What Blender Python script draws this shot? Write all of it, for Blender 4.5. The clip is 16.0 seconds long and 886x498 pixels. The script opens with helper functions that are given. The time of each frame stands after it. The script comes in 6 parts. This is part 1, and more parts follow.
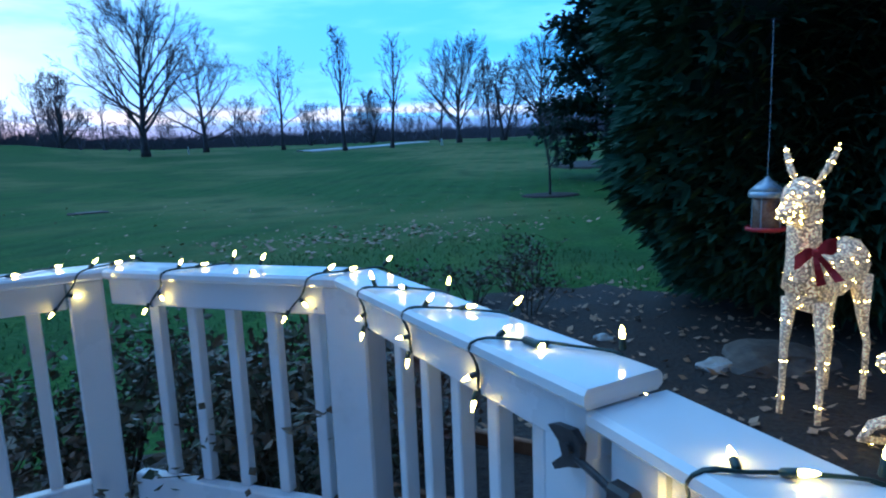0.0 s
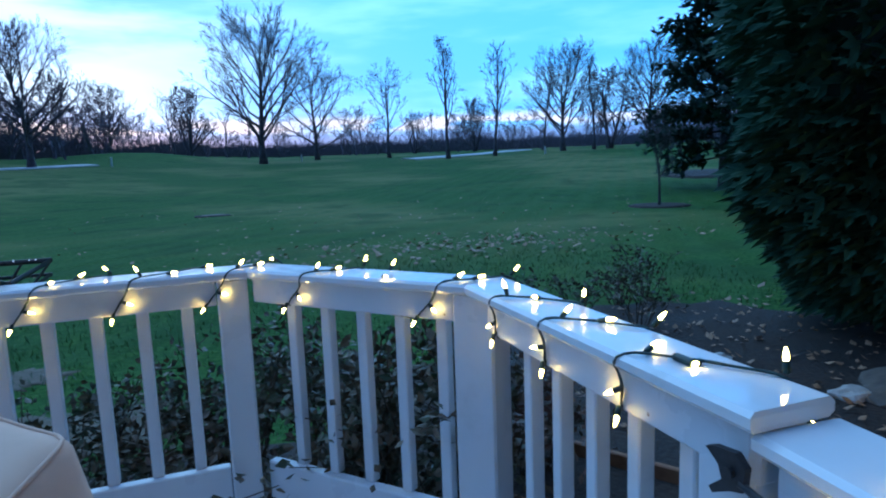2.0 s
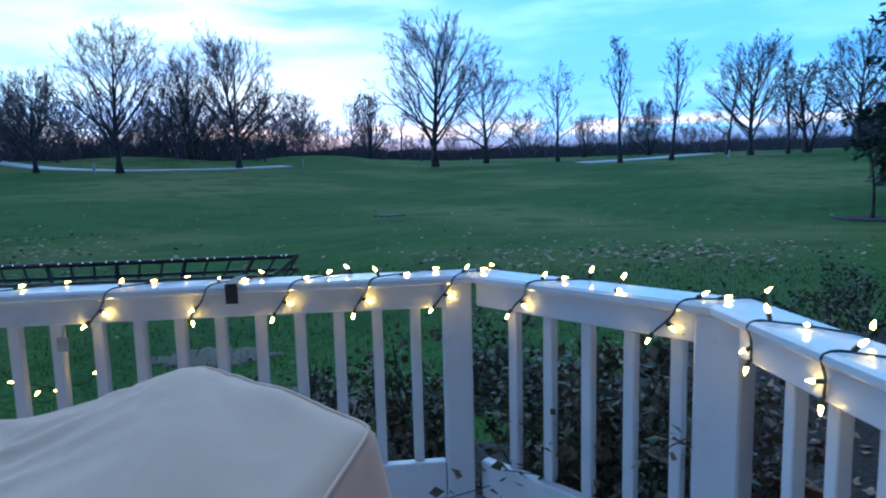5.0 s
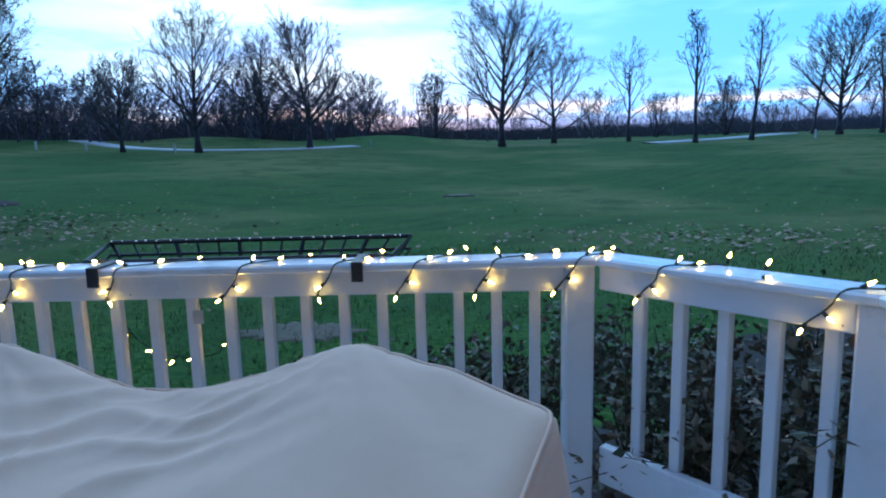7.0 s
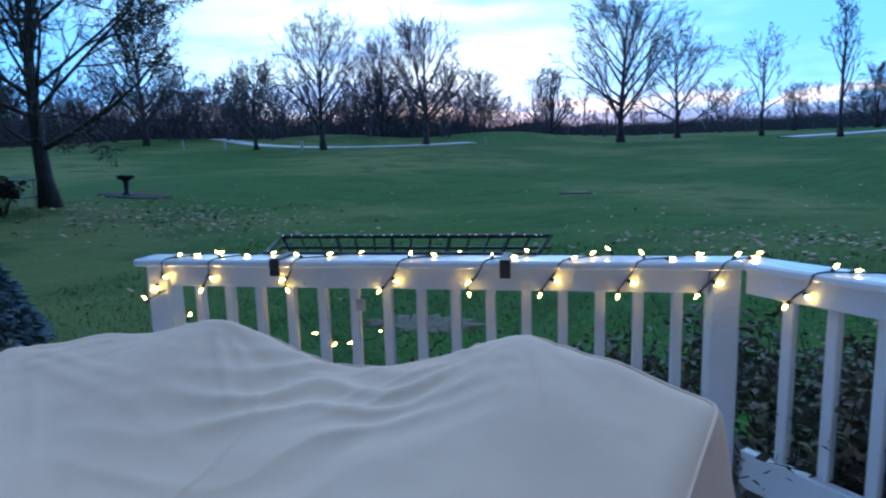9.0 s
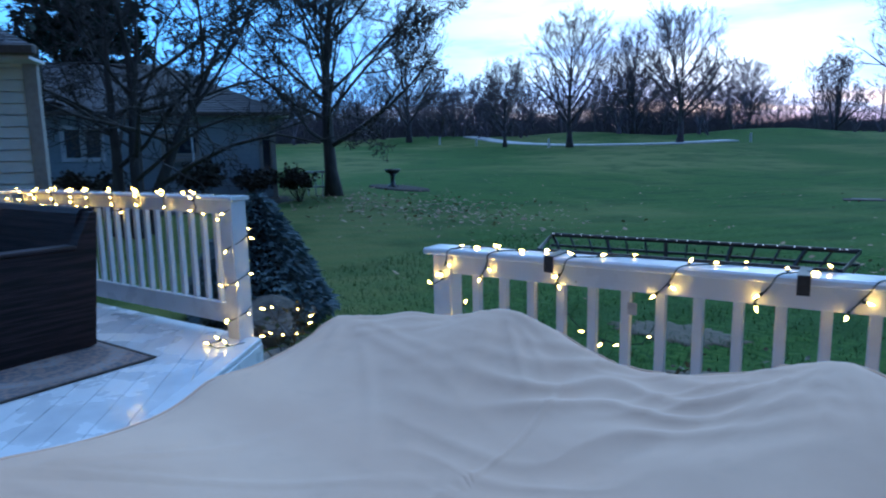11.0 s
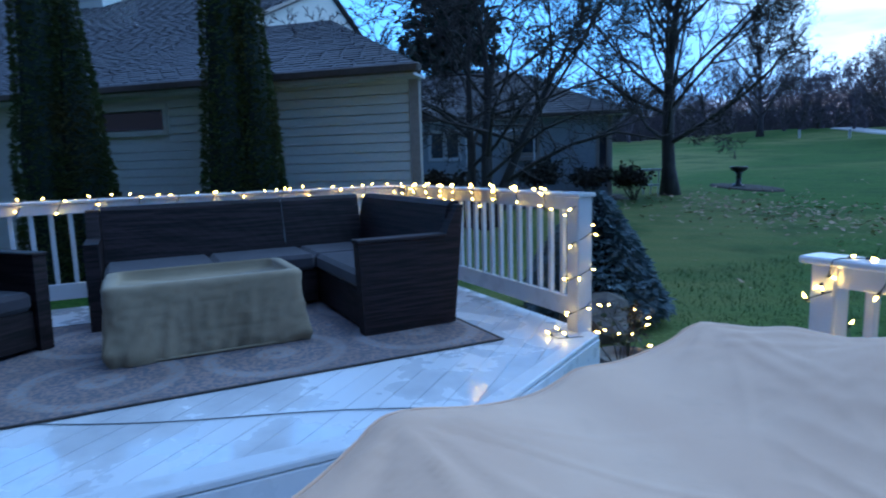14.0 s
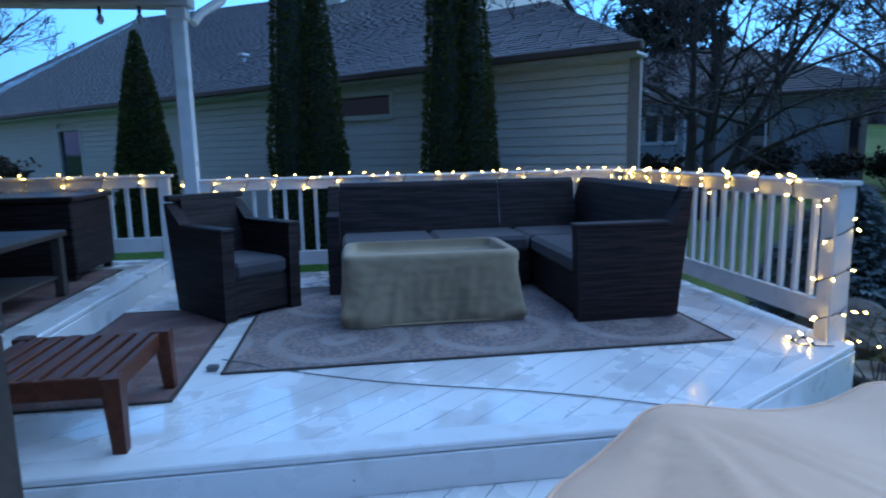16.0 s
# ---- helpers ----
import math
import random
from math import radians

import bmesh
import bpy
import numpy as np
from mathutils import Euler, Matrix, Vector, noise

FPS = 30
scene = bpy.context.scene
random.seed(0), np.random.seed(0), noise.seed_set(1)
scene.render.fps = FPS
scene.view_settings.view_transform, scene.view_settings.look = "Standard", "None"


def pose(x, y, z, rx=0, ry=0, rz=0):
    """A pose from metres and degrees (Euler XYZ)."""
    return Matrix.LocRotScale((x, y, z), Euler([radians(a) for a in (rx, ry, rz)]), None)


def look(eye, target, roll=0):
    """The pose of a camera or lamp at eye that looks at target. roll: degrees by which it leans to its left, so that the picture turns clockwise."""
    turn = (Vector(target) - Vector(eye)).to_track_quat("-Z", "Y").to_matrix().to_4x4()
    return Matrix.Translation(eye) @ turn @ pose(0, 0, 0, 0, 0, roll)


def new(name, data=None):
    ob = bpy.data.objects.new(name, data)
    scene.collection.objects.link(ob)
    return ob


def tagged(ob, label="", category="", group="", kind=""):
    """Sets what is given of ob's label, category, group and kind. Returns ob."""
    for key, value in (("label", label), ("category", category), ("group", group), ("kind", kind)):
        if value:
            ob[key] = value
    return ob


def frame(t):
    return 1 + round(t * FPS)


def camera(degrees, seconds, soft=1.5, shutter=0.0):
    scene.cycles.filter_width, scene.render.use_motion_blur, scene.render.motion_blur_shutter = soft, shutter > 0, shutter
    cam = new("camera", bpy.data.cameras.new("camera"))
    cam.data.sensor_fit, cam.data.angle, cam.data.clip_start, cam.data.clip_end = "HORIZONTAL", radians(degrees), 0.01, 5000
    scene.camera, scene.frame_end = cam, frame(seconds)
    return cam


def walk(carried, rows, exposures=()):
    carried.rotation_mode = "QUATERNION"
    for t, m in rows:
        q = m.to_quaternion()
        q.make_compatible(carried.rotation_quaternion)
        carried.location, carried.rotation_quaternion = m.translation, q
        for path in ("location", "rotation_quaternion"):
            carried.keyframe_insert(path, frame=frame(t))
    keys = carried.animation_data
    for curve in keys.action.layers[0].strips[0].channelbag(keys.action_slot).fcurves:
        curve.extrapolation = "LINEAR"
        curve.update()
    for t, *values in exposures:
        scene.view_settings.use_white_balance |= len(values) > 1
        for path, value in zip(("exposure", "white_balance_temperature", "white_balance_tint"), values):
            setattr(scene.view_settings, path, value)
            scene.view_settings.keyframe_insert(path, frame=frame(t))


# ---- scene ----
cam = camera(71.2, 16.0, soft=2.0, shutter=0.4)
PATH = [
    (0, (0.283, 0.318, 1.201), (0.989, 2.163, 0.893), -2.3),
    (0.5, (0.264, 0.323, 1.203), (0.892, 2.197, 0.894), -2.1),
    (1, (0.245, 0.324, 1.207), (0.794, 2.226, 0.92), -2.1),
    (1.5, (0.224, 0.324, 1.21), (0.693, 2.248, 0.933), -2.0),
    (2, (0.208, 0.323, 1.21), (0.61, 2.263, 0.939), -2.1),
    (2.5, (0.184, 0.329, 1.216), (0.525, 2.282, 0.955), -1.8),
    (3, (0.162, 0.338, 1.218), (0.437, 2.302, 0.966), -1.7),
    (3.5, (0.129, 0.342, 1.222), (0.332, 2.317, 0.984), -1.1),
    (4, (0.095, 0.342, 1.233), (0.185, 2.327, 1.005), -1.4),
    (4.5, (0.063, 0.333, 1.235), (0.043, 2.319, 0.998), -1.4),
    (5, (0.023, 0.33, 1.236), (-0.093, 2.312, 0.992), -1.5),
    (7.5, (-0.193, 0.331, 1.244), (-0.557, 2.273, 0.936), -0.9),
    (8, (-0.211, 0.293, 1.258), (-0.639, 2.224, 0.958), -0.4),
    (8.5, (-0.225, 0.239, 1.265), (-0.752, 2.145, 0.969), -0.9),
    (9, (-0.242, 0.175, 1.273), (-0.907, 2.036, 0.968), -1.6),
    (9.5, (-0.286, 0.175, 1.271), (-1.134, 1.963, 0.979), -1.6),
    (10, (-0.304, 0.123, 1.283), (-1.339, 1.808, 0.979), -1.2),
    (12.5, (-0.352, 0.047, 1.293), (-1.967, 1.199, 1.034), -1.1),
    (13, (-0.357, 0.03, 1.292), (-2.068, 1.03, 1.021), -1.1),
    (13.5, (-0.38, 0.004, 1.291), (-2.189, 0.809, 1.013), -1.5),
    (14, (-0.391, -0.011, 1.288), (-2.269, 0.617, 1.011), -1.7),
    (14.5, (-0.399, -0.042, 1.293), (-2.326, 0.414, 1.014), -2.1),
    (15, (-0.403, -0.054, 1.287), (-2.359, 0.242, 0.991), -1.7),
    (15.5, (-0.422, -0.08, 1.278), (-2.393, 0.077, 0.972), -1.4),
    (16, (-0.436, -0.129, 1.278), (-2.412, -0.127, 0.966), -1.2),
]
walk(cam, [(t, look(eye, target, roll)) for t, eye, target, roll in PATH],
     [(0, 0.08, 4800, 7), (3, 0.06, 5150, 11), (6, 0.14, 5400, 12), (9, 0.17, 5480, 14), (12.5, 0.30, 5250, 17), (16, 0.44, 5650, 18)])

# ---- dusk sky: a clear blue-cyan dome, a bright veil of cloud and a pale gap over the horizon ----
world = bpy.data.worlds.new("dusk_sky")
scene.world = world
world.use_nodes = True
wt = world.node_tree
wt.nodes.clear()


def wnode(kind, **props):
    n = wt.nodes.new(kind)
    for k, v in props.items():
        if k == "op":
            n.operation = v
        elif k == "blend":
            n.data_type, n.blend_type = "RGBA", v
        elif k == "sky":
            n.sky_type, n.sun_disc, n.sun_elevation, n.sun_rotation = v, False, radians(2), radians(-20)
    return n


def wmath(op, a, b=0.0, c=None):
    n = wnode("ShaderNodeMath", op=op)
    for i, v in enumerate((a, b) if c is None else (a, b, c)):
        if isinstance(v, (int, float)):
            n.inputs[i].default_value = v
        else:
            wt.links.new(v, n.inputs[i])
    return n.outputs[0]


def wmix(f, a, b, blend="MIX"):
    n = wnode("ShaderNodeMix", blend=blend)
    for slot, v in ((n.inputs[0], f), (n.inputs[6], a), (n.inputs[7], b)):
        if isinstance(v, (int, float)):
            slot.default_value = v
        elif isinstance(v, tuple):
            slot.default_value = (*v, 1)
        else:
            wt.links.new(v, slot)
    return n.outputs[2]


def wsmooth(v, lo, hi):
    n = wnode("ShaderNodeMapRange")
    n.interpolation_type = "SMOOTHSTEP"
    wt.links.new(v, n.inputs[0])
    n.inputs[1].default_value, n.inputs[2].default_value = lo, hi
    return n.outputs[0]


wco = wnode("ShaderNodeTexCoord")
wsep = wnode("ShaderNodeSeparateXYZ")
wt.links.new(wco.outputs["Generated"], wsep.inputs[0])
up = wsep.outputs[2]
wmap = wnode("ShaderNodeMapping")
wmap.inputs["Scale"].default_value = (2.2, 2.2, 11.0)
wt.links.new(wco.outputs["Generated"], wmap.inputs[0])
wnoise = wnode("ShaderNodeTexNoise")
wnoise.inputs["Scale"].default_value, wnoise.inputs["Detail"].default_value = 1.6, 5.0
wt.links.new(wmap.outputs[0], wnoise.inputs["Vector"])
cloud = wnoise.outputs[0]
# nearness to the bright part of the sky, over the place where the sun went down
wdot = wnode("ShaderNodeVectorMath", op="DOT_PRODUCT")
wt.links.new(wco.outputs["Generated"], wdot.inputs[0])
wdot.inputs[1].default_value = Vector((-0.40, 0.84, 0.38)).normalized()
glow = wsmooth(wdot.outputs["Value"], 0.875, 0.99)
wdot2 = wnode("ShaderNodeVectorMath", op="DOT_PRODUCT")
wt.links.new(wco.outputs["Generated"], wdot2.inputs[0])
wdot2.inputs[1].default_value = Vector((-0.10, 1.0, 0.05)).normalized()
west = wsmooth(wdot2.outputs["Value"], 0.55, 0.97)
SKY_LOW, SKY_HIGH = (0.17, 0.61, 1.24), (0.21, 0.42, 0.86)
col = wmix(wsmooth(up, 0.08, 0.85), SKY_LOW, SKY_HIGH)
wdot3 = wnode("ShaderNodeVectorMath", op="DOT_PRODUCT")
wt.links.new(wco.outputs["Generated"], wdot3.inputs[0])
wdot3.inputs[1].default_value = Vector((-0.43, 0.90, 0.0)).normalized()
wdot4 = wnode("ShaderNodeVectorMath", op="DOT_PRODUCT")
wt.links.new(wco.outputs["Generated"], wdot4.inputs[0])
wdot4.inputs[1].default_value = Vector((-0.22, 0.62, 0.75)).normalized()
high_west = wsmooth(wdot4.outputs["Value"], 0.60, 0.96)
col = wmix(wmath("MULTIPLY", high_west, wsmooth(up, 0.30, 0.60)), col, (0.72, 1.15, 1.55))
east = wsmooth(wdot3.outputs["Value"], 0.10, -0.60)
col = wmix(east, col, (0.03, 0.06, 0.14))
thin = wmath("MULTIPLY", wmath("MULTIPLY", wsmooth(cloud, 0.42, 0.66), west), 0.40)
col = wmix(thin, col, (0.62, 1.10, 1.32))
veil = wmath("MULTIPLY", glow, wsmooth(cloud, 0.30, 0.62))
col = wmix(veil, col, (0.80, 1.20, 1.40))
streak = wmath("MULTIPLY", wsmooth(cloud, 0.52, 0.72), wmath("MULTIPLY", wsmooth(up, 0.14, 0.06), west))
col = wmix(wmath("MULTIPLY", streak, 0.85), col, (0.17, 0.33, 0.72))
wn2 = wnode("ShaderNodeTexNoise")
wn2.inputs["Scale"].default_value = 5.0
wt.links.new(wmap.outputs[0], wn2.inputs["Vector"])
lowband = wmath("MULTIPLY", wsmooth(up, 0.050, 0.060), wsmooth(up, 0.084, 0.068))
gap = wmath("MULTIPLY", wmath("MULTIPLY", lowband, west), wsmooth(wn2.outputs[0], 0.38, 0.56))
col = wmix(gap, col, (1.12, 1.0, 1.02))
far_bank = wmath("MULTIPLY", wsmooth(up, 0.062, 0.045), 0.75)
col = wmix(far_bank, col, (0.14, 0.24, 0.55))
wsky = wnode("ShaderNodeTexSky", sky="NISHITA")
wscale = wmix(0.03, col, wsky.outputs[0])
wbg = wnode("ShaderNodeBackground")
wbg.inputs["Strength"].default_value = 1.15
wt.links.new(wscale, wbg.inputs["Color"])
wout = wnode("ShaderNodeOutputWorld")
wt.links.new(wbg.outputs[0], wout.inputs["Surface"])

# ---- materials ----


class Nodes:
    """A small builder for one node material."""

    def __init__(self, name):
        self.m = bpy.data.materials.new(name)
        self.m.use_nodes = True
        self.t = self.m.node_tree
        self.b = self.t.nodes["Principled BSDF"]
        self.co = self.add("ShaderNodeTexCoord")

    def add(self, kind):
        return self.t.nodes.new(kind)

    def link(self, a, b):
        self.t.links.new(a, b)

    def put(self, slot, v):
        if isinstance(v, (int, float)):
            slot.default_value = v
        elif isinstance(v, tuple):
            slot.default_value = (*v, 1) if len(v) == 3 and slot.type == "RGBA" else v
        else:
            self.link(v, slot)

    def space(self, scale=(1, 1, 1), turn=(0, 0, 0), world=False):
        n = self.add("ShaderNodeMapping")
        n.inputs["Scale"].default_value = scale
        n.inputs["Rotation"].default_value = [radians(a) for a in turn]
        if world:
            g = self.add("ShaderNodeNewGeometry")
            self.link(g.outputs["Position"], n.inputs[0])
        else:
            self.link(self.co.outputs["Object"], n.inputs[0])
        return n.outputs[0]

    def noise(self, vec, scale, detail=4.0, rough=0.55):
        n = self.add("ShaderNodeTexNoise")
        n.inputs["Scale"].default_value, n.inputs["Detail"].default_value, n.inputs["Roughness"].default_value = scale, detail, rough
        self.link(vec, n.inputs["Vector"])
        return n.outputs[0]

    def wave(self, vec, scale, axis="X", distort=0.0, kind="BANDS", detail=2.0):
        n = self.add("ShaderNodeTexWave")
        n.wave_type = kind
        if kind == "BANDS":
            n.bands_direction = axis
        n.inputs["Scale"].default_value, n.inputs["Distortion"].default_value, n.inputs["Detail"].default_value = scale, distort, detail
        self.link(vec, n.inputs["Vector"])
        return n.outputs["Fac"] if "Fac" in n.outputs else n.outputs[1]

    def voronoi(self, vec, scale, feature="F1"):
        n = self.add("ShaderNodeTexVoronoi")
        n.feature = feature
        n.inputs["Scale"].default_value = scale
        self.link(vec, n.inputs["Vector"])
        return n.outputs[0]

    def math(self, op, a, b=0.0):
        n = self.add("ShaderNodeMath")
        n.operation = op
        self.put(n.inputs[0], a)
        self.put(n.inputs[1], b)
        return n.outputs[0]

    def smooth(self, v, lo, hi, a=0.0, b=1.0):
        n = self.add("ShaderNodeMapRange")
        n.interpolation_type = "SMOOTHSTEP"
        self.link(v, n.inputs[0])
        for i, x in enumerate((lo, hi, a, b)):
            n.inputs[i + 1].default_value = x
        return n.outputs[0]

    def mix(self, f, a, b, blend="MIX"):
        n = self.add("ShaderNodeMix")
        n.data_type, n.blend_type = "RGBA", blend
        self.put(n.inputs[0], f)
        self.put(n.inputs[6], a)
        self.put(n.inputs[7], b)
        return n.outputs[2]

    def random(self):
        return self.add("ShaderNodeObjectInfo").outputs["Random"]

    def island(self):
        return self.add("ShaderNodeNewGeometry").outputs["Random Per Island"]

    def bump(self, h, strength=0.3, dist=0.01):
        n = self.add("ShaderNodeBump")
        n.inputs["Strength"].default_value, n.inputs["Distance"].default_value = strength, dist
        self.link(h, n.inputs["Height"])
        self.link(n.outputs[0], self.b.inputs["Normal"])

    def done(self, color, rough=0.6, metal=0.0, spec=0.5):
        self.put(self.b.inputs["Base Color"], color)
        self.put(self.b.inputs["Roughness"], rough)
        self.put(self.b.inputs["Metallic"], metal)
        self.b.inputs["Specular IOR Level"].default_value = spec
        return self.m


def speckled(name, a, b, scale=20.0, rough=0.6, bump=0.2, dist=0.004, metal=0.0, spec=0.5, big=2.0, per="", stretch=(1, 1, 1), world=False):
    """Two tones at two scales, with fine relief."""
    n = Nodes(name)
    v = n.space(stretch, world=world)
    fine, coarse = n.noise(v, scale, 6.0), n.noise(v, big, 3.0)
    f = n.smooth(n.math("ADD", n.math("MULTIPLY", fine, 0.5), n.math("MULTIPLY", coarse, 0.5)), 0.36, 0.64)
    c = n.mix(f, a, b)
    if per:
        r = n.random() if per == "object" else n.island()
        c = n.mix(n.math("MULTIPLY", r, 0.55), c, tuple(0.45 * x for x in a))
    n.bump(fine, bump, dist)
    return n.done(c, n.smooth(coarse, 0.3, 0.7, rough - 0.08, rough + 0.08), metal, spec)


def painted_wood():
    n = Nodes("white_painted_wood")
    grain = n.noise(n.space((2.5, 40, 40)), 3.0, 5.0)
    dirt = n.noise(n.space(), 5.0, 6.0)
    c = n.mix(n.smooth(dirt, 0.52, 0.80), (0.69, 0.70, 0.72), (0.52, 0.52, 0.51))
    c = n.mix(n.smooth(grain, 0.62, 0.80, 0, 0.3), c, (0.52, 0.52, 0.51))
    chip = n.noise(n.space(), 26.0, 5.0)
    c = n.mix(n.smooth(chip, 0.745, 0.765), c, (0.22, 0.18, 0.14))
    n.bump(n.math("ADD", grain, n.math("MULTIPLY", chip, 0.4)), 0.25, 0.003)
    return n.done(c, n.smooth(dirt, 0.3, 0.7, 0.25, 0.45))


def wet_plank():
    n = Nodes("wet_white_deck_paint")
    grain = n.noise(n.space((2.0, 45, 45)), 2.5, 5.0)
    pool = n.noise(n.space((1, 1, 1), world=True), 2.6, 5.0)
    c = n.mix(n.smooth(pool, 0.40, 0.72), (0.80, 0.80, 0.81), (0.60, 0.60, 0.62))
    c = n.mix(n.math("MULTIPLY", n.random(), 0.25), c, (0.58, 0.58, 0.60))
    n.bump(grain, 0.12, 0.002)
    return n.done(c, n.smooth(pool, 0.46, 0.52, 0.30, 0.04), 0.0, 1.0)


def lawn():
    n = Nodes("wet_lawn_grass")
    v = n.space(world=True)
    big, mid, fine = n.noise(v, 0.07, 4.0), n.noise(v, 0.55, 5.0), n.noise(v, 14.0, 6.0)
    mow = n.wave(n.space((1, 1, 1), (0, 0, 28), world=True), 0.35, "X", 2.5)
    c = n.mix(n.smooth(fine, 0.35, 0.66), (0.028, 0.080, 0.014), (0.078, 0.150, 0.031))
    c = n.mix(n.smooth(big, 0.44, 0.60, 0, 0.85), c, (0.175, 0.185, 0.066))
    c = n.mix(n.smooth(mid, 0.46, 0.66, 0, 0.65), c, (0.028, 0.070, 0.018))
    c = n.mix(n.math("MULTIPLY", mow, 0.30), c, (0.075, 0.15, 0.048))
    n.bump(n.math("ADD", fine, mid), 0.7, 0.05)
    return n.done(c, 0.85, 0.0, 0.06)


def cloth(name, a, b, weave=420.0):
    n = Nodes(name)
    v = n.space()
    stain, mid = n.noise(v, 2.3, 5.0), n.noise(v, 11.0, 5.0)
    c = n.mix(n.smooth(stain, 0.35, 0.68), a, b)
    c = n.mix(n.smooth(mid, 0.5, 0.8, 0, 0.3), c, tuple(0.75 * x for x in a))
    w = n.math("ADD", n.wave(v, weave, "X"), n.wave(v, weave, "Z"))
    n.bump(n.math("ADD", n.math("MULTIPLY", w, 0.05), mid), 0.25, 0.008)
    n.b.inputs["Sheen Weight"].default_value = 0.15
    return n.done(c, 0.78, 0.0, 0.25)


def wicker():
    n = Nodes("dark_woven_resin_wicker")
    v = n.space()
    rows = n.wave(v, 34.0, "Z", 1.2)
    warp = n.math("ADD", n.wave(v, 24.0, "X", 1.0), n.wave(v, 24.0, "Y", 1.0))
    band = n.noise(n.space((1.2, 1.2, 26.0)), 2.0, 3.0)
    weave = n.math("MULTIPLY", rows, n.math("ADD", 0.5, n.math("MULTIPLY", warp, 0.5)))
    c = n.mix(n.smooth(band, 0.35, 0.68), (0.011, 0.008, 0.0085), (0.049, 0.030, 0.032))
    c = n.mix(n.smooth(weave, 0.1, 0.6, 0.45, 1.0), (0.006, 0.004, 0.004), c)
    n.bump(weave, 0.5, 0.004)
    return n.done(c, 0.50, 0.0, 0.18)


def rug_weave(name, warm, cool, pale):
    n = Nodes(name)
    v = n.space()
    w = n.add("ShaderNodeVectorMath")
    w.operation = "MODULO"
    sh = n.add("ShaderNodeVectorMath")
    sh.operation = "ADD"
    sh.inputs[1].default_value = (10.0, 10.0, 0)
    n.link(v, sh.inputs[0])
    n.link(sh.outputs[0], w.inputs[0])
    w.inputs[1].default_value = (0.92, 0.92, 1)
    d = n.add("ShaderNodeVectorMath")
    d.operation = "DISTANCE"
    n.link(w.outputs[0], d.inputs[0])
    d.inputs[1].default_value = (0.46, 0.46, 0)
    ring = n.math("SINE", n.math("MULTIPLY", d.outputs["Value"], 21.0))
    fleck = n.noise(v, 38.0, 2.0)
    broad = n.noise(v, 3.0, 3.0)
    c = n.mix(n.smooth(fleck, 0.40, 0.60), warm, cool)
    lines = n.math("MULTIPLY", n.smooth(ring, 0.35, 0.9), n.smooth(fleck, 0.38, 0.5))
    c = n.mix(n.math("MULTIPLY", lines, 0.42), c, pale)
    c = n.mix(n.smooth(broad, 0.4, 0.7, 0, 0.35), c, tuple(0.5 * x for x in warm))
    n.bump(fleck, 0.5, 0.004)
    return n.done(c, 0.8, 0.0, 0.3)


def shingle():
    n = Nodes("dark_asphalt_shingle")
    v = n.space()
    grit, patch = n.noise(v, 60.0, 5.0), n.noise(v, 1.6, 4.0)
    c = n.mix(n.smooth(grit, 0.35, 0.68), (0.070, 0.067, 0.076), (0.180, 0.165, 0.170))
    c = n.mix(n.math("MULTIPLY", n.island(), 0.6), c, (0.050, 0.048, 0.056))
    c = n.mix(n.smooth(patch, 0.45, 0.75, 0, 0.35), c, (0.14, 0.125, 0.12))
    n.bump(grit, 0.5, 0.006)
    return n.done(c, 0.72)


def emitter(name, color, strength, body=(0.9, 0.8, 0.5)):
    n = Nodes(name)
    n.b.inputs["Emission Color"].default_value = (*color, 1)
    n.b.inputs["Emission Strength"].default_value = strength
    return n.done(body, 0.25)


def glass(name, tint=(0.02, 0.03, 0.05)):
    n = Nodes(name)
    v = n.noise(n.space(), 1.2, 2.0)
    n.bump(v, 0.05, 0.02)
    return n.done(tint, 0.04, 0.0, 0.6)


def foliage(name, a, b, c3, rough=0.6):
    n = Nodes(name)
    r = n.island()
    v = n.noise(n.space(world=True), 1.3, 4.0)
    c = n.mix(r, a, b)
    c = n.mix(n.smooth(v, 0.45, 0.75, 0, 0.7), c, c3)
    return n.done(c, rough, 0.0, 0.3)


WHITE, PLANK, LAWN = painted_wood(), wet_plank(), lawn()


def wet_paint():
    n = Nodes("wet_white_paint")
    grain = n.noise(n.space((2.5, 40, 40)), 3.0, 5.0)
    drops = n.noise(n.space((1, 1, 1)), 16.0, 5.0)
    dirt = n.noise(n.space((1, 1, 1)), 6.0, 6.0)
    c = n.mix(n.smooth(dirt, 0.55, 0.80), (0.80, 0.80, 0.80), (0.62, 0.61, 0.60))
    n.bump(n.math("ADD", n.math("MULTIPLY", grain, 0.3), n.math("MULTIPLY", drops, 0.3)), 0.10, 0.002)
    return n.done(c, n.smooth(drops, 0.42, 0.58, 0.05, 0.26), 0.0, 0.8)


WET = wet_paint()
TAN = cloth("tan_polyester_cover", (0.75, 0.47, 0.32), (0.82, 0.535, 0.37))
KHAKI = cloth("khaki_vinyl_cover", (0.29, 0.225, 0.145), (0.36, 0.28, 0.185))
WICKER = wicker()
CUSHION = cloth("charcoal_outdoor_fabric", (0.042, 0.037, 0.044), (0.062, 0.056, 0.066))
RUG_A = rug_weave("patterned_outdoor_rug", (0.30, 0.215, 0.19), (0.13, 0.135, 0.16), (0.46, 0.43, 0.41))
RUG_B = rug_weave("faded_red_outdoor_rug", (0.21, 0.105, 0.085), (0.13, 0.10, 0.11), (0.30, 0.25, 0.23))
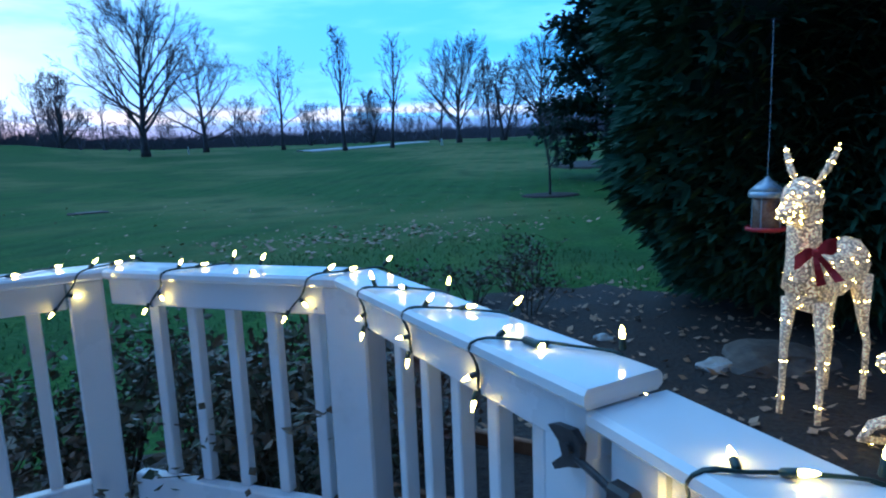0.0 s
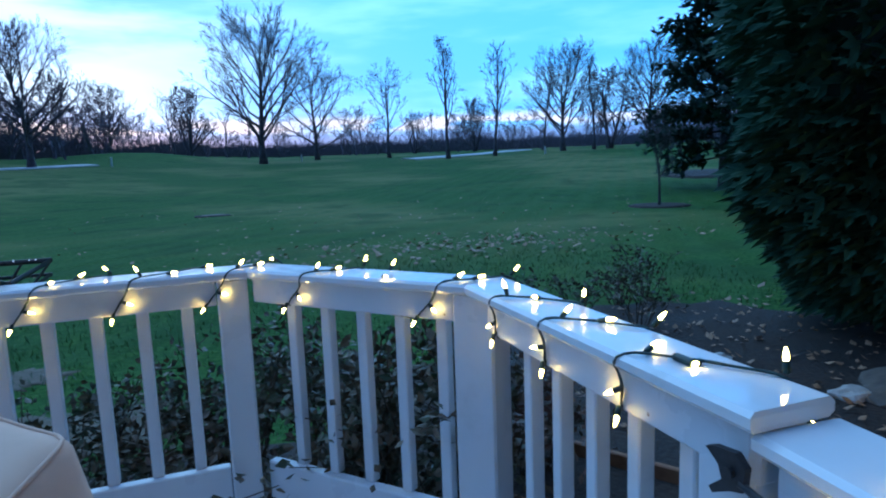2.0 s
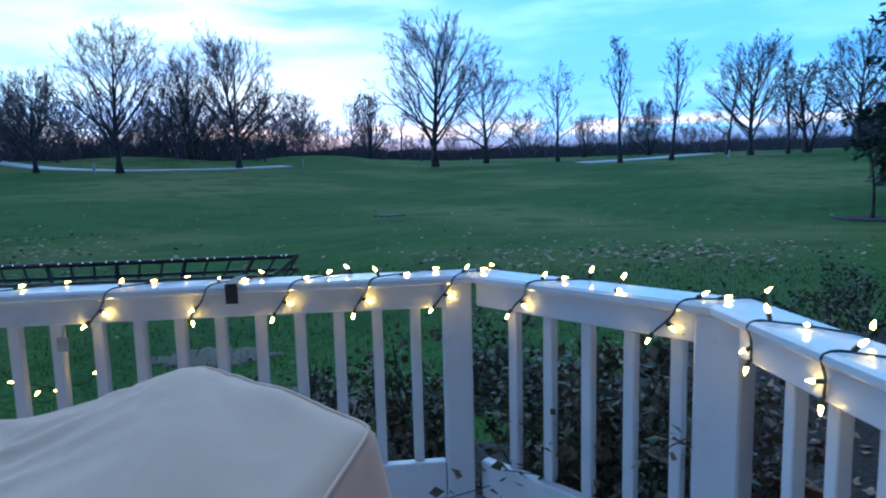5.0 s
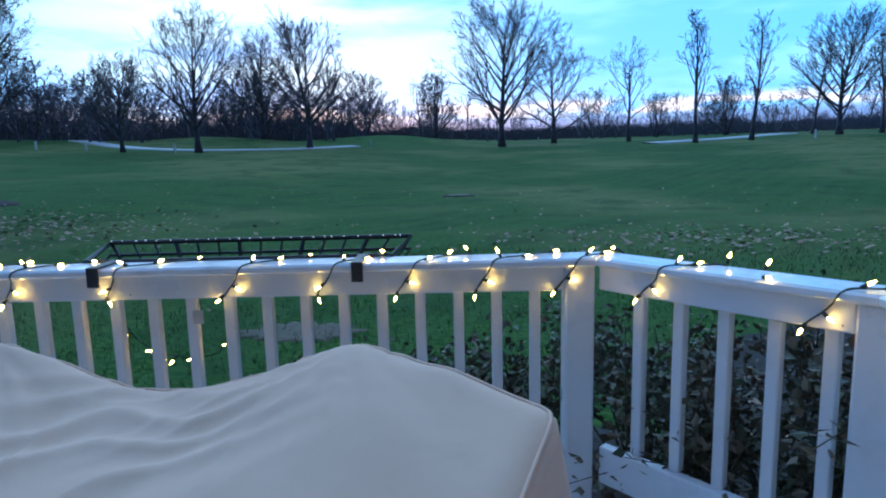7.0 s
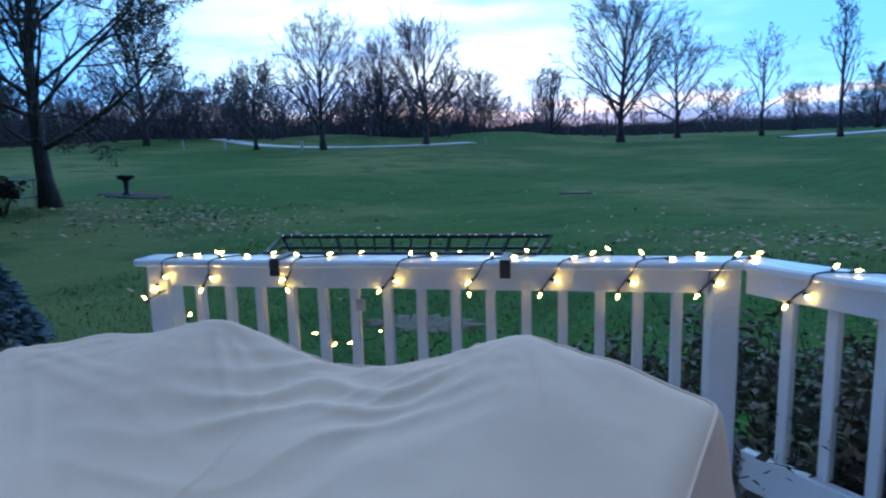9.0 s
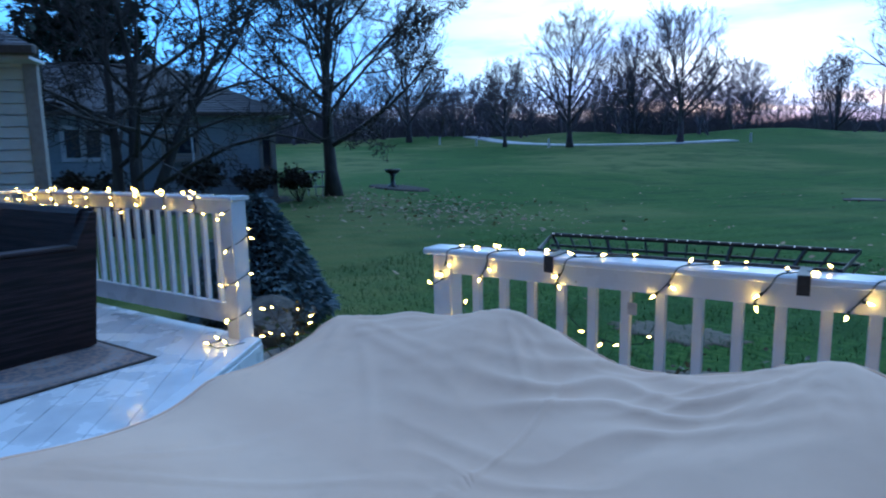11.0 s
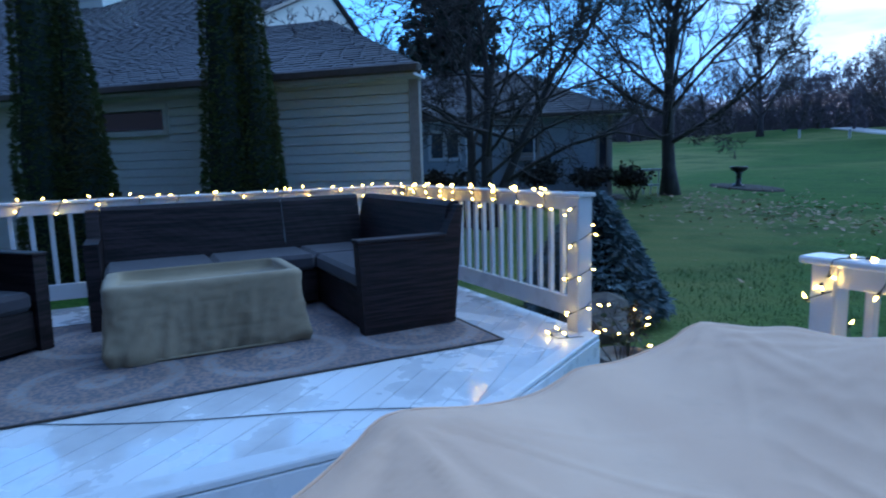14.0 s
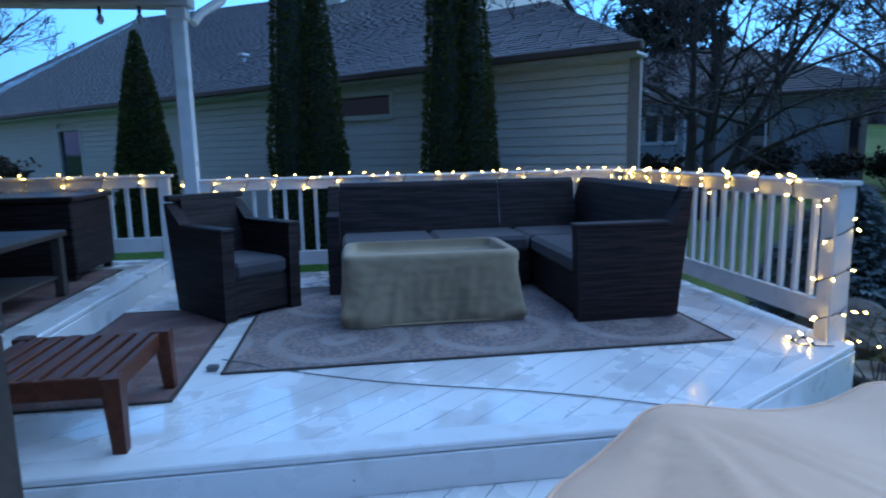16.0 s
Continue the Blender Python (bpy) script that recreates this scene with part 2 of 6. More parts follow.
TEAK = speckled("oiled_red_brown_wood", (0.060, 0.015, 0.007), (0.115, 0.033, 0.014), 30.0, 0.45, 0.3, 0.003, spec=0.3, stretch=(3, 14, 14))
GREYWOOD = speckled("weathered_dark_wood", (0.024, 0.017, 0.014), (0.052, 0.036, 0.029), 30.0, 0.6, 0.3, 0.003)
BARK = speckled("damp_grey_brown_bark", (0.028, 0.022, 0.021), (0.075, 0.060, 0.054), 9.0, 0.8, 0.6, 0.02, stretch=(1, 1, 0.25), world=True)
# paler purplish tones paint distance haze into the far bark and brush
BARK_HAZED = speckled("far_bark_painted_haze", (0.075, 0.060, 0.070), (0.130, 0.106, 0.120), 2.0, 0.85, 0.2, 0.02, world=True)
BRUSH_HAZED = speckled("brushwood_painted_haze", (0.115, 0.095, 0.115), (0.190, 0.155, 0.180), 1.0, 0.9, 0.2, 0.02, world=True)
SIDING = speckled("cream_lap_siding_paint", (0.70, 0.70, 0.64), (0.77, 0.77, 0.71), 14.0, 0.5, 0.1, 0.002, big=1.5, stretch=(1, 1, 4))
SIDING_B = speckled("grey_blue_siding_paint", (0.30, 0.34, 0.38), (0.37, 0.41, 0.45), 14.0, 0.5, 0.1, 0.002, big=1.5)
TRIM = speckled("taupe_trim_paint", (0.30, 0.26, 0.23), (0.38, 0.33, 0.29), 18.0, 0.5, 0.1, 0.002)
GUTTER = speckled("brown_metal_gutter", (0.075, 0.055, 0.045), (0.11, 0.085, 0.07), 25.0, 0.35, 0.1, 0.001)
SHINGLE = shingle()
PANE = glass("dark_window_glass")
BLACK = speckled("black_coated_metal", (0.012, 0.012, 0.014), (0.030, 0.030, 0.033), 60.0, 0.42, 0.2, 0.001)
WIRE = speckled("dark_green_wire", (0.006, 0.022, 0.016), (0.014, 0.040, 0.030), 90.0, 0.4, 0.1, 0.001)
CORD = speckled("grey_power_cord", (0.12, 0.13, 0.14), (0.20, 0.21, 0.22), 60.0, 0.5, 0.1, 0.001)
BULB = emitter("warm_lit_bulb", (1.0, 0.60, 0.10), 36.0)
MULCH = speckled("dark_bark_mulch", (0.013, 0.009, 0.007), (0.045, 0.029, 0.020), 26.0, 0.85, 1.0, 0.03, world=True)
LEAF = foliage("fallen_brown_leaves", (0.20, 0.11, 0.055), (0.48, 0.30, 0.18), (0.31, 0.22, 0.16), 0.55)
ROSE = foliage("dull_shrub_leaves", (0.050, 0.072, 0.038), (0.125, 0.095, 0.060), (0.18, 0.055, 0.042), 0.40)
TWIG = speckled("thorny_stem", (0.045, 0.040, 0.020), (0.085, 0.055, 0.035), 40.0, 0.7, 0.3, 0.002)
CEDAR = foliage("dark_cedar_sprays", (0.030, 0.070, 0.038), (0.070, 0.130, 0.065), (0.040, 0.085, 0.050))
PINE = foliage("dark_pine_needles", (0.014, 0.030, 0.022), (0.030, 0.055, 0.032), (0.020, 0.036, 0.026))
ARBOR = foliage("arborvitae_sprays", (0.030, 0.048, 0.014), (0.090, 0.105, 0.028), (0.105, 0.075, 0.028))
SPRUCE = foliage("blue_spruce_needles", (0.095, 0.145, 0.155), (0.19, 0.25, 0.265), (0.075, 0.115, 0.125))
# near-black colour puts the shade deep in the crown into the inner mass
CORE_SHADE = speckled("inner_foliage_painted_shade", (0.010, 0.018, 0.011), (0.018, 0.028, 0.017), 8.0, 0.9)
BLADE = foliage("grass_blades", (0.034, 0.092, 0.020), (0.085, 0.165, 0.040), (0.10, 0.15, 0.052), 0.5)
STONE = speckled("pale_limestone", (0.36, 0.34, 0.31), (0.52, 0.50, 0.47), 16.0, 0.75, 0.5, 0.01)
BOULDER = speckled("brown_field_stone", (0.07, 0.055, 0.045), (0.15, 0.12, 0.095), 12.0, 0.75, 0.6, 0.015)
PATHWAY = speckled("pale_concrete_path", (0.42, 0.42, 0.42), (0.55, 0.55, 0.55), 6.0, 0.7, 0.2, 0.005, world=True)
SAND = speckled("worn_bare_soil", (0.095, 0.075, 0.045), (0.16, 0.12, 0.078), 12.0, 0.85, 0.6, 0.02)
RED = speckled("red_velvet_ribbon", (0.42, 0.010, 0.012), (0.58, 0.022, 0.020), 30.0, 0.6, 0.2, 0.002)
RED_METAL = speckled("red_enamel", (0.38, 0.02, 0.03), (0.48, 0.03, 0.04), 30.0, 0.3, 0.1, 0.001)
PALE_METAL = speckled("pale_blue_grey_metal", (0.42, 0.47, 0.52), (0.55, 0.60, 0.65), 30.0, 0.32, 0.1, 0.001, 0.4)
SEED = speckled("bird_seed_behind_plastic", (0.16, 0.085, 0.06), (0.30, 0.18, 0.12), 70.0, 0.3, 0.3, 0.003)
POT = speckled("dark_glazed_pot", (0.020, 0.018, 0.018), (0.045, 0.040, 0.038), 20.0, 0.3, 0.2, 0.002)
TIMBER = speckled("raised_bed_timber", (0.19, 0.085, 0.040), (0.28, 0.14, 0.070), 20.0, 0.7, 0.4, 0.004)


def deer_material():
    n = Nodes("clear_acrylic_thread_own_glow")
    v = n.space()
    f = n.noise(v, 75.0, 4.0)
    c = n.mix(n.smooth(f, 0.40, 0.62), (0.45, 0.36, 0.24), (0.90, 0.80, 0.62))
    n.bump(f, 1.0, 0.01)
    # thread emits by itself, in place of bulb light shining through it
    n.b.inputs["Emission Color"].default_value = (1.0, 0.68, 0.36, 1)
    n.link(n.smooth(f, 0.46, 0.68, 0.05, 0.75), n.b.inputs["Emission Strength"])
    return n.done(c, 0.3)


DEER = deer_material()

# ---- mesh helpers ----


class Geo:
    """Vertices and faces gathered by plain lists."""

    def __init__(self):
        self.v, self.f, self.mi = [], [], []

    def add(self, verts, faces, mat=0):
        k = len(self.v)
        self.v.extend(tuple(p) for p in verts)
        self.f.extend(tuple(i + k for i in q) for q in faces)
        self.mi.extend([mat] * len(faces))

    def mesh(self, name, smooth=False):
        me = bpy.data.meshes.new(name)
        me.from_pydata(self.v, [], self.f)
        if any(self.mi):
            me.polygons.foreach_set("material_index", self.mi)
        if smooth:
            me.polygons.foreach_set("use_smooth", [True] * len(me.polygons))
        me.update()
        return me

    def box(self, lo, hi, bevel=0.0, m=None, mat=0):
        """A box with chamfered edges."""
        c = [(a + b) / 2 for a, b in zip(lo, hi)]
        h = [abs(b - a) / 2 for a, b in zip(lo, hi)]
        e = min(bevel, *(x * 0.49 for x in h))
        if e <= 0:
            vs = [(c[0] + sx * h[0], c[1] + sy * h[1], c[2] + sz * h[2]) for sx in (-1, 1) for sy in (-1, 1) for sz in (-1, 1)]
            fs = [(0, 1, 3, 2), (4, 6, 7, 5), (0, 4, 5, 1), (2, 3, 7, 6), (0, 2, 6, 4), (1, 5, 7, 3)]
        else:
            vs, idx = [], {}
            for sx in (-1, 1):
                for sy in (-1, 1):
                    for sz in (-1, 1):
                        s = (sx, sy, sz)
                        for ax in range(3):
                            idx[(s, ax)] = len(vs)
                            vs.append(tuple(c[i] + s[i] * (h[i] - (0 if i == ax else e)) for i in range(3)))
            fs = []

            def corner(s, ax):
                return idx[(tuple(s), ax)]

            for ax in range(3):
                o, p = [i for i in range(3) if i != ax]
                for sg in (-1, 1):
                    q = []
                    for so, sp in ((-1, -1), (1, -1), (1, 1), (-1, 1)):
                        s = [0, 0, 0]
                        s[ax], s[o], s[p] = sg, so, sp
                        q.append(corner(s, ax))
                    fs.append(tuple(q))
                for so in (-1, 1):
                    for sp in (-1, 1):
                        a, b = [0, 0, 0], [0, 0, 0]
                        a[ax], a[o], a[p] = -1, so, sp
                        b[ax], b[o], b[p] = 1, so, sp
                        fs.append((corner(a, o), corner(b, o), corner(b, p), corner(a, p)))
            for sx in (-1, 1):
                for sy in (-1, 1):
                    for sz in (-1, 1):
                        fs.append(tuple(idx[((sx, sy, sz), ax)] for ax in range(3)))
        if m is not None:
            vs = [m @ Vector(p) for p in vs]
        self.add(vs, fs, mat)
        return self

    def tube(self, pts, radii, sides=6, caps=True, mat=0):
        pts = [Vector(p) for p in pts]
        if isinstance(radii, (int, float)):
            radii = [radii] * len(pts)
        vs, fs = [], []
        ref = Vector((0, 0, 1))
        for i, p in enumerate(pts):
            d = (pts[min(i + 1, len(pts) - 1)] - pts[max(i - 1, 0)])
            d = d.normalized() if d.length > 1e-9 else Vector((0, 0, 1))
            if abs(d.dot(ref)) > 0.9:
                ref = Vector((1, 0, 0)) if abs(d.x) < 0.8 else Vector((0, 1, 0))
            u = d.cross(ref).normalized()
            w = d.cross(u)
            for k in range(sides):
                a = 2 * math.pi * k / sides
                vs.append(p + radii[i] * (math.cos(a) * u + math.sin(a) * w))
            ref = -w
        for i in range(len(pts) - 1):
            for k in range(sides):
                a, b = i * sides + k, i * sides + (k + 1) % sides
                fs.append((a, b, b + sides, a + sides))
        if caps:
            fs.append(tuple(range(sides - 1, -1, -1)))
            fs.append(tuple((len(pts) - 1) * sides + k for k in range(sides)))
        self.add(vs, fs, mat)
        return self

    def lathe(self, prof, sides=16, at=(0, 0, 0), mat=0, wobble=0.0, seed=1):
        rng = random.Random(seed)
        vs, fs = [], []
        for r, z in prof:
            for k in range(sides):
                a = 2 * math.pi * k / sides
                q = r * (1 + wobble * (rng.random() - 0.5))
                vs.append((at[0] + q * math.cos(a), at[1] + q * math.sin(a), at[2] + z))
        for i in range(len(prof) - 1):
            for k in range(sides):
                a, b = i * sides + k, i * sides + (k + 1) % sides
                fs.append((a, b, b + sides, a + sides))
        fs.append(tuple(range(sides - 1, -1, -1)))
        fs.append(tuple((len(prof) - 1) * sides + k for k in range(sides)))
        self.add(vs, fs, mat)
        return self

    def prism(self, poly, z0, z1, bevel=0.0):
        """An upright prism over a plan polygon, with a chamfered upper edge."""
        n = len(poly)
        cx, cy = sum(p[0] for p in poly) / n, sum(p[1] for p in poly) / n
        rings = [(poly, z0), (poly, z1 - bevel)]
        if bevel > 0:
            inner = []
            for x, y in poly:
                d = math.hypot(x - cx, y - cy) or 1
                inner.append((x - (x - cx) / d * bevel, y - (y - cy) / d * bevel))
            rings.append((inner, z1))
        vs = [(x, y, z) for ring, z in rings for x, y in ring]
        fs = [tuple(range(n - 1, -1, -1)), tuple((len(rings) - 1) * n + k for k in range(n))]
        for i in range(len(rings) - 1):
            for k in range(n):
                a, b = i * n + k, i * n + (k + 1) % n
                fs.append((a, b, b + n, a + n))
        self.add(vs, fs)
        return self


def part(name, geo, material, parent=None, label="", smooth=False, at=None):
    me = geo if isinstance(geo, bpy.types.Mesh) else geo.mesh(name, smooth)
    if not me.materials:
        for m in material if isinstance(material, (list, tuple)) else [material]:
            me.materials.append(m)
    ob = new(name, me)
    if parent is not None:
        ob.parent = parent
    if at is not None:
        ob.matrix_basis = at
    if label:
        tagged(ob, label)
    return ob


def thing(name, m, label, category, group="", kind=""):
    ob = new(name)
    ob.empty_display_size = 0.1
    ob.matrix_basis = m
    return tagged(ob, label, category, group, kind)


def solid(name, geo, material, label, category, group="", kind="", smooth=False, at=None):
    return tagged(part(name, geo, material, None, "", smooth, at), label, category, group, kind)


def clip_poly(poly, nx, ny, d):
    """The part of a convex plan polygon where nx*x + ny*y <= d."""
    out = []
    for i, p in enumerate(poly):
        q = poly[(i + 1) % len(poly)]
        a, b = nx * p[0] + ny * p[1] - d, nx * q[0] + ny * q[1] - d
        if a <= 0:
            out.append(p)
        if (a < 0 < b) or (b < 0 < a):
            f = a / (a - b)
            out.append((p[0] + f * (q[0] - p[0]), p[1] + f * (q[1] - p[1])))
    return out


# ---- lawn ----
GROUND = -0.45


def softplus(x, w):
    return w * math.log1p(math.exp(min(x / w, 40.0)))


def bump2(x, y, cx, cy, rx, ry, h):
    return h * math.exp(-(((x - cx) / rx) ** 2 + ((y - cy) / ry) ** 2))


def ground_z(x, y):
    d = math.hypot(x, max(y, 0.0))
    z = GROUND + 0.062 * softplus(d - 27, 4.0) - 0.036 * softplus(d - 72, 6.0)
    left = min(max((-x - 6.0) / 14.0, 0.0), 1.0)
    z += 0.55 * left * left * (3 - 2 * left)
    z += bump2(x, y, -36, 66, 9, 5, 0.9) + bump2(x, y, -19, 76, 9, 5, 0.9) + bump2(x, y, -55, 60, 14, 10, 0.8)
    if d > 12:
        z += 0.12 * noise.noise(Vector((x * 0.07, y * 0.07, 3.0))) * min((d - 12) / 20, 1.0)
    return z


def build_ground():
    rings = [0.0] + [1.2 * 1.062 ** i for i in range(112)]
    g, sides = Geo(), 144
    vs, fs = [], []
    for r in rings:
        for k in range(sides):
            a = 2 * math.pi * k / sides
            x, y = r * math.cos(a), r * math.sin(a)
            vs.append((x, y, ground_z(x, y)))
    for i in range(len(rings) - 1):
        for k in range(sides):
            a, b = i * sides + k, i * sides + (k + 1) % sides
            fs.append((a, b, b + sides, a + sides))
    g.add(vs, fs)
    solid("ground", g, LAWN, "rolling dark green golf course lawn, wet and mown", "lawn", kind="structure", smooth=True)


build_ground()


def draped(name, outline, material, label, category, lift=0.02, ragged=0.12, seed=3, kind="structure"):
    """A thin irregular patch lying on the lawn; outline(a) gives the plan point at angle a."""
    rng, g = random.Random(seed), Geo()
    n, rings = 56, (0.0, 0.35, 0.7, 0.93, 1.0)
    off = [1 + ragged * (rng.random() - 0.5) for _ in range(n)]
    vs, fs = [], []
    for r in rings:
        for k in range(n):
            (cx, cy), (rx, ry) = outline
            a = 2 * math.pi * k / n
            q = r * off[k]
            x, y = cx + rx * q * math.cos(a), cy + ry * q * math.sin(a)
            vs.append((x, y, ground_z(x, y) + (lift if r < 0.95 else -0.02)))
    for i in range(len(rings) - 1):
        for k in range(n):
            a, b = i * n + k, i * n + (k + 1) % n
            fs.append((a, b, b + n, a + n))
    g.add(vs, fs)
    return solid(name, g, material, label, category, kind=kind, smooth=True)


draped("ground_mulch_bed", ((3.3, 2.6), (3.1, 4.2)), MULCH, "dark bark mulch bed beside the deck", "mulch bed", 0.03)
draped("ground_mulch_strip", ((-0.2, 3.25), (1.5, 0.85)), MULCH, "dark mulch strip under the shrubs", "mulch bed", 0.028, seed=4)

# ---- deck ----
ZU, ZT = 0.18, 0.36
UP_TURN = 8.0
UA, UB = Vector((math.cos(radians(UP_TURN)), math.sin(radians(UP_TURN)))), Vector((-math.sin(radians(UP_TURN)), math.cos(radians(UP_TURN))))
UO = Vector((-4.24, 0.73))


def up_xy(a, b):
    p = UO + a * UA + b * UB
    return (p.x, p.y)


def up_pose(a, b, z=ZU, turn=0.0):
    x, y = up_xy(a, b)
    return pose(x, y, z, 0, 0, UP_TURN + turn)


def planked(name, poly, z, angle, label, width=0.14, gap=0.0042, thick=0.03, phase=0.0):
    """A deck floor of single boards over a convex plan polygon."""
    base = Geo().prism(poly, z - 0.16, z - thick - 0.004)
    deck = solid(name, base, GREYWOOD, label, "deck", kind="structure")
    nx, ny = -math.sin(radians(angle)), math.cos(radians(angle))
    ds = [nx * p[0] + ny * p[1] for p in poly]
    d = min(ds) - phase
    i = 0
    while d < max(ds):
        q = clip_poly(clip_poly(poly, nx, ny, d + width - gap), -nx, -ny, -d)
        if len(q) > 2:
            cx, cy = sum(p[0] for p in q) / len(q), sum(p[1] for p in q) / len(q)
            c, s = math.cos(radians(angle)), math.sin(radians(angle))
            loc = [((x - cx) * c + (y - cy) * s, -(x - cx) * s + (y - cy) * c) for x, y in q]
            rng = random.Random(i)
            g = Geo().prism(loc, -thick, rng.uniform(-0.0012, 0.0012), 0.003)
            part("plank", g, PLANK, deck, at=pose(cx, cy, z, 0, 0, angle))
        d += width
        i += 1
    return deck


STEP_A = 1.44
UPPER = [up_xy(-2.2, -3.06), up_xy(STEP_A, -3.06), up_xy(STEP_A, 0.02), up_xy(0.70, 1.30), up_xy(-2.2, 1.30)]
LOWER = [(-3.55, 1.55), up_xy(STEP_A - 0.12, -3.0), (1.0, -2.8), (0.80, 0.9), (0.67, 1.85), (0.05, 2.36), (-2.15, 2.02)]
TIER = [up_xy(-2.25, -5.6), up_xy(1.2, -5.6), up_xy(1.2, -3.08), up_xy(-2.25, -3.08)]


def edge_board(parent, p, q, z0, z1, thick=0.03):
    dx, dy = q[0] - p[0], q[1] - p[1]
    L = math.hypot(dx, dy)
    g = Geo().box((0, -thick, z0), (L, 0, z1), 0.004)
    part("riser", g, WHITE, parent, at=pose(p[0], p[1], 0, 0, 0, math.degrees(math.atan2(dy, dx))))


def nosing(parent, p, q, z, wide=0.14, out=0.025, thick=0.034):
    dx, dy = q[0] - p[0], q[1] - p[1]
    L = math.hypot(dx, dy)
    g = Geo().box((0, -out, z + 0.003 - thick), (L, wide - out, z + 0.003), 0.007)
    part("nosing", g, WHITE, parent, at=pose(p[0], p[1], 0, 0, 0, math.degrees(math.atan2(dy, dx))))


def build_decks():
    lower = planked("floor_lower_deck", LOWER, 0.0, -27.0, "white-painted wooden deck floor, wet boards")
    upper = planked("floor_upper_deck", UPPER, ZU, -39.5, "white-painted diagonal deck boards, wet and glossy", phase=0.05)
    tier = planked("floor_top_deck", TIER, ZT, -27.0, "white-painted raised deck by the porch")
    edge_board(upper, UPPER[1], UPPER[2], 0.0, ZU - 0.034)
    edge_board(upper, UPPER[2], UPPER[3], -0.30, ZU - 0.034)
    edge_board(upper, UPPER[3], UPPER[4], -0.30, ZU - 0.034)
    edge_board(tier, TIER[2], TIER[3], ZU, ZT - 0.034)
    edge_board(tier, TIER[1], TIER[2], ZU, ZT - 0.034)
    for k in range(6, 0, -1):
        edge_board(lower, LOWER[k - 1], LOWER[k], -0.30, -0.04) if k > 2 else None
    nosing(upper, UPPER[1], UPPER[2], ZU)
    nosing(upper, UPPER[2], UPPER[3], ZU, 0.10)
    nosing(tier, TIER[2], TIER[3], ZT)


build_decks()

# ---- rails ----
CAP_W, CAP_T = 0.134, 0.027


def railing(name, p, q, z0, top, count, label, e0=0.0, e1=0.0, posts=(), low=0.16, high=0.287, trim0=0.045, trim1=0.045, group="deck railings", first=None, pitch=0.0, deep=0.077, wide=0.033):
    """A rail from p to q, along its inner cap edge; outward is to the left of p to q. e0, e1: mitres of the cap."""
    dx, dy = q[0] - p[0], q[1] - p[1]
    L, turn = math.hypot(dx, dy), math.degrees(math.atan2(dy, dx))
    r = thing(name, pose(p[0], p[1], z0, 0, 0, turn), label, "railing", group, "structure")
    h = top - z0
    g = Geo()
    f, b = 0.0, CAP_W
    plan = [(0.0005, f), (L - 0.0005, f), (L + e1 - 0.0005, b), (-e0 + 0.0005, b)]
    lo, hi, e = h - CAP_T, h, 0.007
    ring = lambda k, z: [(x + (k if i in (0, 3) else -k) * 0.2, y + (k if i < 2 else -k), z) for i, (x, y) in enumerate(plan)]
    vs = ring(e, lo) + ring(0, lo + e) + ring(0, hi - e) + ring(e, hi)
    fs = [(3, 2, 1, 0), (12, 13, 14, 15)]
    for i in range(3):
        for k in range(4):
            a, c = i * 4 + k, i * 4 + (k + 1) % 4
            fs.append((a, c, c + 4, a + 4))
    g.add(vs, fs)
    part("cap", g, WET, r)
    part("top_rail", Geo().box((trim0, 0.028, lo - deep), (L - trim1, 0.066, lo - 0.001), 0.004), WHITE, r)
    part("bottom_rail", Geo().box((trim0, 0.040, low), (L - trim1, 0.078, high), 0.004), WHITE, r)
    bal = Geo().box((-wide / 2, -wide / 2, high - 0.001), (wide / 2, wide / 2, lo - deep + 0.014), 0.003).mesh("baluster")
    for k in range(count):
        x = trim0 + (L - trim0 - trim1) * (k + 1) / (count + 1) if first is None else first + pitch * k
        part("baluster", bal, WHITE, r, at=pose(x, 0.0665 + wide / 2 - 0.004, 0, 0, 0, 0))
    for x, y, width, zb in posts:
        part("post", Geo().box((x - width / 2, y, zb - z0), (x + width / 2, y + width, lo - 0.0005), 0.006), WHITE, r)
    return r


P_END, P1, P2, P3 = (-2.09, 1.925), (0.0, 2.247), (0.557, 1.775), (0.682, 0.912)
GATE0, GATE1 = (0.694, 0.926), (0.81, -1.35)
RAIL_TOP = 0.915
# half the turn of the caps at the two corners, as a shift of the mitre
M1, M2 = 0.430 * CAP_W, 0.386 * CAP_W
railing("rail_lawn_side", P_END, P1, 0.0, RAIL_TOP, 15, "white-painted wooden deck railing with square balusters", 0.0, M1, posts=((0.078, 0.020, 0.090, -0.45), (2.070, 0.020, 0.090, -0.45)), trim0=0.124, trim1=0.092, first=0.216, pitch=0.1228)
railing("rail_corner", P1, P2, 0.0, RAIL_TOP, 5, "short white-painted deck railing between two posts", M1, M2, posts=((0.730 + 0.012, 0.018, 0.112, -0.45),), trim0=-0.012, trim1=0.046, first=0.106, pitch=0.1305)
railing("rail_side", P2, P3, 0.0, RAIL_TOP, 5, "white-painted deck railing with wet flat cap", M2, 0.0, posts=((0.872 - 0.062, 0.022, 0.092, -0.45),), trim0=0.075, trim1=0.012, first=0.205, pitch=0.124)
railing("rail_gate_side", GATE0, GATE1, 0.0, RAIL_TOP - 0.030, 14, "white-painted railing set slightly lower beside the latch", posts=((0.06, 0.022, 0.090, -0.45), (2.2, 0.022, 0.090, -0.45)), trim0=0.11, trim1=0.05)
UT = 1.075
BACK_A, SIDE_B = -2.12, 1.20
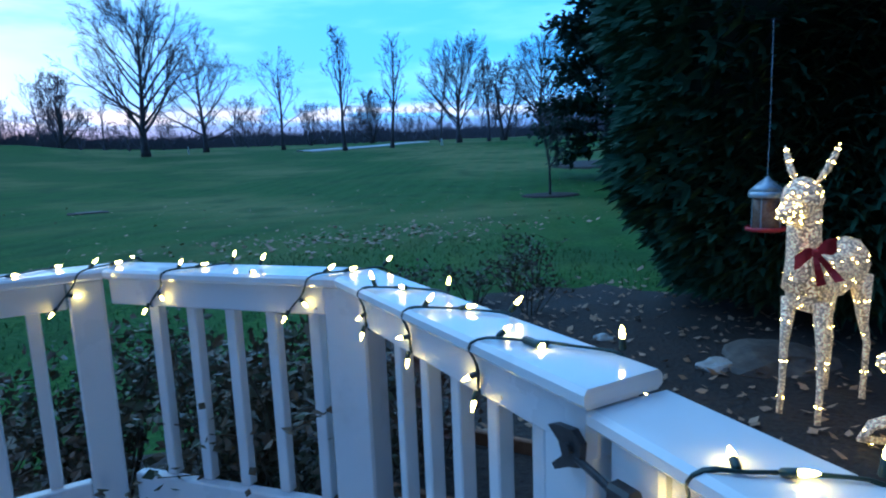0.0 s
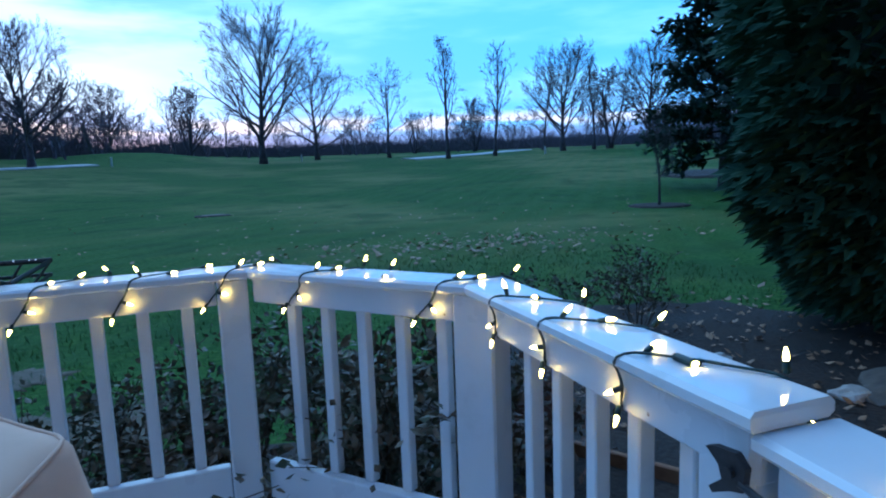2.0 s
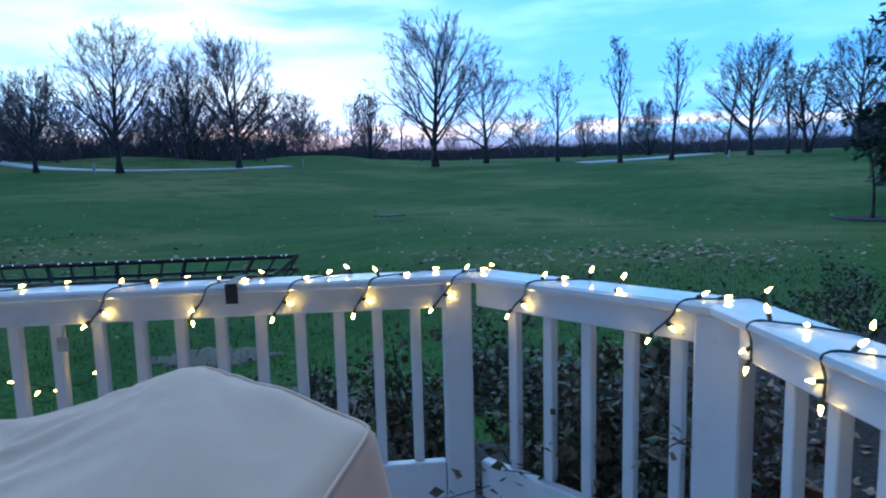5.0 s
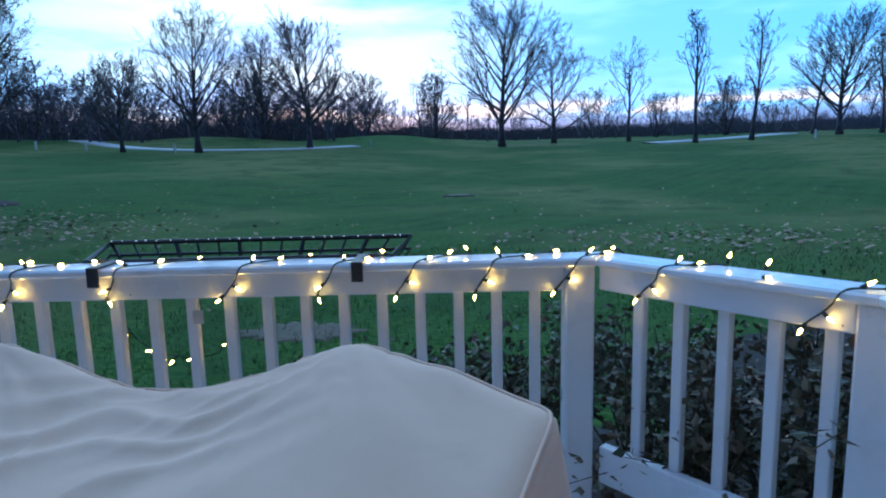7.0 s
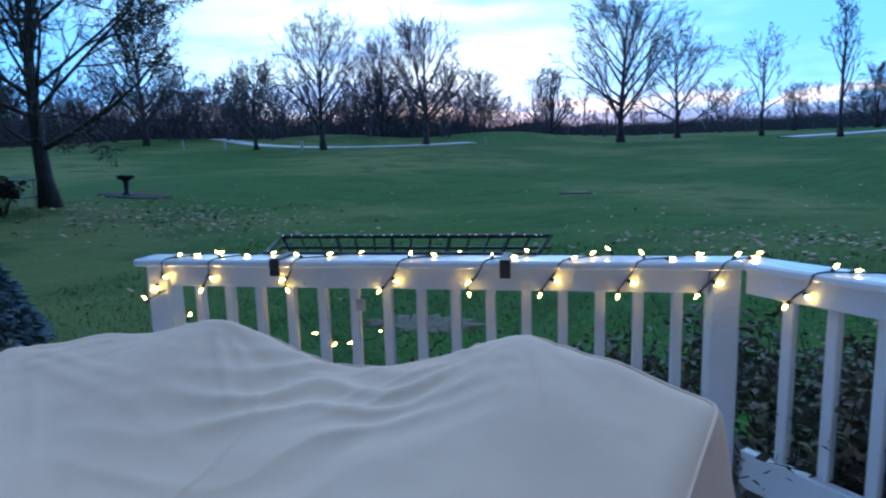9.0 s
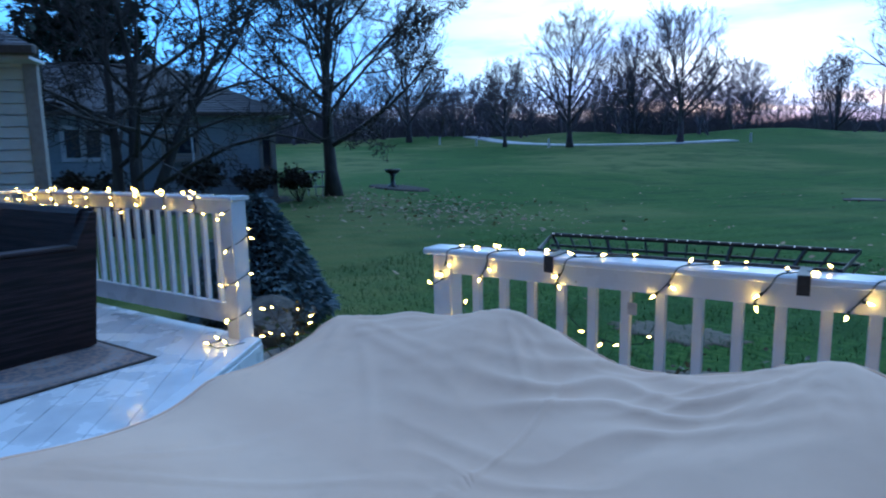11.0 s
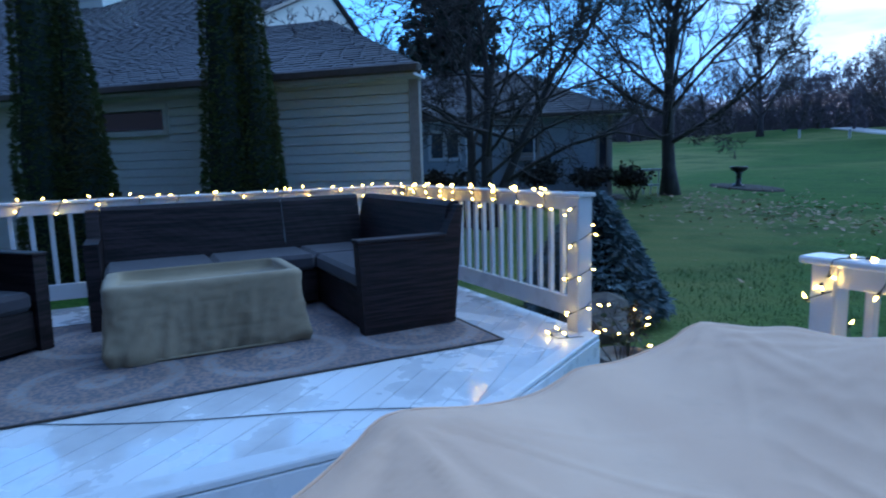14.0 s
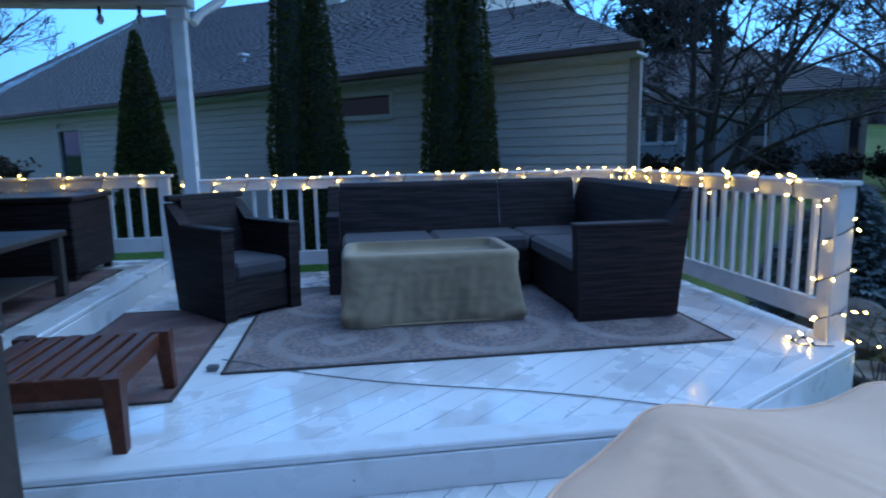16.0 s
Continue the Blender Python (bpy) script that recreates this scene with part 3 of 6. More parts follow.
railing("rail_upper_back", up_xy(BACK_A, -2.88), up_xy(BACK_A, SIDE_B), ZU, UT, 28, "white-painted upper deck railing behind the sofa", 0, CAP_W, posts=((2.0, 0.024, 0.09, -0.3),), low=0.08, high=0.21, deep=0.085)
railing("rail_upper_side", up_xy(BACK_A, SIDE_B), up_xy(0.66, SIDE_B), ZU, UT, 19, "white-painted upper deck railing ending at a post", CAP_W, 0.0, posts=((0.05, 0.024, 0.09, -0.3), (2.78 - 0.075, 0.006, 0.115, -0.3)), low=0.08, high=0.21, deep=0.085, trim1=0.135)
railing("rail_top_deck", up_xy(BACK_A, -5.5), up_xy(BACK_A, -2.98), ZT, UT + 0.05, 16, "white-painted railing of the raised deck", posts=((2.45, 0.024, 0.09, -0.1),), low=0.08, high=0.21, deep=0.085, trim1=0.12)

# ---- string lights ----
def bulb_meshes():
    g = Geo().lathe([(0.0026, 0.0), (0.0038, 0.003), (0.0041, 0.008), (0.0031, 0.014), (0.0010, 0.020)], 8)
    s = Geo().lathe([(0.0036, -0.015), (0.0050, -0.013), (0.0050, 0.0005), (0.0042, 0.002)], 7)
    a, b = g.mesh("bulb", True), s.mesh("socket", True)
    a.materials.append(BULB)
    b.materials.append(WIRE)
    return a, b


BULB_MESH, SOCKET_MESH = bulb_meshes()


def string_of_lights(name, m, pts, every, label, seed, radius=0.0022, start=0.03, scale=1.0, lean=None):
    """A wire along pts (local to m), with a bulb on a short socket every so many metres."""
    rng = random.Random(seed)
    t = thing(name, m, label, "string lights", "warm string lights")
    fine = []
    P = [Vector(p) for p in pts]
    for i in range(len(P) - 1):
        a, b, c, d = P[max(i - 1, 0)], P[i], P[i + 1], P[min(i + 2, len(P) - 1)]
        n = max(2, int((c - b).length / 0.03))
        for k in range(n):
            u = k / n
            q = 0.5 * ((2 * b) + (c - a) * u + (2 * a - 5 * b + 4 * c - d) * u * u + (3 * b - a - 3 * c + d) * u ** 3)
            lin = b.lerp(c, u)
            fine.append(lin.lerp(q, 0.5) + Vector((rng.uniform(-1, 1), 0, 0)) * 0.0015)
    fine.append(P[-1])
    part("wire", Geo().tube(fine, radius * scale, 5), WIRE, t, smooth=True)
    run, nxt = 0.0, start
    for a, b in zip(fine, fine[1:]):
        run += (b - a).length
        if run >= nxt:
            nxt += every * rng.uniform(0.75, 1.25)
            out = lean(b, rng) if lean else Vector((rng.uniform(-1, 1), -1, rng.uniform(-0.2, 1)))
            quat = Vector(out).normalized().to_track_quat("Z", "Y").to_matrix().to_4x4()
            bm4 = Matrix.Translation(b + Vector(out).normalized() * 0.016 * scale) @ quat @ Matrix.Scale(scale, 4)
            bulb = part("bulb", BULB_MESH, BULB, t, at=bm4)
            part("socket", SOCKET_MESH, WIRE, bulb)
    return t


def wrap_path(L, top, period, drop, seed, x0=0.02, reach=CAP_W):
    """A wire wound round a rail cap: over the top on the slant, down the inner face, under and up behind."""
    rng, pts, x = random.Random(seed), [], x0
    while x < L - 0.03:
        p = period * rng.uniform(0.8, 1.2)
        dr = drop * rng.uniform(0.75, 1.1)
        pts += [(x, -0.004, top - 0.003), (x - 0.015, -0.006, top - 0.035), (x - 0.035, 0.018, top - 0.045 - dr * 0.5), (x - 0.06, 0.022, top - 0.04 - dr),
                (x - 0.02, 0.072, top - 0.05 - dr), (x + 0.03, reach + 0.005, top - 0.06), (x + 0.05, reach + 0.003, top - 0.002),
                (x + 0.3 * p, reach * 0.72, top + 0.004), (x + 0.7 * p, reach * 0.45, top + 0.004)]
        x += p
    return pts


def along(p, q, z):
    return pose(p[0], p[1], z, 0, 0, math.degrees(math.atan2(q[1] - p[1], q[0] - p[0])))


def rail_string(p, q, top, wraps, seed, label, slant=0.05, run=0.20, plug=None):
    """A wire wound round a flat cap at the given places: up the inner face, over the cap on the slant, down outside and under."""
    rng = random.Random(seed)
    t = thing("string_lights", along(p, q, 0), label, "string lights", "warm string lights")
    W, pts, marks = CAP_W, [], []
    for k, x in enumerate(wraps):
        nxt = wraps[k + 1] if k + 1 < len(wraps) else x + 0.30
        s, r = slant * rng.uniform(0.7, 1.3), min(run, 0.72 * (nxt - x)) * rng.uniform(0.85, 1.1)
        low = top - CAP_T - 0.077
        legs = [(x - s, 0.035, low - 0.004), (x - s * 0.9, 0.021, low + 0.012), (x - s * 0.45, 0.022, top - CAP_T - 0.035), (x - s * 0.08, 0.010, top - CAP_T - 0.006), (x, -0.0055, top - 0.014),
                (x + 0.012, 0.004, top + 0.004), (x + 0.035, W * 0.22, top + 0.0045), (x + 0.5 * r, W * rng.uniform(0.42, 0.62), top + 0.004), (x + r, W * 0.97, top + 0.0045),
                (x + r + 0.02, W + 0.005, top - 0.014), (x + r + 0.03, W - 0.01, top - CAP_T - 0.02), (x + r + 0.03, 0.085, low - 0.004)]
        pts += legs
        side = rng.choice((-1, 1))
        marks += [(legs[2], (side * 0.9, -0.45, rng.uniform(-0.7, -0.1))), (legs[1], (-side * rng.uniform(0.2, 0.9), -0.5, -0.9)),
                  (legs[6], (rng.uniform(-0.6, 0.9), rng.uniform(-0.5, 0.6), rng.uniform(0.05, 0.5))),
                  (legs[7], (rng.uniform(0.2, 1), rng.uniform(-0.6, 0.6), rng.uniform(0.02, 0.35))),
                  (legs[8], (rng.uniform(-0.6, 0.6), rng.uniform(-0.2, 0.5), rng.choice((0.05, 0.3, 1.1)))),
                  (legs[10], (rng.uniform(-0.6, 0.6), 0.8, rng.uniform(-0.6, 0.3)))]
        if nxt - x > 0.40:
            e = Vector((x + r + 0.11, W * 0.75, top + 0.004))
            marks += [(e, (0.4, 0.3, 0.9)), (e + Vector((0.03, -0.08, 0)), (0.7, -0.5, 0.1))]
    fine = []
    P = [Vector(v) for v in pts]
    for a, b in zip(P, P[1:]):
        n = max(2, int((b - a).length / 0.012))
        fine += [a.lerp(b, k / n) for k in range(n)]
    fine.append(P[-1])
    for it in range(2):
        fine = [fine[0]] + [(fine[i - 1] + fine[i] * 2 + fine[i + 1]) / 4 for i in range(1, len(fine) - 1)] + [fine[-1]]
    fine = [v + Vector((rng.uniform(-1, 1), rng.uniform(-1, 1), 0)) * 0.0008 for v in fine]
    part("wire", Geo().tube(fine, 0.0023, 5), WIRE, t, smooth=True)
    # the second strand, twisted round the first
    part("wire", Geo().tube([v + Vector((0.0022 * math.cos(i * 0.9), 0.0022 * math.sin(i * 0.9), 0.0012)) for i, v in enumerate(fine)], 0.0017, 4), WIRE, t, smooth=True)
    for at, way in marks:
        way = Vector(way).normalized()
        quat = way.to_track_quat("Z", "Y").to_matrix().to_4x4()
        bulb = part("bulb", BULB_MESH, BULB, t, at=Matrix.Translation(Vector(at) + way * 0.017) @ quat)
        part("socket", SOCKET_MESH, WIRE, bulb)
    if plug is not None:
        part("plug", Geo().box((plug - 0.020, 0.050, top + 0.0005), (plug + 0.020, 0.062, top + 0.011), 0.003), WIRE, t, "dark plug joint in the wire")
    return t


WOUND = "warm lit fairy lights wound round the railing"
rail_string(P_END, P1, RAIL_TOP, [0.116, 0.305, 0.625, 1.01, 1.30, 1.55, 1.79, 2.05], 21, WOUND)
rail_string(P1, P2, RAIL_TOP, [0.205, 0.650], 22, WOUND, 0.06, 0.15)
rail_string(P2, P3, RAIL_TOP, [0.150, 0.372, 0.612], 23, WOUND, 0.02, 0.20, plug=0.70)
rail_string(GATE0, GATE1, RAIL_TOP - 0.030, [0.16, 0.62, 1.05], 24, "warm lit fairy lights on the lower rail cap", 0.03, 0.10)


def up_lean(b, rng):
    return Vector((rng.uniform(-1, 1), -0.8, rng.uniform(-0.5, 1)))


def upper_string(p, q, top, L, seed, every=0.085):
    string_of_lights("string_lights", along(p, q, 0), wrap_path(L, top, 0.30, 0.08, seed, 0.05), every, "warm lit fairy lights along the upper railing", seed + 40, lean=up_lean, scale=1.25)


upper_string(up_xy(BACK_A, -2.88), up_xy(BACK_A, SIDE_B), UT, 4.05, 31, 0.14)
upper_string(up_xy(BACK_A, SIDE_B), up_xy(0.66, SIDE_B), UT, 2.7, 32)
upper_string(up_xy(BACK_A, -5.5), up_xy(BACK_A, -2.98), UT + 0.05, 2.5, 33, 0.13)


def post_spiral(seed=5):
    pts = [(0.0, 0.0, UT - 0.05)]
    for k in range(26):
        a = -0.9 - k * 0.95
        z = UT - 0.08 - 0.034 * k
        r = 0.076
        pts.append((r * math.cos(a), r * math.sin(a), z))
    x, y = up_xy(0.66 - 0.075, SIDE_B + 0.064)
    string_of_lights("string_lights", pose(x, y, 0, 0, 0, UP_TURN), pts[1:], 0.12, "warm lit fairy lights wound round the post", seed, scale=1.25,
                     lean=lambda b, rng: Vector((b.x, b.y, rng.uniform(-0.05, 0.05))))
    spill = [(0.04, -0.14, ZU + 0.02), (-0.02, -0.22, ZU + 0.006), (0.10, -0.25, ZU + 0.006), (0.16, -0.10, ZU + 0.01)]
    string_of_lights("string_lights", pose(x, y, 0, 0, 0, UP_TURN), spill, 0.11, "loose end of fairy lights lying on the deck", seed + 1, scale=1.4,
                     lean=lambda b, rng: Vector((rng.uniform(-1, 1), rng.uniform(-1, 0), 0.5)))


post_spiral()
string_of_lights("string_lights", along(P_END, P1, 0) @ pose(0.078, 0.064, 0), [(0.075 * math.cos(-1 - k * 1.3), 0.005 + 0.075 * math.sin(-1 - k * 1.3), 0.80 - 0.045 * k) for k in range(12)], 0.11,
                 "warm lit fairy lights wound round the end post", 61, lean=lambda b, rng: Vector((b.x, b.y, 0.1)))


string_of_lights("string_lights", along(P_END, P1, 0), [(0.52, 0.15, 0.80), (0.56, 0.16, 0.70), (0.60, 0.16, 0.64), (0.66, 0.16, 0.60), (0.76, 0.16, 0.575), (0.87, 0.16, 0.59), (0.93, 0.15, 0.70), (0.95, 0.14, 0.80)], 0.085,
                 "slack loop of lit fairy lights hanging behind the balusters", 63, lean=lambda b, rng: Vector((rng.uniform(-1, 1), -0.4, rng.uniform(-0.8, 0.3))))


# ---- bare trees ----


def bare_tree(seed, height, r0, clear=0.25, splay=38.0, up=0.35, limbs=14, depth=4, width=0.42, twig=0.006, kids=5, stems=1, droop=0.0, sides=5, limb=0.55, wild=1.0):
    """Two meshes, trunk and crown, of a leafless tree: tapered wood that forks into limbs, branches and twigs."""
    rng = random.Random(seed)
    trunk, crown = Geo(), Geo()

    def grow(g, p, d, L, r, level, maxr):
        n = 4 if level < 2 else (3 if level < 4 else 2)
        pts, rad = [p], [r]
        q, dirn = p.copy(), d.normalized()
        for k in range(n):
            dirn = (dirn + Vector((rng.gauss(0, 1), rng.gauss(0, 1), rng.gauss(0, 1))) * (0.10 + 0.03 * level) * wild + Vector((0, 0, 1)) * up * 0.22 * (1 if level < 3 else 0.4) - Vector((0, 0, 1)) * droop * (k / n)).normalized()
            q = q + dirn * (L / n)
            pts.append(q.copy())
            rad.append(max(r * (1 - 0.75 * (k + 1) / n), twig))
        g.tube(pts, rad, sides if level == 0 else (4 if level == 1 else 3), caps=False)
        if level >= depth:
            return
        count = max(2, int(kids * rng.uniform(0.8, 1.25)))
        for j in range(count):
            f = 0.25 + 0.75 * (j + rng.random()) / count
            i = min(int(f * n), n - 1)
            u = f * n - i
            b = pts[i].lerp(pts[i + 1], min(u, 1.0))
            ax = (pts[i + 1] - pts[i]).normalized()
            side = ax.cross(Vector((rng.gauss(0, 1), rng.gauss(0, 1), rng.gauss(0, 1)))).normalized()
            a = radians(rng.uniform(24, 52) * (0.5 + 0.5 * wild))
            grow(crown, b, ax * math.cos(a) + side * math.sin(a), L * rng.uniform(0.42, 0.66) * (1.08 - 0.5 * f), max(rad[i] * 0.55, twig), level + 1, maxr)

    for s in range(stems):
        lean = Vector((rng.uniform(-1, 1), rng.uniform(-1, 1), 0)) * (0.04 if stems == 1 else 0.30)
        n, pts, rad = 8, [], []
        p, d = Vector((rng.uniform(-1, 1) * 0.1 * (stems - 1), rng.uniform(-1, 1) * 0.1 * (stems - 1), -0.15)), (Vector((0, 0, 1)) + lean).normalized()
        top = height * (0.80 if stems == 1 else rng.uniform(0.62, 0.85))
        for k in range(n + 1):
            f = k / n
            pts.append(p.copy())
            flare = 1.0 + 0.55 * math.exp(-f * 22)
            rad.append(max(r0 * flare * (1 - 0.82 * f), twig * 1.5))
            d = (d + Vector((rng.gauss(0, 1), rng.gauss(0, 1), 0)) * 0.045 + Vector((0, 0, 1)) * 0.05).normalized()
            p = p + d * (top / n)
        trunk.tube(pts, rad, 9, caps=True)
        m = max(4, limbs // stems)
        for j in range(m):
            f = clear + (1 - clear) * ((j + rng.random() * 0.8) / m) ** 0.9
            i = min(int(f * n), n - 1)
            b = pts[i].lerp(pts[i + 1], f * n - i)
            az = 2.4 * j + rng.uniform(-0.5, 0.5)
            a = radians(splay * rng.uniform(0.75, 1.2) * (1.15 - 0.5 * f))
            dd = Vector((math.cos(az) * math.sin(a), math.sin(az) * math.sin(a), math.cos(a)))
            shape = math.sin(math.pi * min(max((f - clear) / (1 - clear) * 0.8 + 0.18, 0), 1)) ** 0.6
            grow(crown, b, dd, height * width * (0.55 + 0.6 * shape) * rng.uniform(0.85, 1.1) * (1.05 - 0.35 * f), rad[i] * limb, 1, r0)
    return trunk.mesh("trunk", True), crown.mesh("crown", True)


def place_tree(name, meshes, x, y, label, scale=1.0, turn=0.0, group="", bark=None, category="tree", wide=1.0):
    t = thing(name, pose(x, y, ground_z(x, y) - 0.02, 0, 0, turn) @ Matrix.Diagonal((scale * wide, scale * wide, scale, 1)), label, category, group)
    part("trunk", meshes[0], bark or BARK_HAZED, t)
    part("crown", meshes[1], bark or BARK_HAZED, t)
    return t


ROUND = [bare_tree(s, 12.4, 0.30, 0.14, 50, 0.42, 27, 4, 0.50, 0.0095, 6, wild=0.5) for s in (101, 102, 103)]
SPREAD = [bare_tree(s, 11.0, 0.28, 0.14, 62, 0.38, 19, 4, 0.56, 0.0095, 6, wild=0.65) for s in (111,)]
SLIM = [bare_tree(s, 12.0, 0.20, 0.30, 22, 0.8, 15, 4, 0.30, 0.014, 4) for s in (121, 122)]
OPEN = [bare_tree(s, 11.0, 0.20, 0.22, 48, 0.45, 13, 4, 0.40, 0.014, 4) for s in (131, 132)]
THICK = [bare_tree(s, 10.5, 0.24, 0.08, 40, 0.5, 24, 4, 0.46, 0.018, 5, stems=3) for s in (141,)]

SPIN = radians(2.6)


def far(x, y):
    return x * math.cos(SPIN) - y * math.sin(SPIN), x * math.sin(SPIN) + y * math.cos(SPIN)


FAR_TREES = [
    (ROUND, 0, -32.1, 48.6, 0.60, 20, "bare round-crowned tree beside the cart path"),
    (ROUND, 1, -25.8, 49.1, 0.85, 75, "tall bare round-crowned tree on the fairway edge"),
    (ROUND, 2, -27.8, 67.7, 0.84, 10, "bare tree with a fan of fine upright twigs"),
    (ROUND, 0, -18.8, 56.2, 0.88, 130, "bare round-crowned tree on the fairway edge"),
    (ROUND, 1, -23.5, 100.0, 0.80, 200, "distant bare round-crowned tree"),
    (OPEN, 0, -14.2, 97.0, 0.85, 50, "distant thin bare tree with few limbs"),
    (THICK, 0, -11.5, 92.0, 0.95, 0, "distant bare clump tree before the pale sky"),
    (ROUND, 2, -1.4, 66.5, 1.14, 240, "largest bare tree, with a tall dense crown"),
    (SPREAD, 0, 4.4, 73.0, 0.96, 15, "bare spreading tree with low forked limbs"),
    (OPEN, 1, 12.2, 70.0, 1.0, 40, "open-crowned bare tree on the fairway"),
    (SLIM, 0, 16.5, 60.5, 1.03, 0, "slender bare tree with upright limbs"),
    (SLIM, 1, 21.8, 61.7, 0.98, 90, "slender bare tree with a narrow crown"),
    (OPEN, 0, 33.5, 76.0, 0.98, 160, "bare tree with fine twigs"),
    (ROUND, 0, 31.8, 66.5, 0.91, 300, "bare tree near the far wood"),
    (SLIM, 0, 35.3, 65.8, 0.96, 200, "slender bare tree near the far wood"),
    (THICK, 0, 38.0, 67.0, 0.93, 70, "dense many-stemmed bare tree"),
    (THICK, 0, 29.2, 92.0, 0.80, 180, "distant dense bare clump tree"),
    (THICK, 0, 20.5, 95.0, 0.62, 20, "distant dense bare clump tree"),
    (ROUND, 1, 44.0, 68.0, 0.95, 20, "bare tree at the edge of the wood"),
    (ROUND, 2, -47.0, 52.0, 0.95, 100, "bare tree at the edge of the wood"),
]
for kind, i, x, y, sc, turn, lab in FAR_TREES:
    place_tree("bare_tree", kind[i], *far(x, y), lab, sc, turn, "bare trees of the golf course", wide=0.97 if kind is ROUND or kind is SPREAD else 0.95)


def wood_belt():
    """Far woods and brush as one mass of small bare trees, joined."""
    rng = random.Random(77)
    base = []
    for s, h, st in ((151, 8.0, 1), (152, 7.0, 2), (153, 9.0, 1)):
        tr, cr = bare_tree(s, h, 0.15, 0.06, 44, 0.5, 10, 3, 0.48, 0.026, 4, stems=st)
        vs, fs, k = [], [], 0
        for me in (tr, cr):
            a = np.empty(len(me.vertices) * 3)
            me.vertices.foreach_get("co", a)
            vs.append(a.reshape(-1, 3))
            fs += [tuple(v + k for v in p.vertices) for p in me.polygons]
            k += len(me.vertices)
        base.append((np.concatenate(vs), fs))
    allv, allf, k = [], [], 0
    spots = []
    for i in range(330):
        az = rng.uniform(-66, -12) if i % 3 else rng.uniform(-12, 44)
        wood = az < -17
        d = rng.uniform(72, 112) if wood else rng.uniform(96, 140)
        h = rng.uniform(0.65, 1.05) if wood else rng.uniform(0.45, 0.95)
        if 30 < az:
            d, h = rng.uniform(82, 120), rng.uniform(0.6, 1.0)
        spots.append((az, d, h))
    for i in range(120):
        az = rng.uniform(-62, 42)
        spots.append((az, rng.uniform(86, 120) if az < -20 else rng.uniform(118, 150), rng.uniform(0.22, 0.42)))
    for az, d, h in spots:
        x, y = d * math.sin(radians(az)), d * math.cos(radians(az))
        v, f = base[rng.randrange(3)]
        a = rng.uniform(0, 6.28)
        c, s = math.cos(a) * h, math.sin(a) * h
        wide = 1.7 if h < 0.43 else 1.15
        w = np.stack([(v[:, 0] * c - v[:, 1] * s) * wide + x, (v[:, 0] * s + v[:, 1] * c) * wide + y, v[:, 2] * h + ground_z(x, y) - 0.1], 1)
        allv.append(w)
        allf += [tuple(q + k for q in p) for p in f]
        k += len(v)
    me = bpy.data.meshes.new("far_woods")
    me.from_pydata(np.concatenate(allv).tolist(), [], allf)
    me.update()
    me.materials.append(BRUSH_HAZED)
    tagged(new("far_woods", me), "distant belt of bare winter woods and brush", "woods", kind="stuff")


wood_belt()


def hedge_line():
    """Fine upright brushwood under and between the far woods."""
    rng, g = random.Random(5), Geo()
    for i in range(42000):
        az = rng.uniform(-66, 46)
        wood = az < -17
        d = rng.uniform(84, 124) if wood else rng.uniform(112, 156)
        x, y = d * math.sin(radians(az)), d * math.cos(radians(az))
        tall = (5.6 if wood else 2.6) * (0.75 + 0.7 * noise.noise(Vector((az * 0.30, d * 0.02, 0)))) + (1.5 if az > 32 else 0)
        z0 = ground_z(x, y) + max(tall, 0.5) * rng.random() ** 1.3 * 0.75
        L = rng.uniform(0.7, 1.9)
        a, tilt = rng.uniform(0, 6.28), rng.gauss(0, 0.45)
        w = rng.uniform(0.035, 0.085)
        dx, dy = y / d, -x / d
        g.add([(x - dx * w, y - dy * w, z0), (x + dx * w, y + dy * w, z0), (x + dx * L * math.sin(tilt), y + dy * L * math.sin(tilt), z0 + L * math.cos(tilt))], [(0, 1, 2)])
    for i in range(1500):
        az = rng.uniform(-66, 46)
        d = rng.uniform(100, 124) if az < -17 else rng.uniform(130, 158)
        x, y = d * math.sin(radians(az)), d * math.cos(radians(az))
        r, z = rng.uniform(0.6, 1.5), ground_z(x, y) + rng.uniform(0, 1.3)
        a = rng.uniform(0, 6.28)
        vs = [(x + r * math.cos(a + k * 2.1) * rng.uniform(0.5, 1), y + r * math.sin(a + k * 2.1), z + rng.uniform(-0.8, 0.9)) for k in range(3)]
        vs.append((x, y, z - rng.uniform(0.6, 2.2)))
        g.add(vs, [(0, 1, 2), (0, 3, 1), (1, 3, 2), (0, 2, 3)])
    solid("far_brush", g, BRUSH_HAZED, "low dark brush along the far edge", "brush", kind="stuff")


hedge_line()

# ---- cart path, markers, mulch rings ----


def ribbon(name, pts, width, material, label, category):
    g, fine = Geo(), []
    P = [Vector((*far(x, y), 0)) for x, y in pts]
    for a, b in zip(P, P[1:]):
        for k in range(10):
            fine.append(a.lerp(b, k / 10))
    fine.append(P[-1])
    for it in range(12):
        fine = [fine[0]] + [(fine[i - 1] + fine[i] * 2 + fine[i + 1]) / 4 for i in range(1, len(fine) - 1)] + [fine[-1]]
    vs, fs = [], []
    for i, p in enumerate(fine):
        d = (fine[min(i + 1, len(fine) - 1)] - fine[max(i - 1, 0)]).normalized()
        n = Vector((-d.y, d.x, 0))
        for s in (-1, 1):
            q = p + n * s * width / 2
            vs.append((q.x, q.y, ground_z(q.x, q.y) + 0.09))
        for s in (1, -1):
            q = p + n * s * (width / 2 + 0.1)
            vs.append((q.x, q.y, ground_z(q.x, q.y) - 0.05))
    for i in range(len(fine) - 1):
        for k in range(4):
            a, b = i * 4 + k, i * 4 + (k + 1) % 4
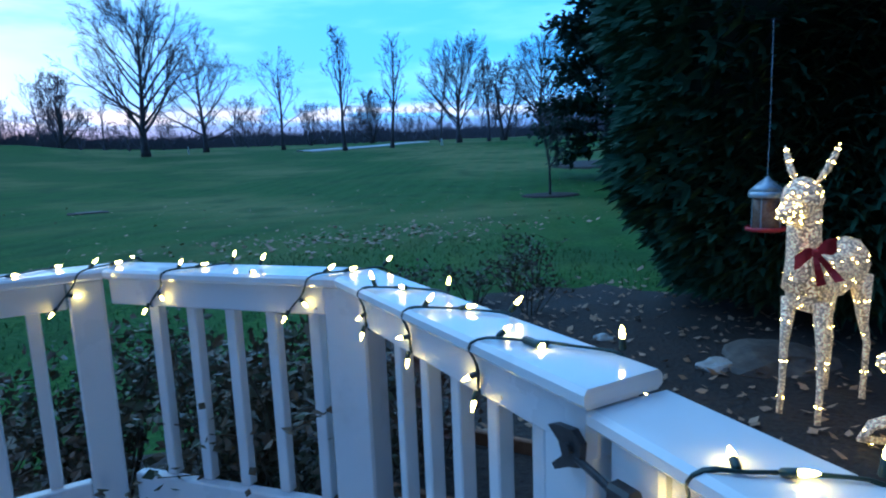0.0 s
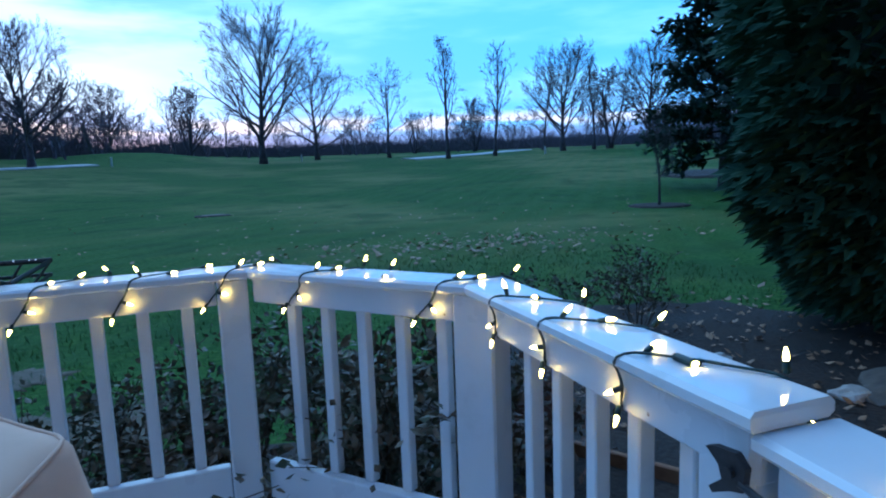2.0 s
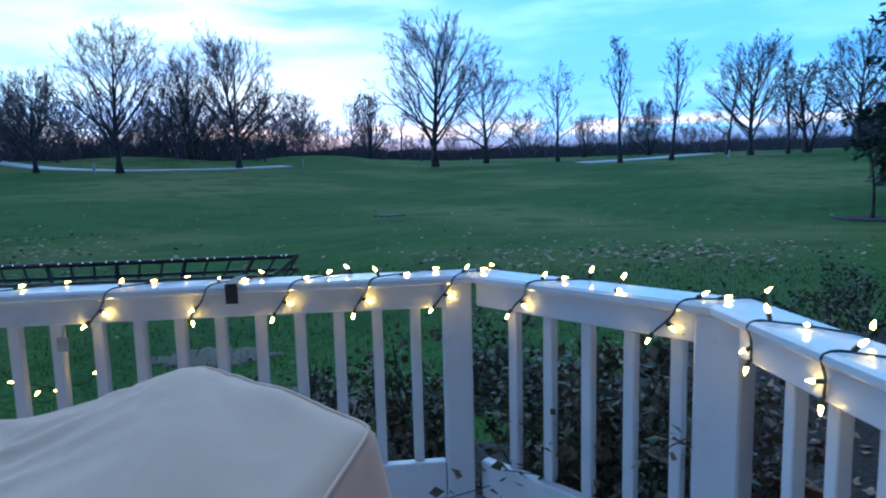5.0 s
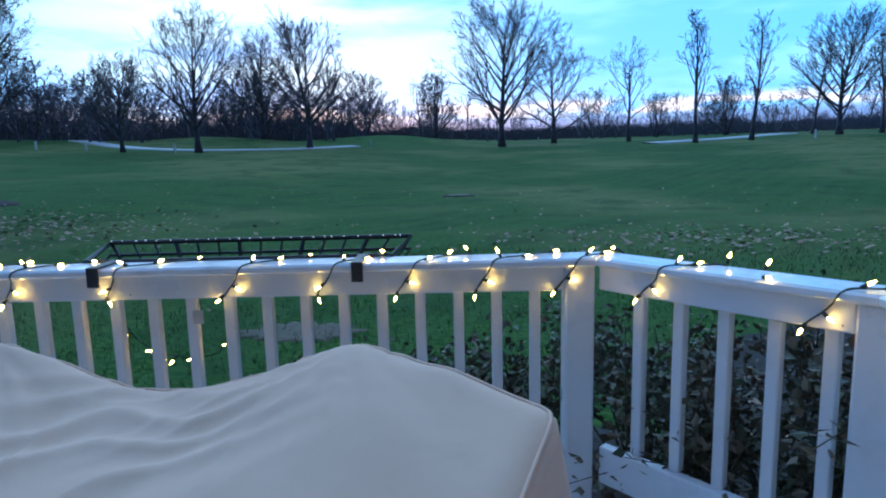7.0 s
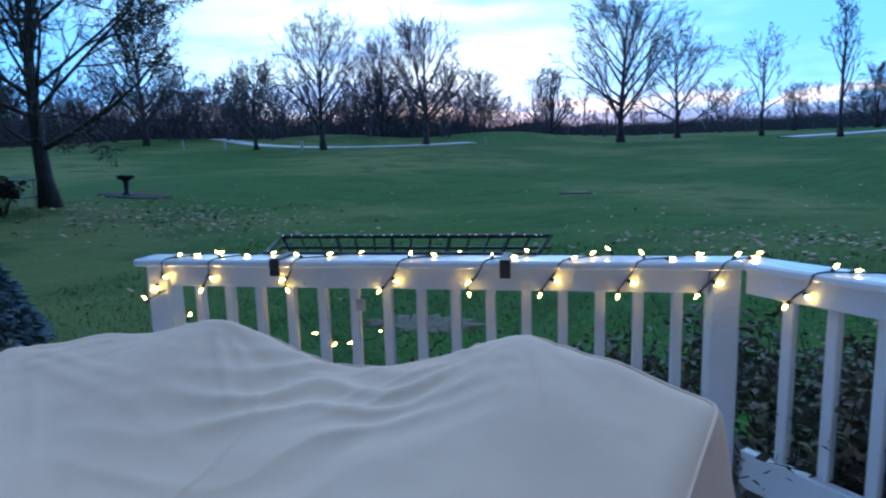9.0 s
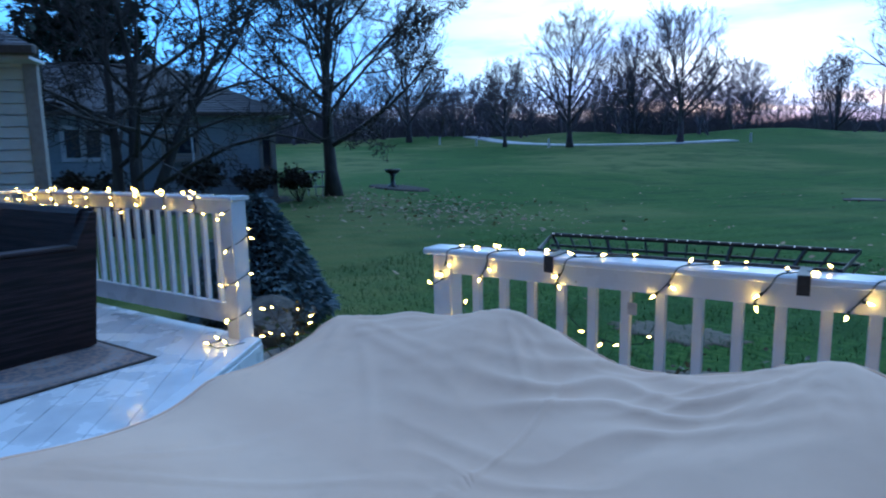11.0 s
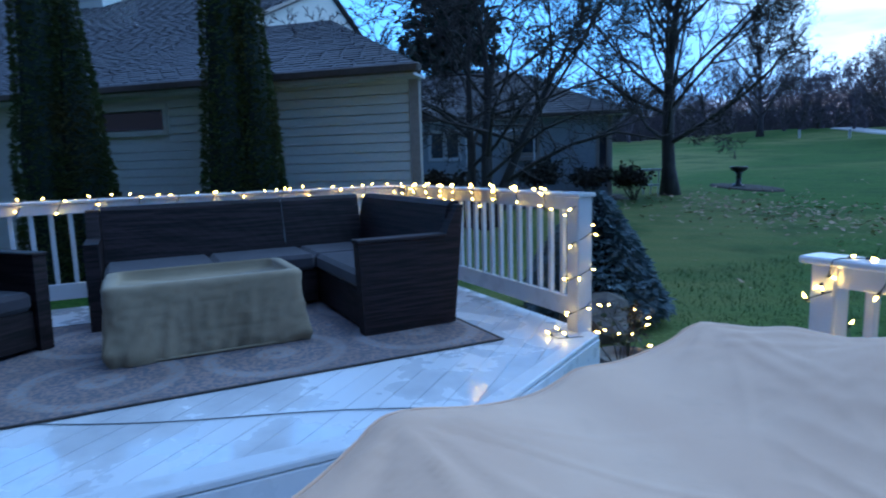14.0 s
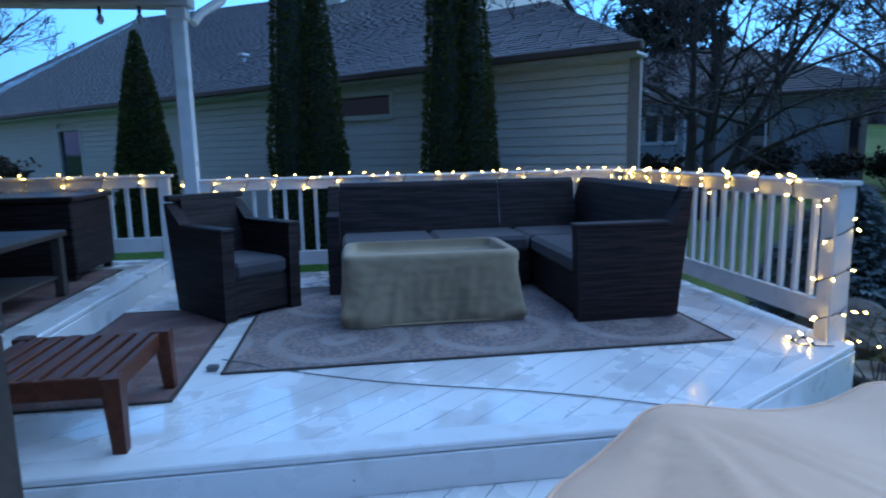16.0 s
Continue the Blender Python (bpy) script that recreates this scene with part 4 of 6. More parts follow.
            fs.append((a, b, b + 4, a + 4))
    g.add(vs, fs)
    solid(name, g, material, label, category, kind="structure")


ribbon("road_cart_path", [(-46, 62), (-34.5, 53.5), (-27, 51.5), (-19.6, 54.5), (-15.5, 60)], 1.7, PATHWAY, "pale winding concrete cart path", "path")
ribbon("road_cart_path_far", [(12.8, 62.5), (18.7, 65.0), (24.5, 71.5), (34, 84)], 2.4, PATHWAY, "pale curving concrete cart path", "path")
MARK = Geo().box((-0.07, -0.07, -0.1), (0.07, 0.07, 0.75), 0.02)
MARK_MESH = MARK.mesh("marker_post")
MARK_MESH.materials.append(WHITE)
for x, y in ((-27.4, 48.3), (-13.6, 58.6), (2.5, 70.0), (27.1, 61.0), (-41, 50), (-36, 49.5)):
    tagged(new("marker_post", MARK_MESH), "short white marker post on the fairway", "post", "fairway markers").matrix_basis = pose(*far(x, y), ground_z(*far(x, y)))
draped("ground_tree_ring", ((11.3, 18.7), (1.0, 0.9)), MULCH, "dark mulch ring round a young tree", "mulch bed", 0.05, seed=8)
draped("ground_mulch_far", (far(22.6, 29.4), (2.6, 2.2)), MULCH, "dark mulch heap under conifers", "mulch bed", 0.10, seed=9)
draped("ground_bird_bath_ring", (far(-16.3, 17.2), (1.5, 0.8)), MULCH, "dark bed round the bird bath", "mulch bed", 0.04, seed=12)
draped("ground_worn_patch", ((-1.4, 4.6), (0.75, 0.45)), SAND, "worn bare patch in the lawn", "bare soil", 0.012, 0.5, 13)
draped("ground_worn_patch_two", ((-2.5, 5.9), (0.6, 0.35)), SAND, "worn bare patch in the lawn", "bare soil", 0.012, 0.5, 14)
draped("ground_house_bed", (far(-17.2, 8.6), (2.2, 4.0)), MULCH, "dark planting bed along the grey house", "mulch bed", 0.04, seed=15)


def drain():
    t = thing("drain_cover", pose(-3.4, 24.2, ground_z(-3.4, 24.2), 0, 0, 10), "dull square drain cover sunk in the lawn", "drain cover")
    part("frame", Geo().box((-0.62, -0.5, -0.05), (0.62, 0.5, 0.012), 0.02), MULCH, t)
    part("lid", Geo().box((-0.38, -0.36, 0.013), (0.42, 0.30, 0.03), 0.012), BOULDER, t)


drain()

# ---- evergreens ----


def spray_mesh(g, p, out, size, rng, lobes=3, droop=0.3):
    """A flat fan of leaf scales, three narrow blades."""
    out = out.normalized()
    side = out.cross(Vector((0, 0, 1)))
    side = side.normalized() if side.length > 1e-3 else Vector((1, 0, 0))
    upv = side.cross(out)
    roll = rng.uniform(-1.2, 1.2)
    s2 = side * math.cos(roll) + upv * math.sin(roll)
    for k in range(lobes):
        a = (k - (lobes - 1) / 2) * 0.55 + rng.uniform(-0.15, 0.15)
        d = (out * math.cos(a) + s2 * math.sin(a)) - Vector((0, 0, droop))
        w = s2 * math.cos(a) - out * math.sin(a)
        L = size * rng.uniform(0.7, 1.15)
        tip = p + d * L
        mid = p + d * L * 0.5 + upv * L * 0.08
        g.add([p, mid + w * L * 0.17, tip, mid - w * L * 0.17], [(0, 1, 2), (0, 2, 3)])


def evergreen(name, x, y, height, radius, count, material, label, seed, base=0.1, size=0.16, prof=None, lift=0.9, squash=1.0, lean=(0, 0), stems=((0, 0, 1.0),), category="evergreen", ragged=0.25, core=0.80, group=""):
    """An evergreen: short trunk, a dark inner mass that paints the crown's inner shade and a crown of thousands of
    sprays.
    """
    rng = random.Random(seed)
    gz = ground_z(x, y)
    t = thing(name, pose(x, y, gz), label, category, group)
    part("trunk", Geo().tube([(0, 0, -0.1), (0.01, 0, height * 0.3), (0, 0, height * 0.7)], [radius * 0.10, radius * 0.08, radius * 0.03], 8), BARK, t)
    prof = prof or (lambda f: (1 - f) ** 0.75 * min(1.0, 0.55 + f * 5))
    g, inner = Geo(), Geo()
    for sx, sy, sh in stems:
        h, off = height * sh, Vector((sx, sy, 0))
        nz = Vector((seed, 0.3 * seed, 0))
        rad = lambda f, a: radius * prof(f) * (1 + ragged * noise.noise(Vector((math.cos(a) * 1.6, math.sin(a) * 1.6, f * h * 0.9)) + nz)) * (0.8 if len(stems) > 1 else 1)
        rings = []
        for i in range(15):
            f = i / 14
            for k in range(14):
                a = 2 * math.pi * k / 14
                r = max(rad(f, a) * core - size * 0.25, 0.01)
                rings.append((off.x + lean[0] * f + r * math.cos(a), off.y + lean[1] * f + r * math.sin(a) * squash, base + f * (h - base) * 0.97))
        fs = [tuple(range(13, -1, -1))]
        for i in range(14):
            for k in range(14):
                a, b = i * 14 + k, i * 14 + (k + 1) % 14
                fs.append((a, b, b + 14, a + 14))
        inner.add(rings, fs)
        for i in range(count // len(stems)):
            f = 1 - math.sqrt(1 - rng.random() * 0.995) if rng.random() < 0.75 else rng.random()
            a = rng.uniform(0, 2 * math.pi)
            r = rad(f, a) * rng.uniform(0.80, 1.0)
            p = off + Vector((lean[0] * f + r * math.cos(a), lean[1] * f + r * math.sin(a) * squash, base + f * (h - base)))
            out = Vector((math.cos(a), math.sin(a), lift * rng.uniform(0.3, 1.3)))
            spray_mesh(g, p, out, size * rng.uniform(0.7, 1.3), rng)
    part("inner_mass", inner, CORE_SHADE, t)
    part("crown", g, material, t)
    return t


full = lambda f: min(1.0, 0.66 + f * 1.7) * (1 - max(0, f - 0.35) / 0.65) ** 0.6
evergreen("cedar_tree", 5.75, 4.45, 8.0, 1.88, 18000, CEDAR, "large dark green cedar with dense drooping sprays", 3, 0.25, 0.20, full, 0.15, ragged=0.30, core=0.86)
col_prof = lambda f: min(1.0, 0.86 + f) * (1 - f) ** 0.72 * 1.04
evergreen("arborvitae_tree", -9.35, 0.12, 6.0, 0.60, 14000, ARBOR, "tall narrow arborvitae with two pointed tops", 11, 0.05, 0.065, col_prof, 1.6, stems=((0, -0.12, 1.0), (0.0, 0.20, 0.84)), group="arborvitae by the wall", ragged=0.16)
evergreen("arborvitae_tree", -10.3, -2.22, 6.2, 0.64, 15000, ARBOR, "tall narrow arborvitae with a main and a shorter top", 12, 0.05, 0.065, col_prof, 1.6, stems=((0, -0.16, 1.0), (0.0, 0.24, 0.72)), group="arborvitae by the wall", ragged=0.16)
evergreen("arborvitae_tree", -11.9, -5.52, 3.72, 0.62, 11000, ARBOR, "shorter pointed arborvitae near the porch post", 13, 0.05, 0.07, col_prof, 1.6, group="arborvitae by the wall", ragged=0.16)
evergreen("blue_spruce", -6.3, 3.75, 1.35, 0.85, 6500, SPRUCE, "low blue-grey spruce beside the deck steps", 17, 0.02, 0.11, None, 0.25, ragged=0.35)


def big_pine(name, x, y, height, spread, seed, label, clear=1.6):
    rng = random.Random(seed)
    t = thing(name, pose(x, y, ground_z(x, y)), label, "conifer")
    part("trunk", Geo().tube([(0, 0, -0.1), (0.1, 0, height * 0.5), (0, 0, height)], [0.24, 0.16, 0.03], 8), BARK, t)
    wood, g = Geo(), Geo()
    for i in range(70):
        f = (i + rng.random()) / 70
        z = clear + f * (height - clear)
        L = spread * (1 - f) ** 0.7 * rng.uniform(0.65, 1.1) * min(1, 0.6 + 2 * f)
        a = i * 2.4 + rng.uniform(-0.3, 0.3)
        d = Vector((math.cos(a), math.sin(a), rng.uniform(-0.15, 0.25)))
        tip = Vector((0, 0, z)) + d * L + Vector((0, 0, 0.12 * L))
        wood.tube([(0, 0, z), Vector((0, 0, z)) + d * L * 0.6, tip], [0.05, 0.03, 0.01], 4, caps=False)
        for k in range(int(125 * L / spread) + 20):
            u = rng.uniform(0.25, 1.0)
            p = Vector((0, 0, z)) + d * L * u + Vector((rng.gauss(0, 1), rng.gauss(0, 1), rng.gauss(0, 0.6))) * 0.30 * (0.4 + u)
            spray_mesh(g, p, d + Vector((rng.gauss(0, 0.6), rng.gauss(0, 0.6), 0.2)), rng.uniform(0.22, 0.45), rng, 4, 0.05)
    part("branch_whorl", wood, BARK, t)
    part("crown", g, PINE, t)


big_pine("pine_tree", 17.6, 24.1, 10.5, 4.4, 5, "dark spreading pine behind the cedar", 1.2)
big_pine("pine_tree", 23.4, 23.0, 12.0, 4.4, 6, "tall dark pine behind the cedar", 1.0)
big_pine("pine_tree", 16.6, 17.0, 9.5, 3.6, 7, "dark pine close behind the cedar", 1.0)


big_pine("pine_tree", -26.5, 9.5, 10.0, 3.8, 8, "dark pine behind the grey house", 1.5)


def shrub(name, x, y, r, h, count, material, label, seed, leaf=0.05, stems=16, z0=None, category="shrub", group=""):
    """A loose shrub of thin stems and single leaves."""
    rng = random.Random(seed)
    t = thing(name, pose(x, y, ground_z(x, y) if z0 is None else z0), label, category, group)
    w, g = Geo(), Geo()
    ends = []
    for i in range(stems):
        a, l = rng.uniform(0, 6.28), rng.uniform(0.2, 1.0)
        tip = Vector((math.cos(a) * r * l, math.sin(a) * r * l, h * rng.uniform(0.55, 1.05)))
        mid = tip * 0.5 + Vector((rng.gauss(0, 0.05), rng.gauss(0, 0.05), 0.08 * h))
        w.tube([(0.04 * math.cos(a), 0.04 * math.sin(a), -0.05), mid, tip], [0.007, 0.005, 0.0025], 4, caps=False)
        ends.append((mid, tip))
        for k in range(3):
            f = rng.uniform(0.3, 0.9)
            b = mid.lerp(tip, f)
            tw = b + Vector((rng.gauss(0, 0.12), rng.gauss(0, 0.12), rng.uniform(0, 0.15)))
            w.tube([b, tw], [0.003, 0.0018], 3, caps=False)
            ends.append((b, tw))
    for i in range(count):
        a, b = ends[rng.randrange(len(ends))]
        p = a.lerp(b, rng.uniform(0.1, 1.05)) + Vector((rng.gauss(0, 1), rng.gauss(0, 1), rng.gauss(0, 1))) * 0.035
        d = Vector((rng.gauss(0, 1), rng.gauss(0, 1), rng.gauss(-0.2, 0.7))).normalized()
        s = d.cross(Vector((rng.gauss(0, 1), rng.gauss(0, 1), rng.gauss(0, 1)))).normalized()
        n = d.cross(s)
        L = leaf * rng.uniform(0.6, 1.3)
        g.add([p, p + d * L * 0.45 + s * L * 0.32 + n * L * 0.08, p + d * L, p + d * L * 0.45 - s * L * 0.32 + n * L * 0.08], [(0, 1, 2), (0, 2, 3)])
    tagged(part("stem", w, TWIG, t), kind="stuff")
    tagged(part("leafage", g, material, t), kind="stuff")


for i, (x, y, r, h, c) in enumerate([(-0.75, 2.85, 0.42, 0.80, 900), (-0.25, 3.0, 0.42, 0.95, 1100), (0.30, 2.42, 0.36, 1.02, 1100), (0.62, 2.18, 0.32, 1.12, 1000), (0.35, 3.25, 0.5, 0.9, 1000), (-1.2, 3.15, 0.4, 0.55, 600), (1.05, 2.85, 0.35, 0.75, 500)]):
    shrub("rose_bush", x, y, r, h, int(c * 1.9), ROSE, "overgrown rose bush with dull green and reddish leaves", 200 + i, 0.040, 30, group="rose bushes beside the railing")
for i, (x, y) in enumerate([(2.9, 6.3), (3.5, 6.6), (4.0, 6.9), (2.4, 6.8), (3.2, 5.6)]):
    shrub("rose_bush", x, y, 0.42, 0.42 + 0.1 * (i % 3), 200, ROSE, "sparse rose bush with reddish tips at the bed edge", 220 + i, 0.05, 12, group="rose bushes at the bed edge")


def leaf_litter(name, n, spot, label, seed, size=0.055, material=None):
    rng, g = random.Random(seed), Geo()
    for i in range(n):
        x, y = spot(rng)
        z = ground_z(x, y) + 0.045
        a, L = rng.uniform(0, 6.28), size * rng.uniform(0.6, 1.4)
        d, s = Vector((math.cos(a), math.sin(a), rng.uniform(-0.3, 0.5))), Vector((-math.sin(a), math.cos(a), rng.uniform(-0.3, 0.3)))
        p = Vector((x, y, z))
        g.add([p, p + d * L * 0.5 + s * L * 0.4, p + d * L + Vector((0, 0, 0.012)), p + d * L * 0.5 - s * L * 0.4], [(0, 1, 2), (0, 2, 3)])
    solid(name, g, material or LEAF, label, "leaves", kind="stuff")


leaf_litter("fallen_leaves_bed", 1000, lambda r: (r.uniform(1.0, 5.2), r.uniform(0.8, 6.4)), "brown fallen leaves on the mulch bed", 31, 0.060)
leaf_litter("fallen_leaves_lawn", 520, lambda r: (r.gauss(3.2, 2.2), r.gauss(12.4, 0.8)), "brown fallen leaves strewn on the lawn", 32, 0.10)
leaf_litter("fallen_leaves_tree", 700, lambda r: (r.gauss(-12.0, 2.4), r.gauss(12.8, 1.6)), "brown fallen leaves under the large tree", 33, 0.11)
leaf_litter("fallen_leaves_spread", 420, lambda r: (r.uniform(-20, 16), r.uniform(6, 26)), "scattered single leaves on the lawn", 34, 0.09)


def grass():
    rng, g = random.Random(9), Geo()
    for i in range(26000):
        x = rng.uniform(-8, 6)
        y = 2.3 + 9.0 * rng.random() ** 1.6
        if (x - 3.3) ** 2 / 9.6 + (y - 2.6) ** 2 / 17.6 < 0.95 or (x + 0.2) ** 2 / 2.2 + (y - 3.25) ** 2 / 0.7 < 0.95:
            continue
        if -5.2 < x and y < 2.5 or x < -4 and y < 4.2:
            continue
        z = ground_z(x, y)
        a, h = rng.uniform(0, 6.28), rng.uniform(0.03, 0.075)
        w = 0.004 + 0.0012 * y / 3
        dx, dy = math.cos(a), math.sin(a)
        g.add([(x - dy * w, y + dx * w, z - 0.01), (x + dy * w, y - dx * w, z - 0.01), (x + dx * h * 0.6, y + dy * h * 0.6, z + h)], [(0, 1, 2)])
    solid("grass_blades", g, BLADE, "single grass blades of the near lawn", "grass", kind="stuff")


grass()

# ---- middle-distance trees ----
LEFT = bare_tree(171, 10.0, 0.23, 0.19, 54, 0.42, 34, 5, 0.50, 0.0078, 6, droop=0.0, sides=6, limb=0.38)
place_tree("bare_tree", LEFT, *far(-16.0, 13.75), "large bare spreading tree on the lawn", 1.0, 40, bark=BARK)
CRAB = bare_tree(183, 7.0, 0.14, 0.26, 64, 0.14, 38, 5, 0.56, 0.0068, 5, stems=4, droop=0.10, sides=6, limb=0.5)
place_tree("crab_apple_tree", CRAB, -12.86, 5.12, "dark many-stemmed bare crab apple before the houses", 1.0, 10, bark=BARK)
SMALL = bare_tree(191, 3.9, 0.060, 0.36, 40, 0.45, 11, 4, 0.30, 0.005, 5)
place_tree("young_tree", SMALL, 11.3, 18.7, "young bare ornamental tree in a mulch ring", 0.85, 0, bark=BARK)
PORCHTREE = bare_tree(195, 9.0, 0.2, 0.2, 50, 0.3, 14, 4, 0.45, 0.012, 5)
place_tree("bare_tree", PORCHTREE, -37.0, -25.5, "bare tree beyond the neighbouring house", 1.5, 0, bark=BARK)


def bird_bath():
    x, y = far(-16.6, 17.2)
    t = thing("bird_bath", pose(x, y, ground_z(x, y)), "dark stone bird bath on the lawn", "bird bath")
    part("pedestal", Geo().lathe([(0.22, 0.0), (0.2, 0.06), (0.09, 0.14), (0.08, 0.4), (0.13, 0.5)], 14), POT, t, smooth=True)
    part("bowl", Geo().lathe([(0.10, 0.5), (0.26, 0.58), (0.30, 0.68), (0.28, 0.70), (0.2, 0.63), (0.02, 0.61)], 16), POT, t, smooth=True)


bird_bath()


def rock(name, x, y, r, material, label, seed, z=None, flat=0.6, group=""):
    rng = random.Random(seed)
    bm = bmesh.new()
    bmesh.ops.create_icosphere(bm, subdivisions=3, radius=1.0)
    off = Vector((seed * 3.1, seed, 0))
    for v in bm.verts:
        k = 1 + 0.45 * noise.noise(v.co * 1.3 + off) + 0.12 * noise.noise(v.co * 4 + off)
        v.co = Vector((v.co.x * r * k, v.co.y * r * k * 0.8, max(v.co.z, -0.5) * r * k * flat))
    me = bpy.data.meshes.new(name)
    bm.to_mesh(me)
    bm.free()
    me.materials.append(material)
    ob = tagged(new(name, me), label, "rock", group)
    ob.matrix_basis = pose(x, y, (ground_z(x, y) if z is None else z) + r * flat * 0.35, 0, 0, rng.uniform(0, 360))


for i, (x, y, r) in enumerate([(3.62, 3.62, 0.13), (0.62, 3.0, 0.15), (0.45, 2.85, 0.10), (2.85, 5.2, 0.10), (3.35, 4.6, 0.09), (-0.95, 3.1, 0.09), (-0.8, 3.25, 0.08)]):
    rock("stone", x, y, r, STONE, "pale limestone lying in the mulch", 40 + i, flat=0.55, group="stones in the bed")
rock("boulder", -5.55, 3.3, 0.42, BOULDER, "brown boulder by the deck steps", 60, flat=0.7)
rock("boulder", 4.15, 3.55, 0.42, BOULDER, "dark flat boulder behind the lit deer", 61, flat=0.25)


def pebbles():
    rng, g = random.Random(14), Geo()
    for i in range(1500):
        x, y = rng.uniform(-5.6, -3.2), rng.uniform(2.35, 3.7)
        if x < -4.9 and y > 3.0:
            continue
        r, z = rng.uniform(0.012, 0.034), ground_z(x, y)
        a = rng.uniform(0, 6.28)
        vs = [(x + r * math.cos(a + k * 1.257) * rng.uniform(0.7, 1.1), y + r * math.sin(a + k * 1.257), z + r * 0.25) for k in range(5)]
        vs += [(x, y, z + r * 0.85), (x, y, z - 0.01)]
        g.add(vs, [(k, (k + 1) % 5, 5) for k in range(5)] + [((k + 1) % 5, k, 6) for k in range(5)])
    solid("pebbles", g, STONE, "pale river pebbles beside the deck", "pebbles", kind="stuff")


pebbles()

# ---- houses ----
H0, HW = Vector((-8.857, 2.511)), Vector((-0.5736, -0.8192))


def house_frame(h0, w, z):
    """Local x runs along the wall to the left, y goes into the house."""
    n = Vector((w.y, -w.x))
    return Matrix(((w.x, n.x, 0, h0.x), (w.y, n.y, 0, h0.y), (0, 0, 1, z), (0, 0, 0, 1)))


def lap_boards(parent, length, z0, z1, step, material, openings, depth_axis=0.0):
    k, z = 0, z0
    while z < z1 - 0.01:
        cuts = [(0.0, length)]
        for a, b, lo, hi in openings:
            if z + step > lo and z < hi:
                nxt = []
                for s, e in cuts:
                    if s < a:
                        nxt.append((s, min(e, a)))
                    if e > b:
                        nxt.append((max(s, b), e))
                cuts = [c for c in nxt if c[1] - c[0] > 0.02]
        for s, e in cuts:
            g = Geo()
            zt = min(z + step - 0.011, z1)
            g.add([(s, -0.026, z), (e, -0.026, z), (e, -0.026 + 0.0, z + 0.004), (s, -0.026, z + 0.004), (s, -0.016, zt), (e, -0.016, zt), (e, 0.0, z), (s, 0.0, z)],
                  [(0, 1, 2, 3), (3, 2, 5, 4), (0, 7, 6, 1), (7, 4, 5, 6), (0, 3, 4, 7), (1, 6, 5, 2)])
            part("siding_board", g, material, parent)
        z += step
        k += 1


def sash_window(parent, a, b, lo, hi, frame_mat, bars=1, sash_mat=None):
    g = Geo()
    f = 0.085
    g.box((a - f, -0.05, lo - f), (b + f, -0.012, lo), 0.006)
    g.box((a - f, -0.05, hi), (b + f, -0.012, hi + f), 0.006)
    g.box((a - f, -0.05, lo), (a, -0.012, hi), 0.006)
    g.box((b, -0.05, lo), (b + f, -0.012, hi), 0.006)
    w = part("window", g, frame_mat, parent)
    part("pane", Geo().box((a, 0.028, lo), (b, 0.034, hi)), PANE, w)
    s = Geo()
    e = 0.025
    for k in range(bars + 1):
        z = lo + (hi - lo) * k / max(bars, 1) if bars else lo
        s.box((a, 0.0, max(z - e, lo)), (b, 0.027, min(z + e, hi)), 0.003)
    s.box((a, 0.0, lo), (a + e, 0.027, hi), 0.003)
    s.box((b - e, 0.0, lo), (b, 0.027, hi), 0.003)
    if not bars:
        s.box((a, 0.0, hi - e), (b, 0.027, hi), 0.003)
    part("sash", s, sash_mat or frame_mat, w)
    return w


def roof_plane(g, eave0, eave1, ridge0, ridge1, course=0.15, tab=0.32, seed=1, under=True):
    """Courses of shingle tabs on a sloping quad; eave and ridge ends are 3D points."""
    rng = random.Random(seed)
    e0, e1, r0, r1 = (Vector(p) for p in (eave0, eave1, ridge0, ridge1))
    slope = ((r0 + r1) / 2 - (e0 + e1) / 2).length
    n = max(3, int(slope / course))
    nor = (e1 - e0).cross(r0 - e0).normalized()
    if nor.z < 0:
        nor = -nor
    if under:
        g.add([e0, e1, r1, r0], [(0, 1, 2, 3)])
    for i in range(n):
        f0, f1 = i / n, min((i + 1.25) / n, 1.0)
        a0, a1, b0, b1 = e0.lerp(r0, f0), e1.lerp(r1, f0), e0.lerp(r0, f1), e1.lerp(r1, f1)
        m = max(1, int((a1 - a0).length / tab))
        sh = rng.random()
        for k in range(m + 1):
            u0, u1 = max((k - sh) / m, 0) + 0.002, min((k + 1 - sh) / m, 1) - 0.002
            if u1 - u0 < 0.001:
                continue
            lift = rng.uniform(0.014, 0.022)
            g.add([a0.lerp(a1, u0) + nor * lift, a0.lerp(a1, u1) + nor * lift, b0.lerp(b1, u1) + nor * 0.004, b0.lerp(b1, u0) + nor * 0.004], [(0, 1, 2, 3)])
            p0, p1 = a0.lerp(a1, u0), a0.lerp(a1, u1)
            g.add([p0, p1, p1 + nor * lift, p0 + nor * lift], [(0, 1, 2, 3)])


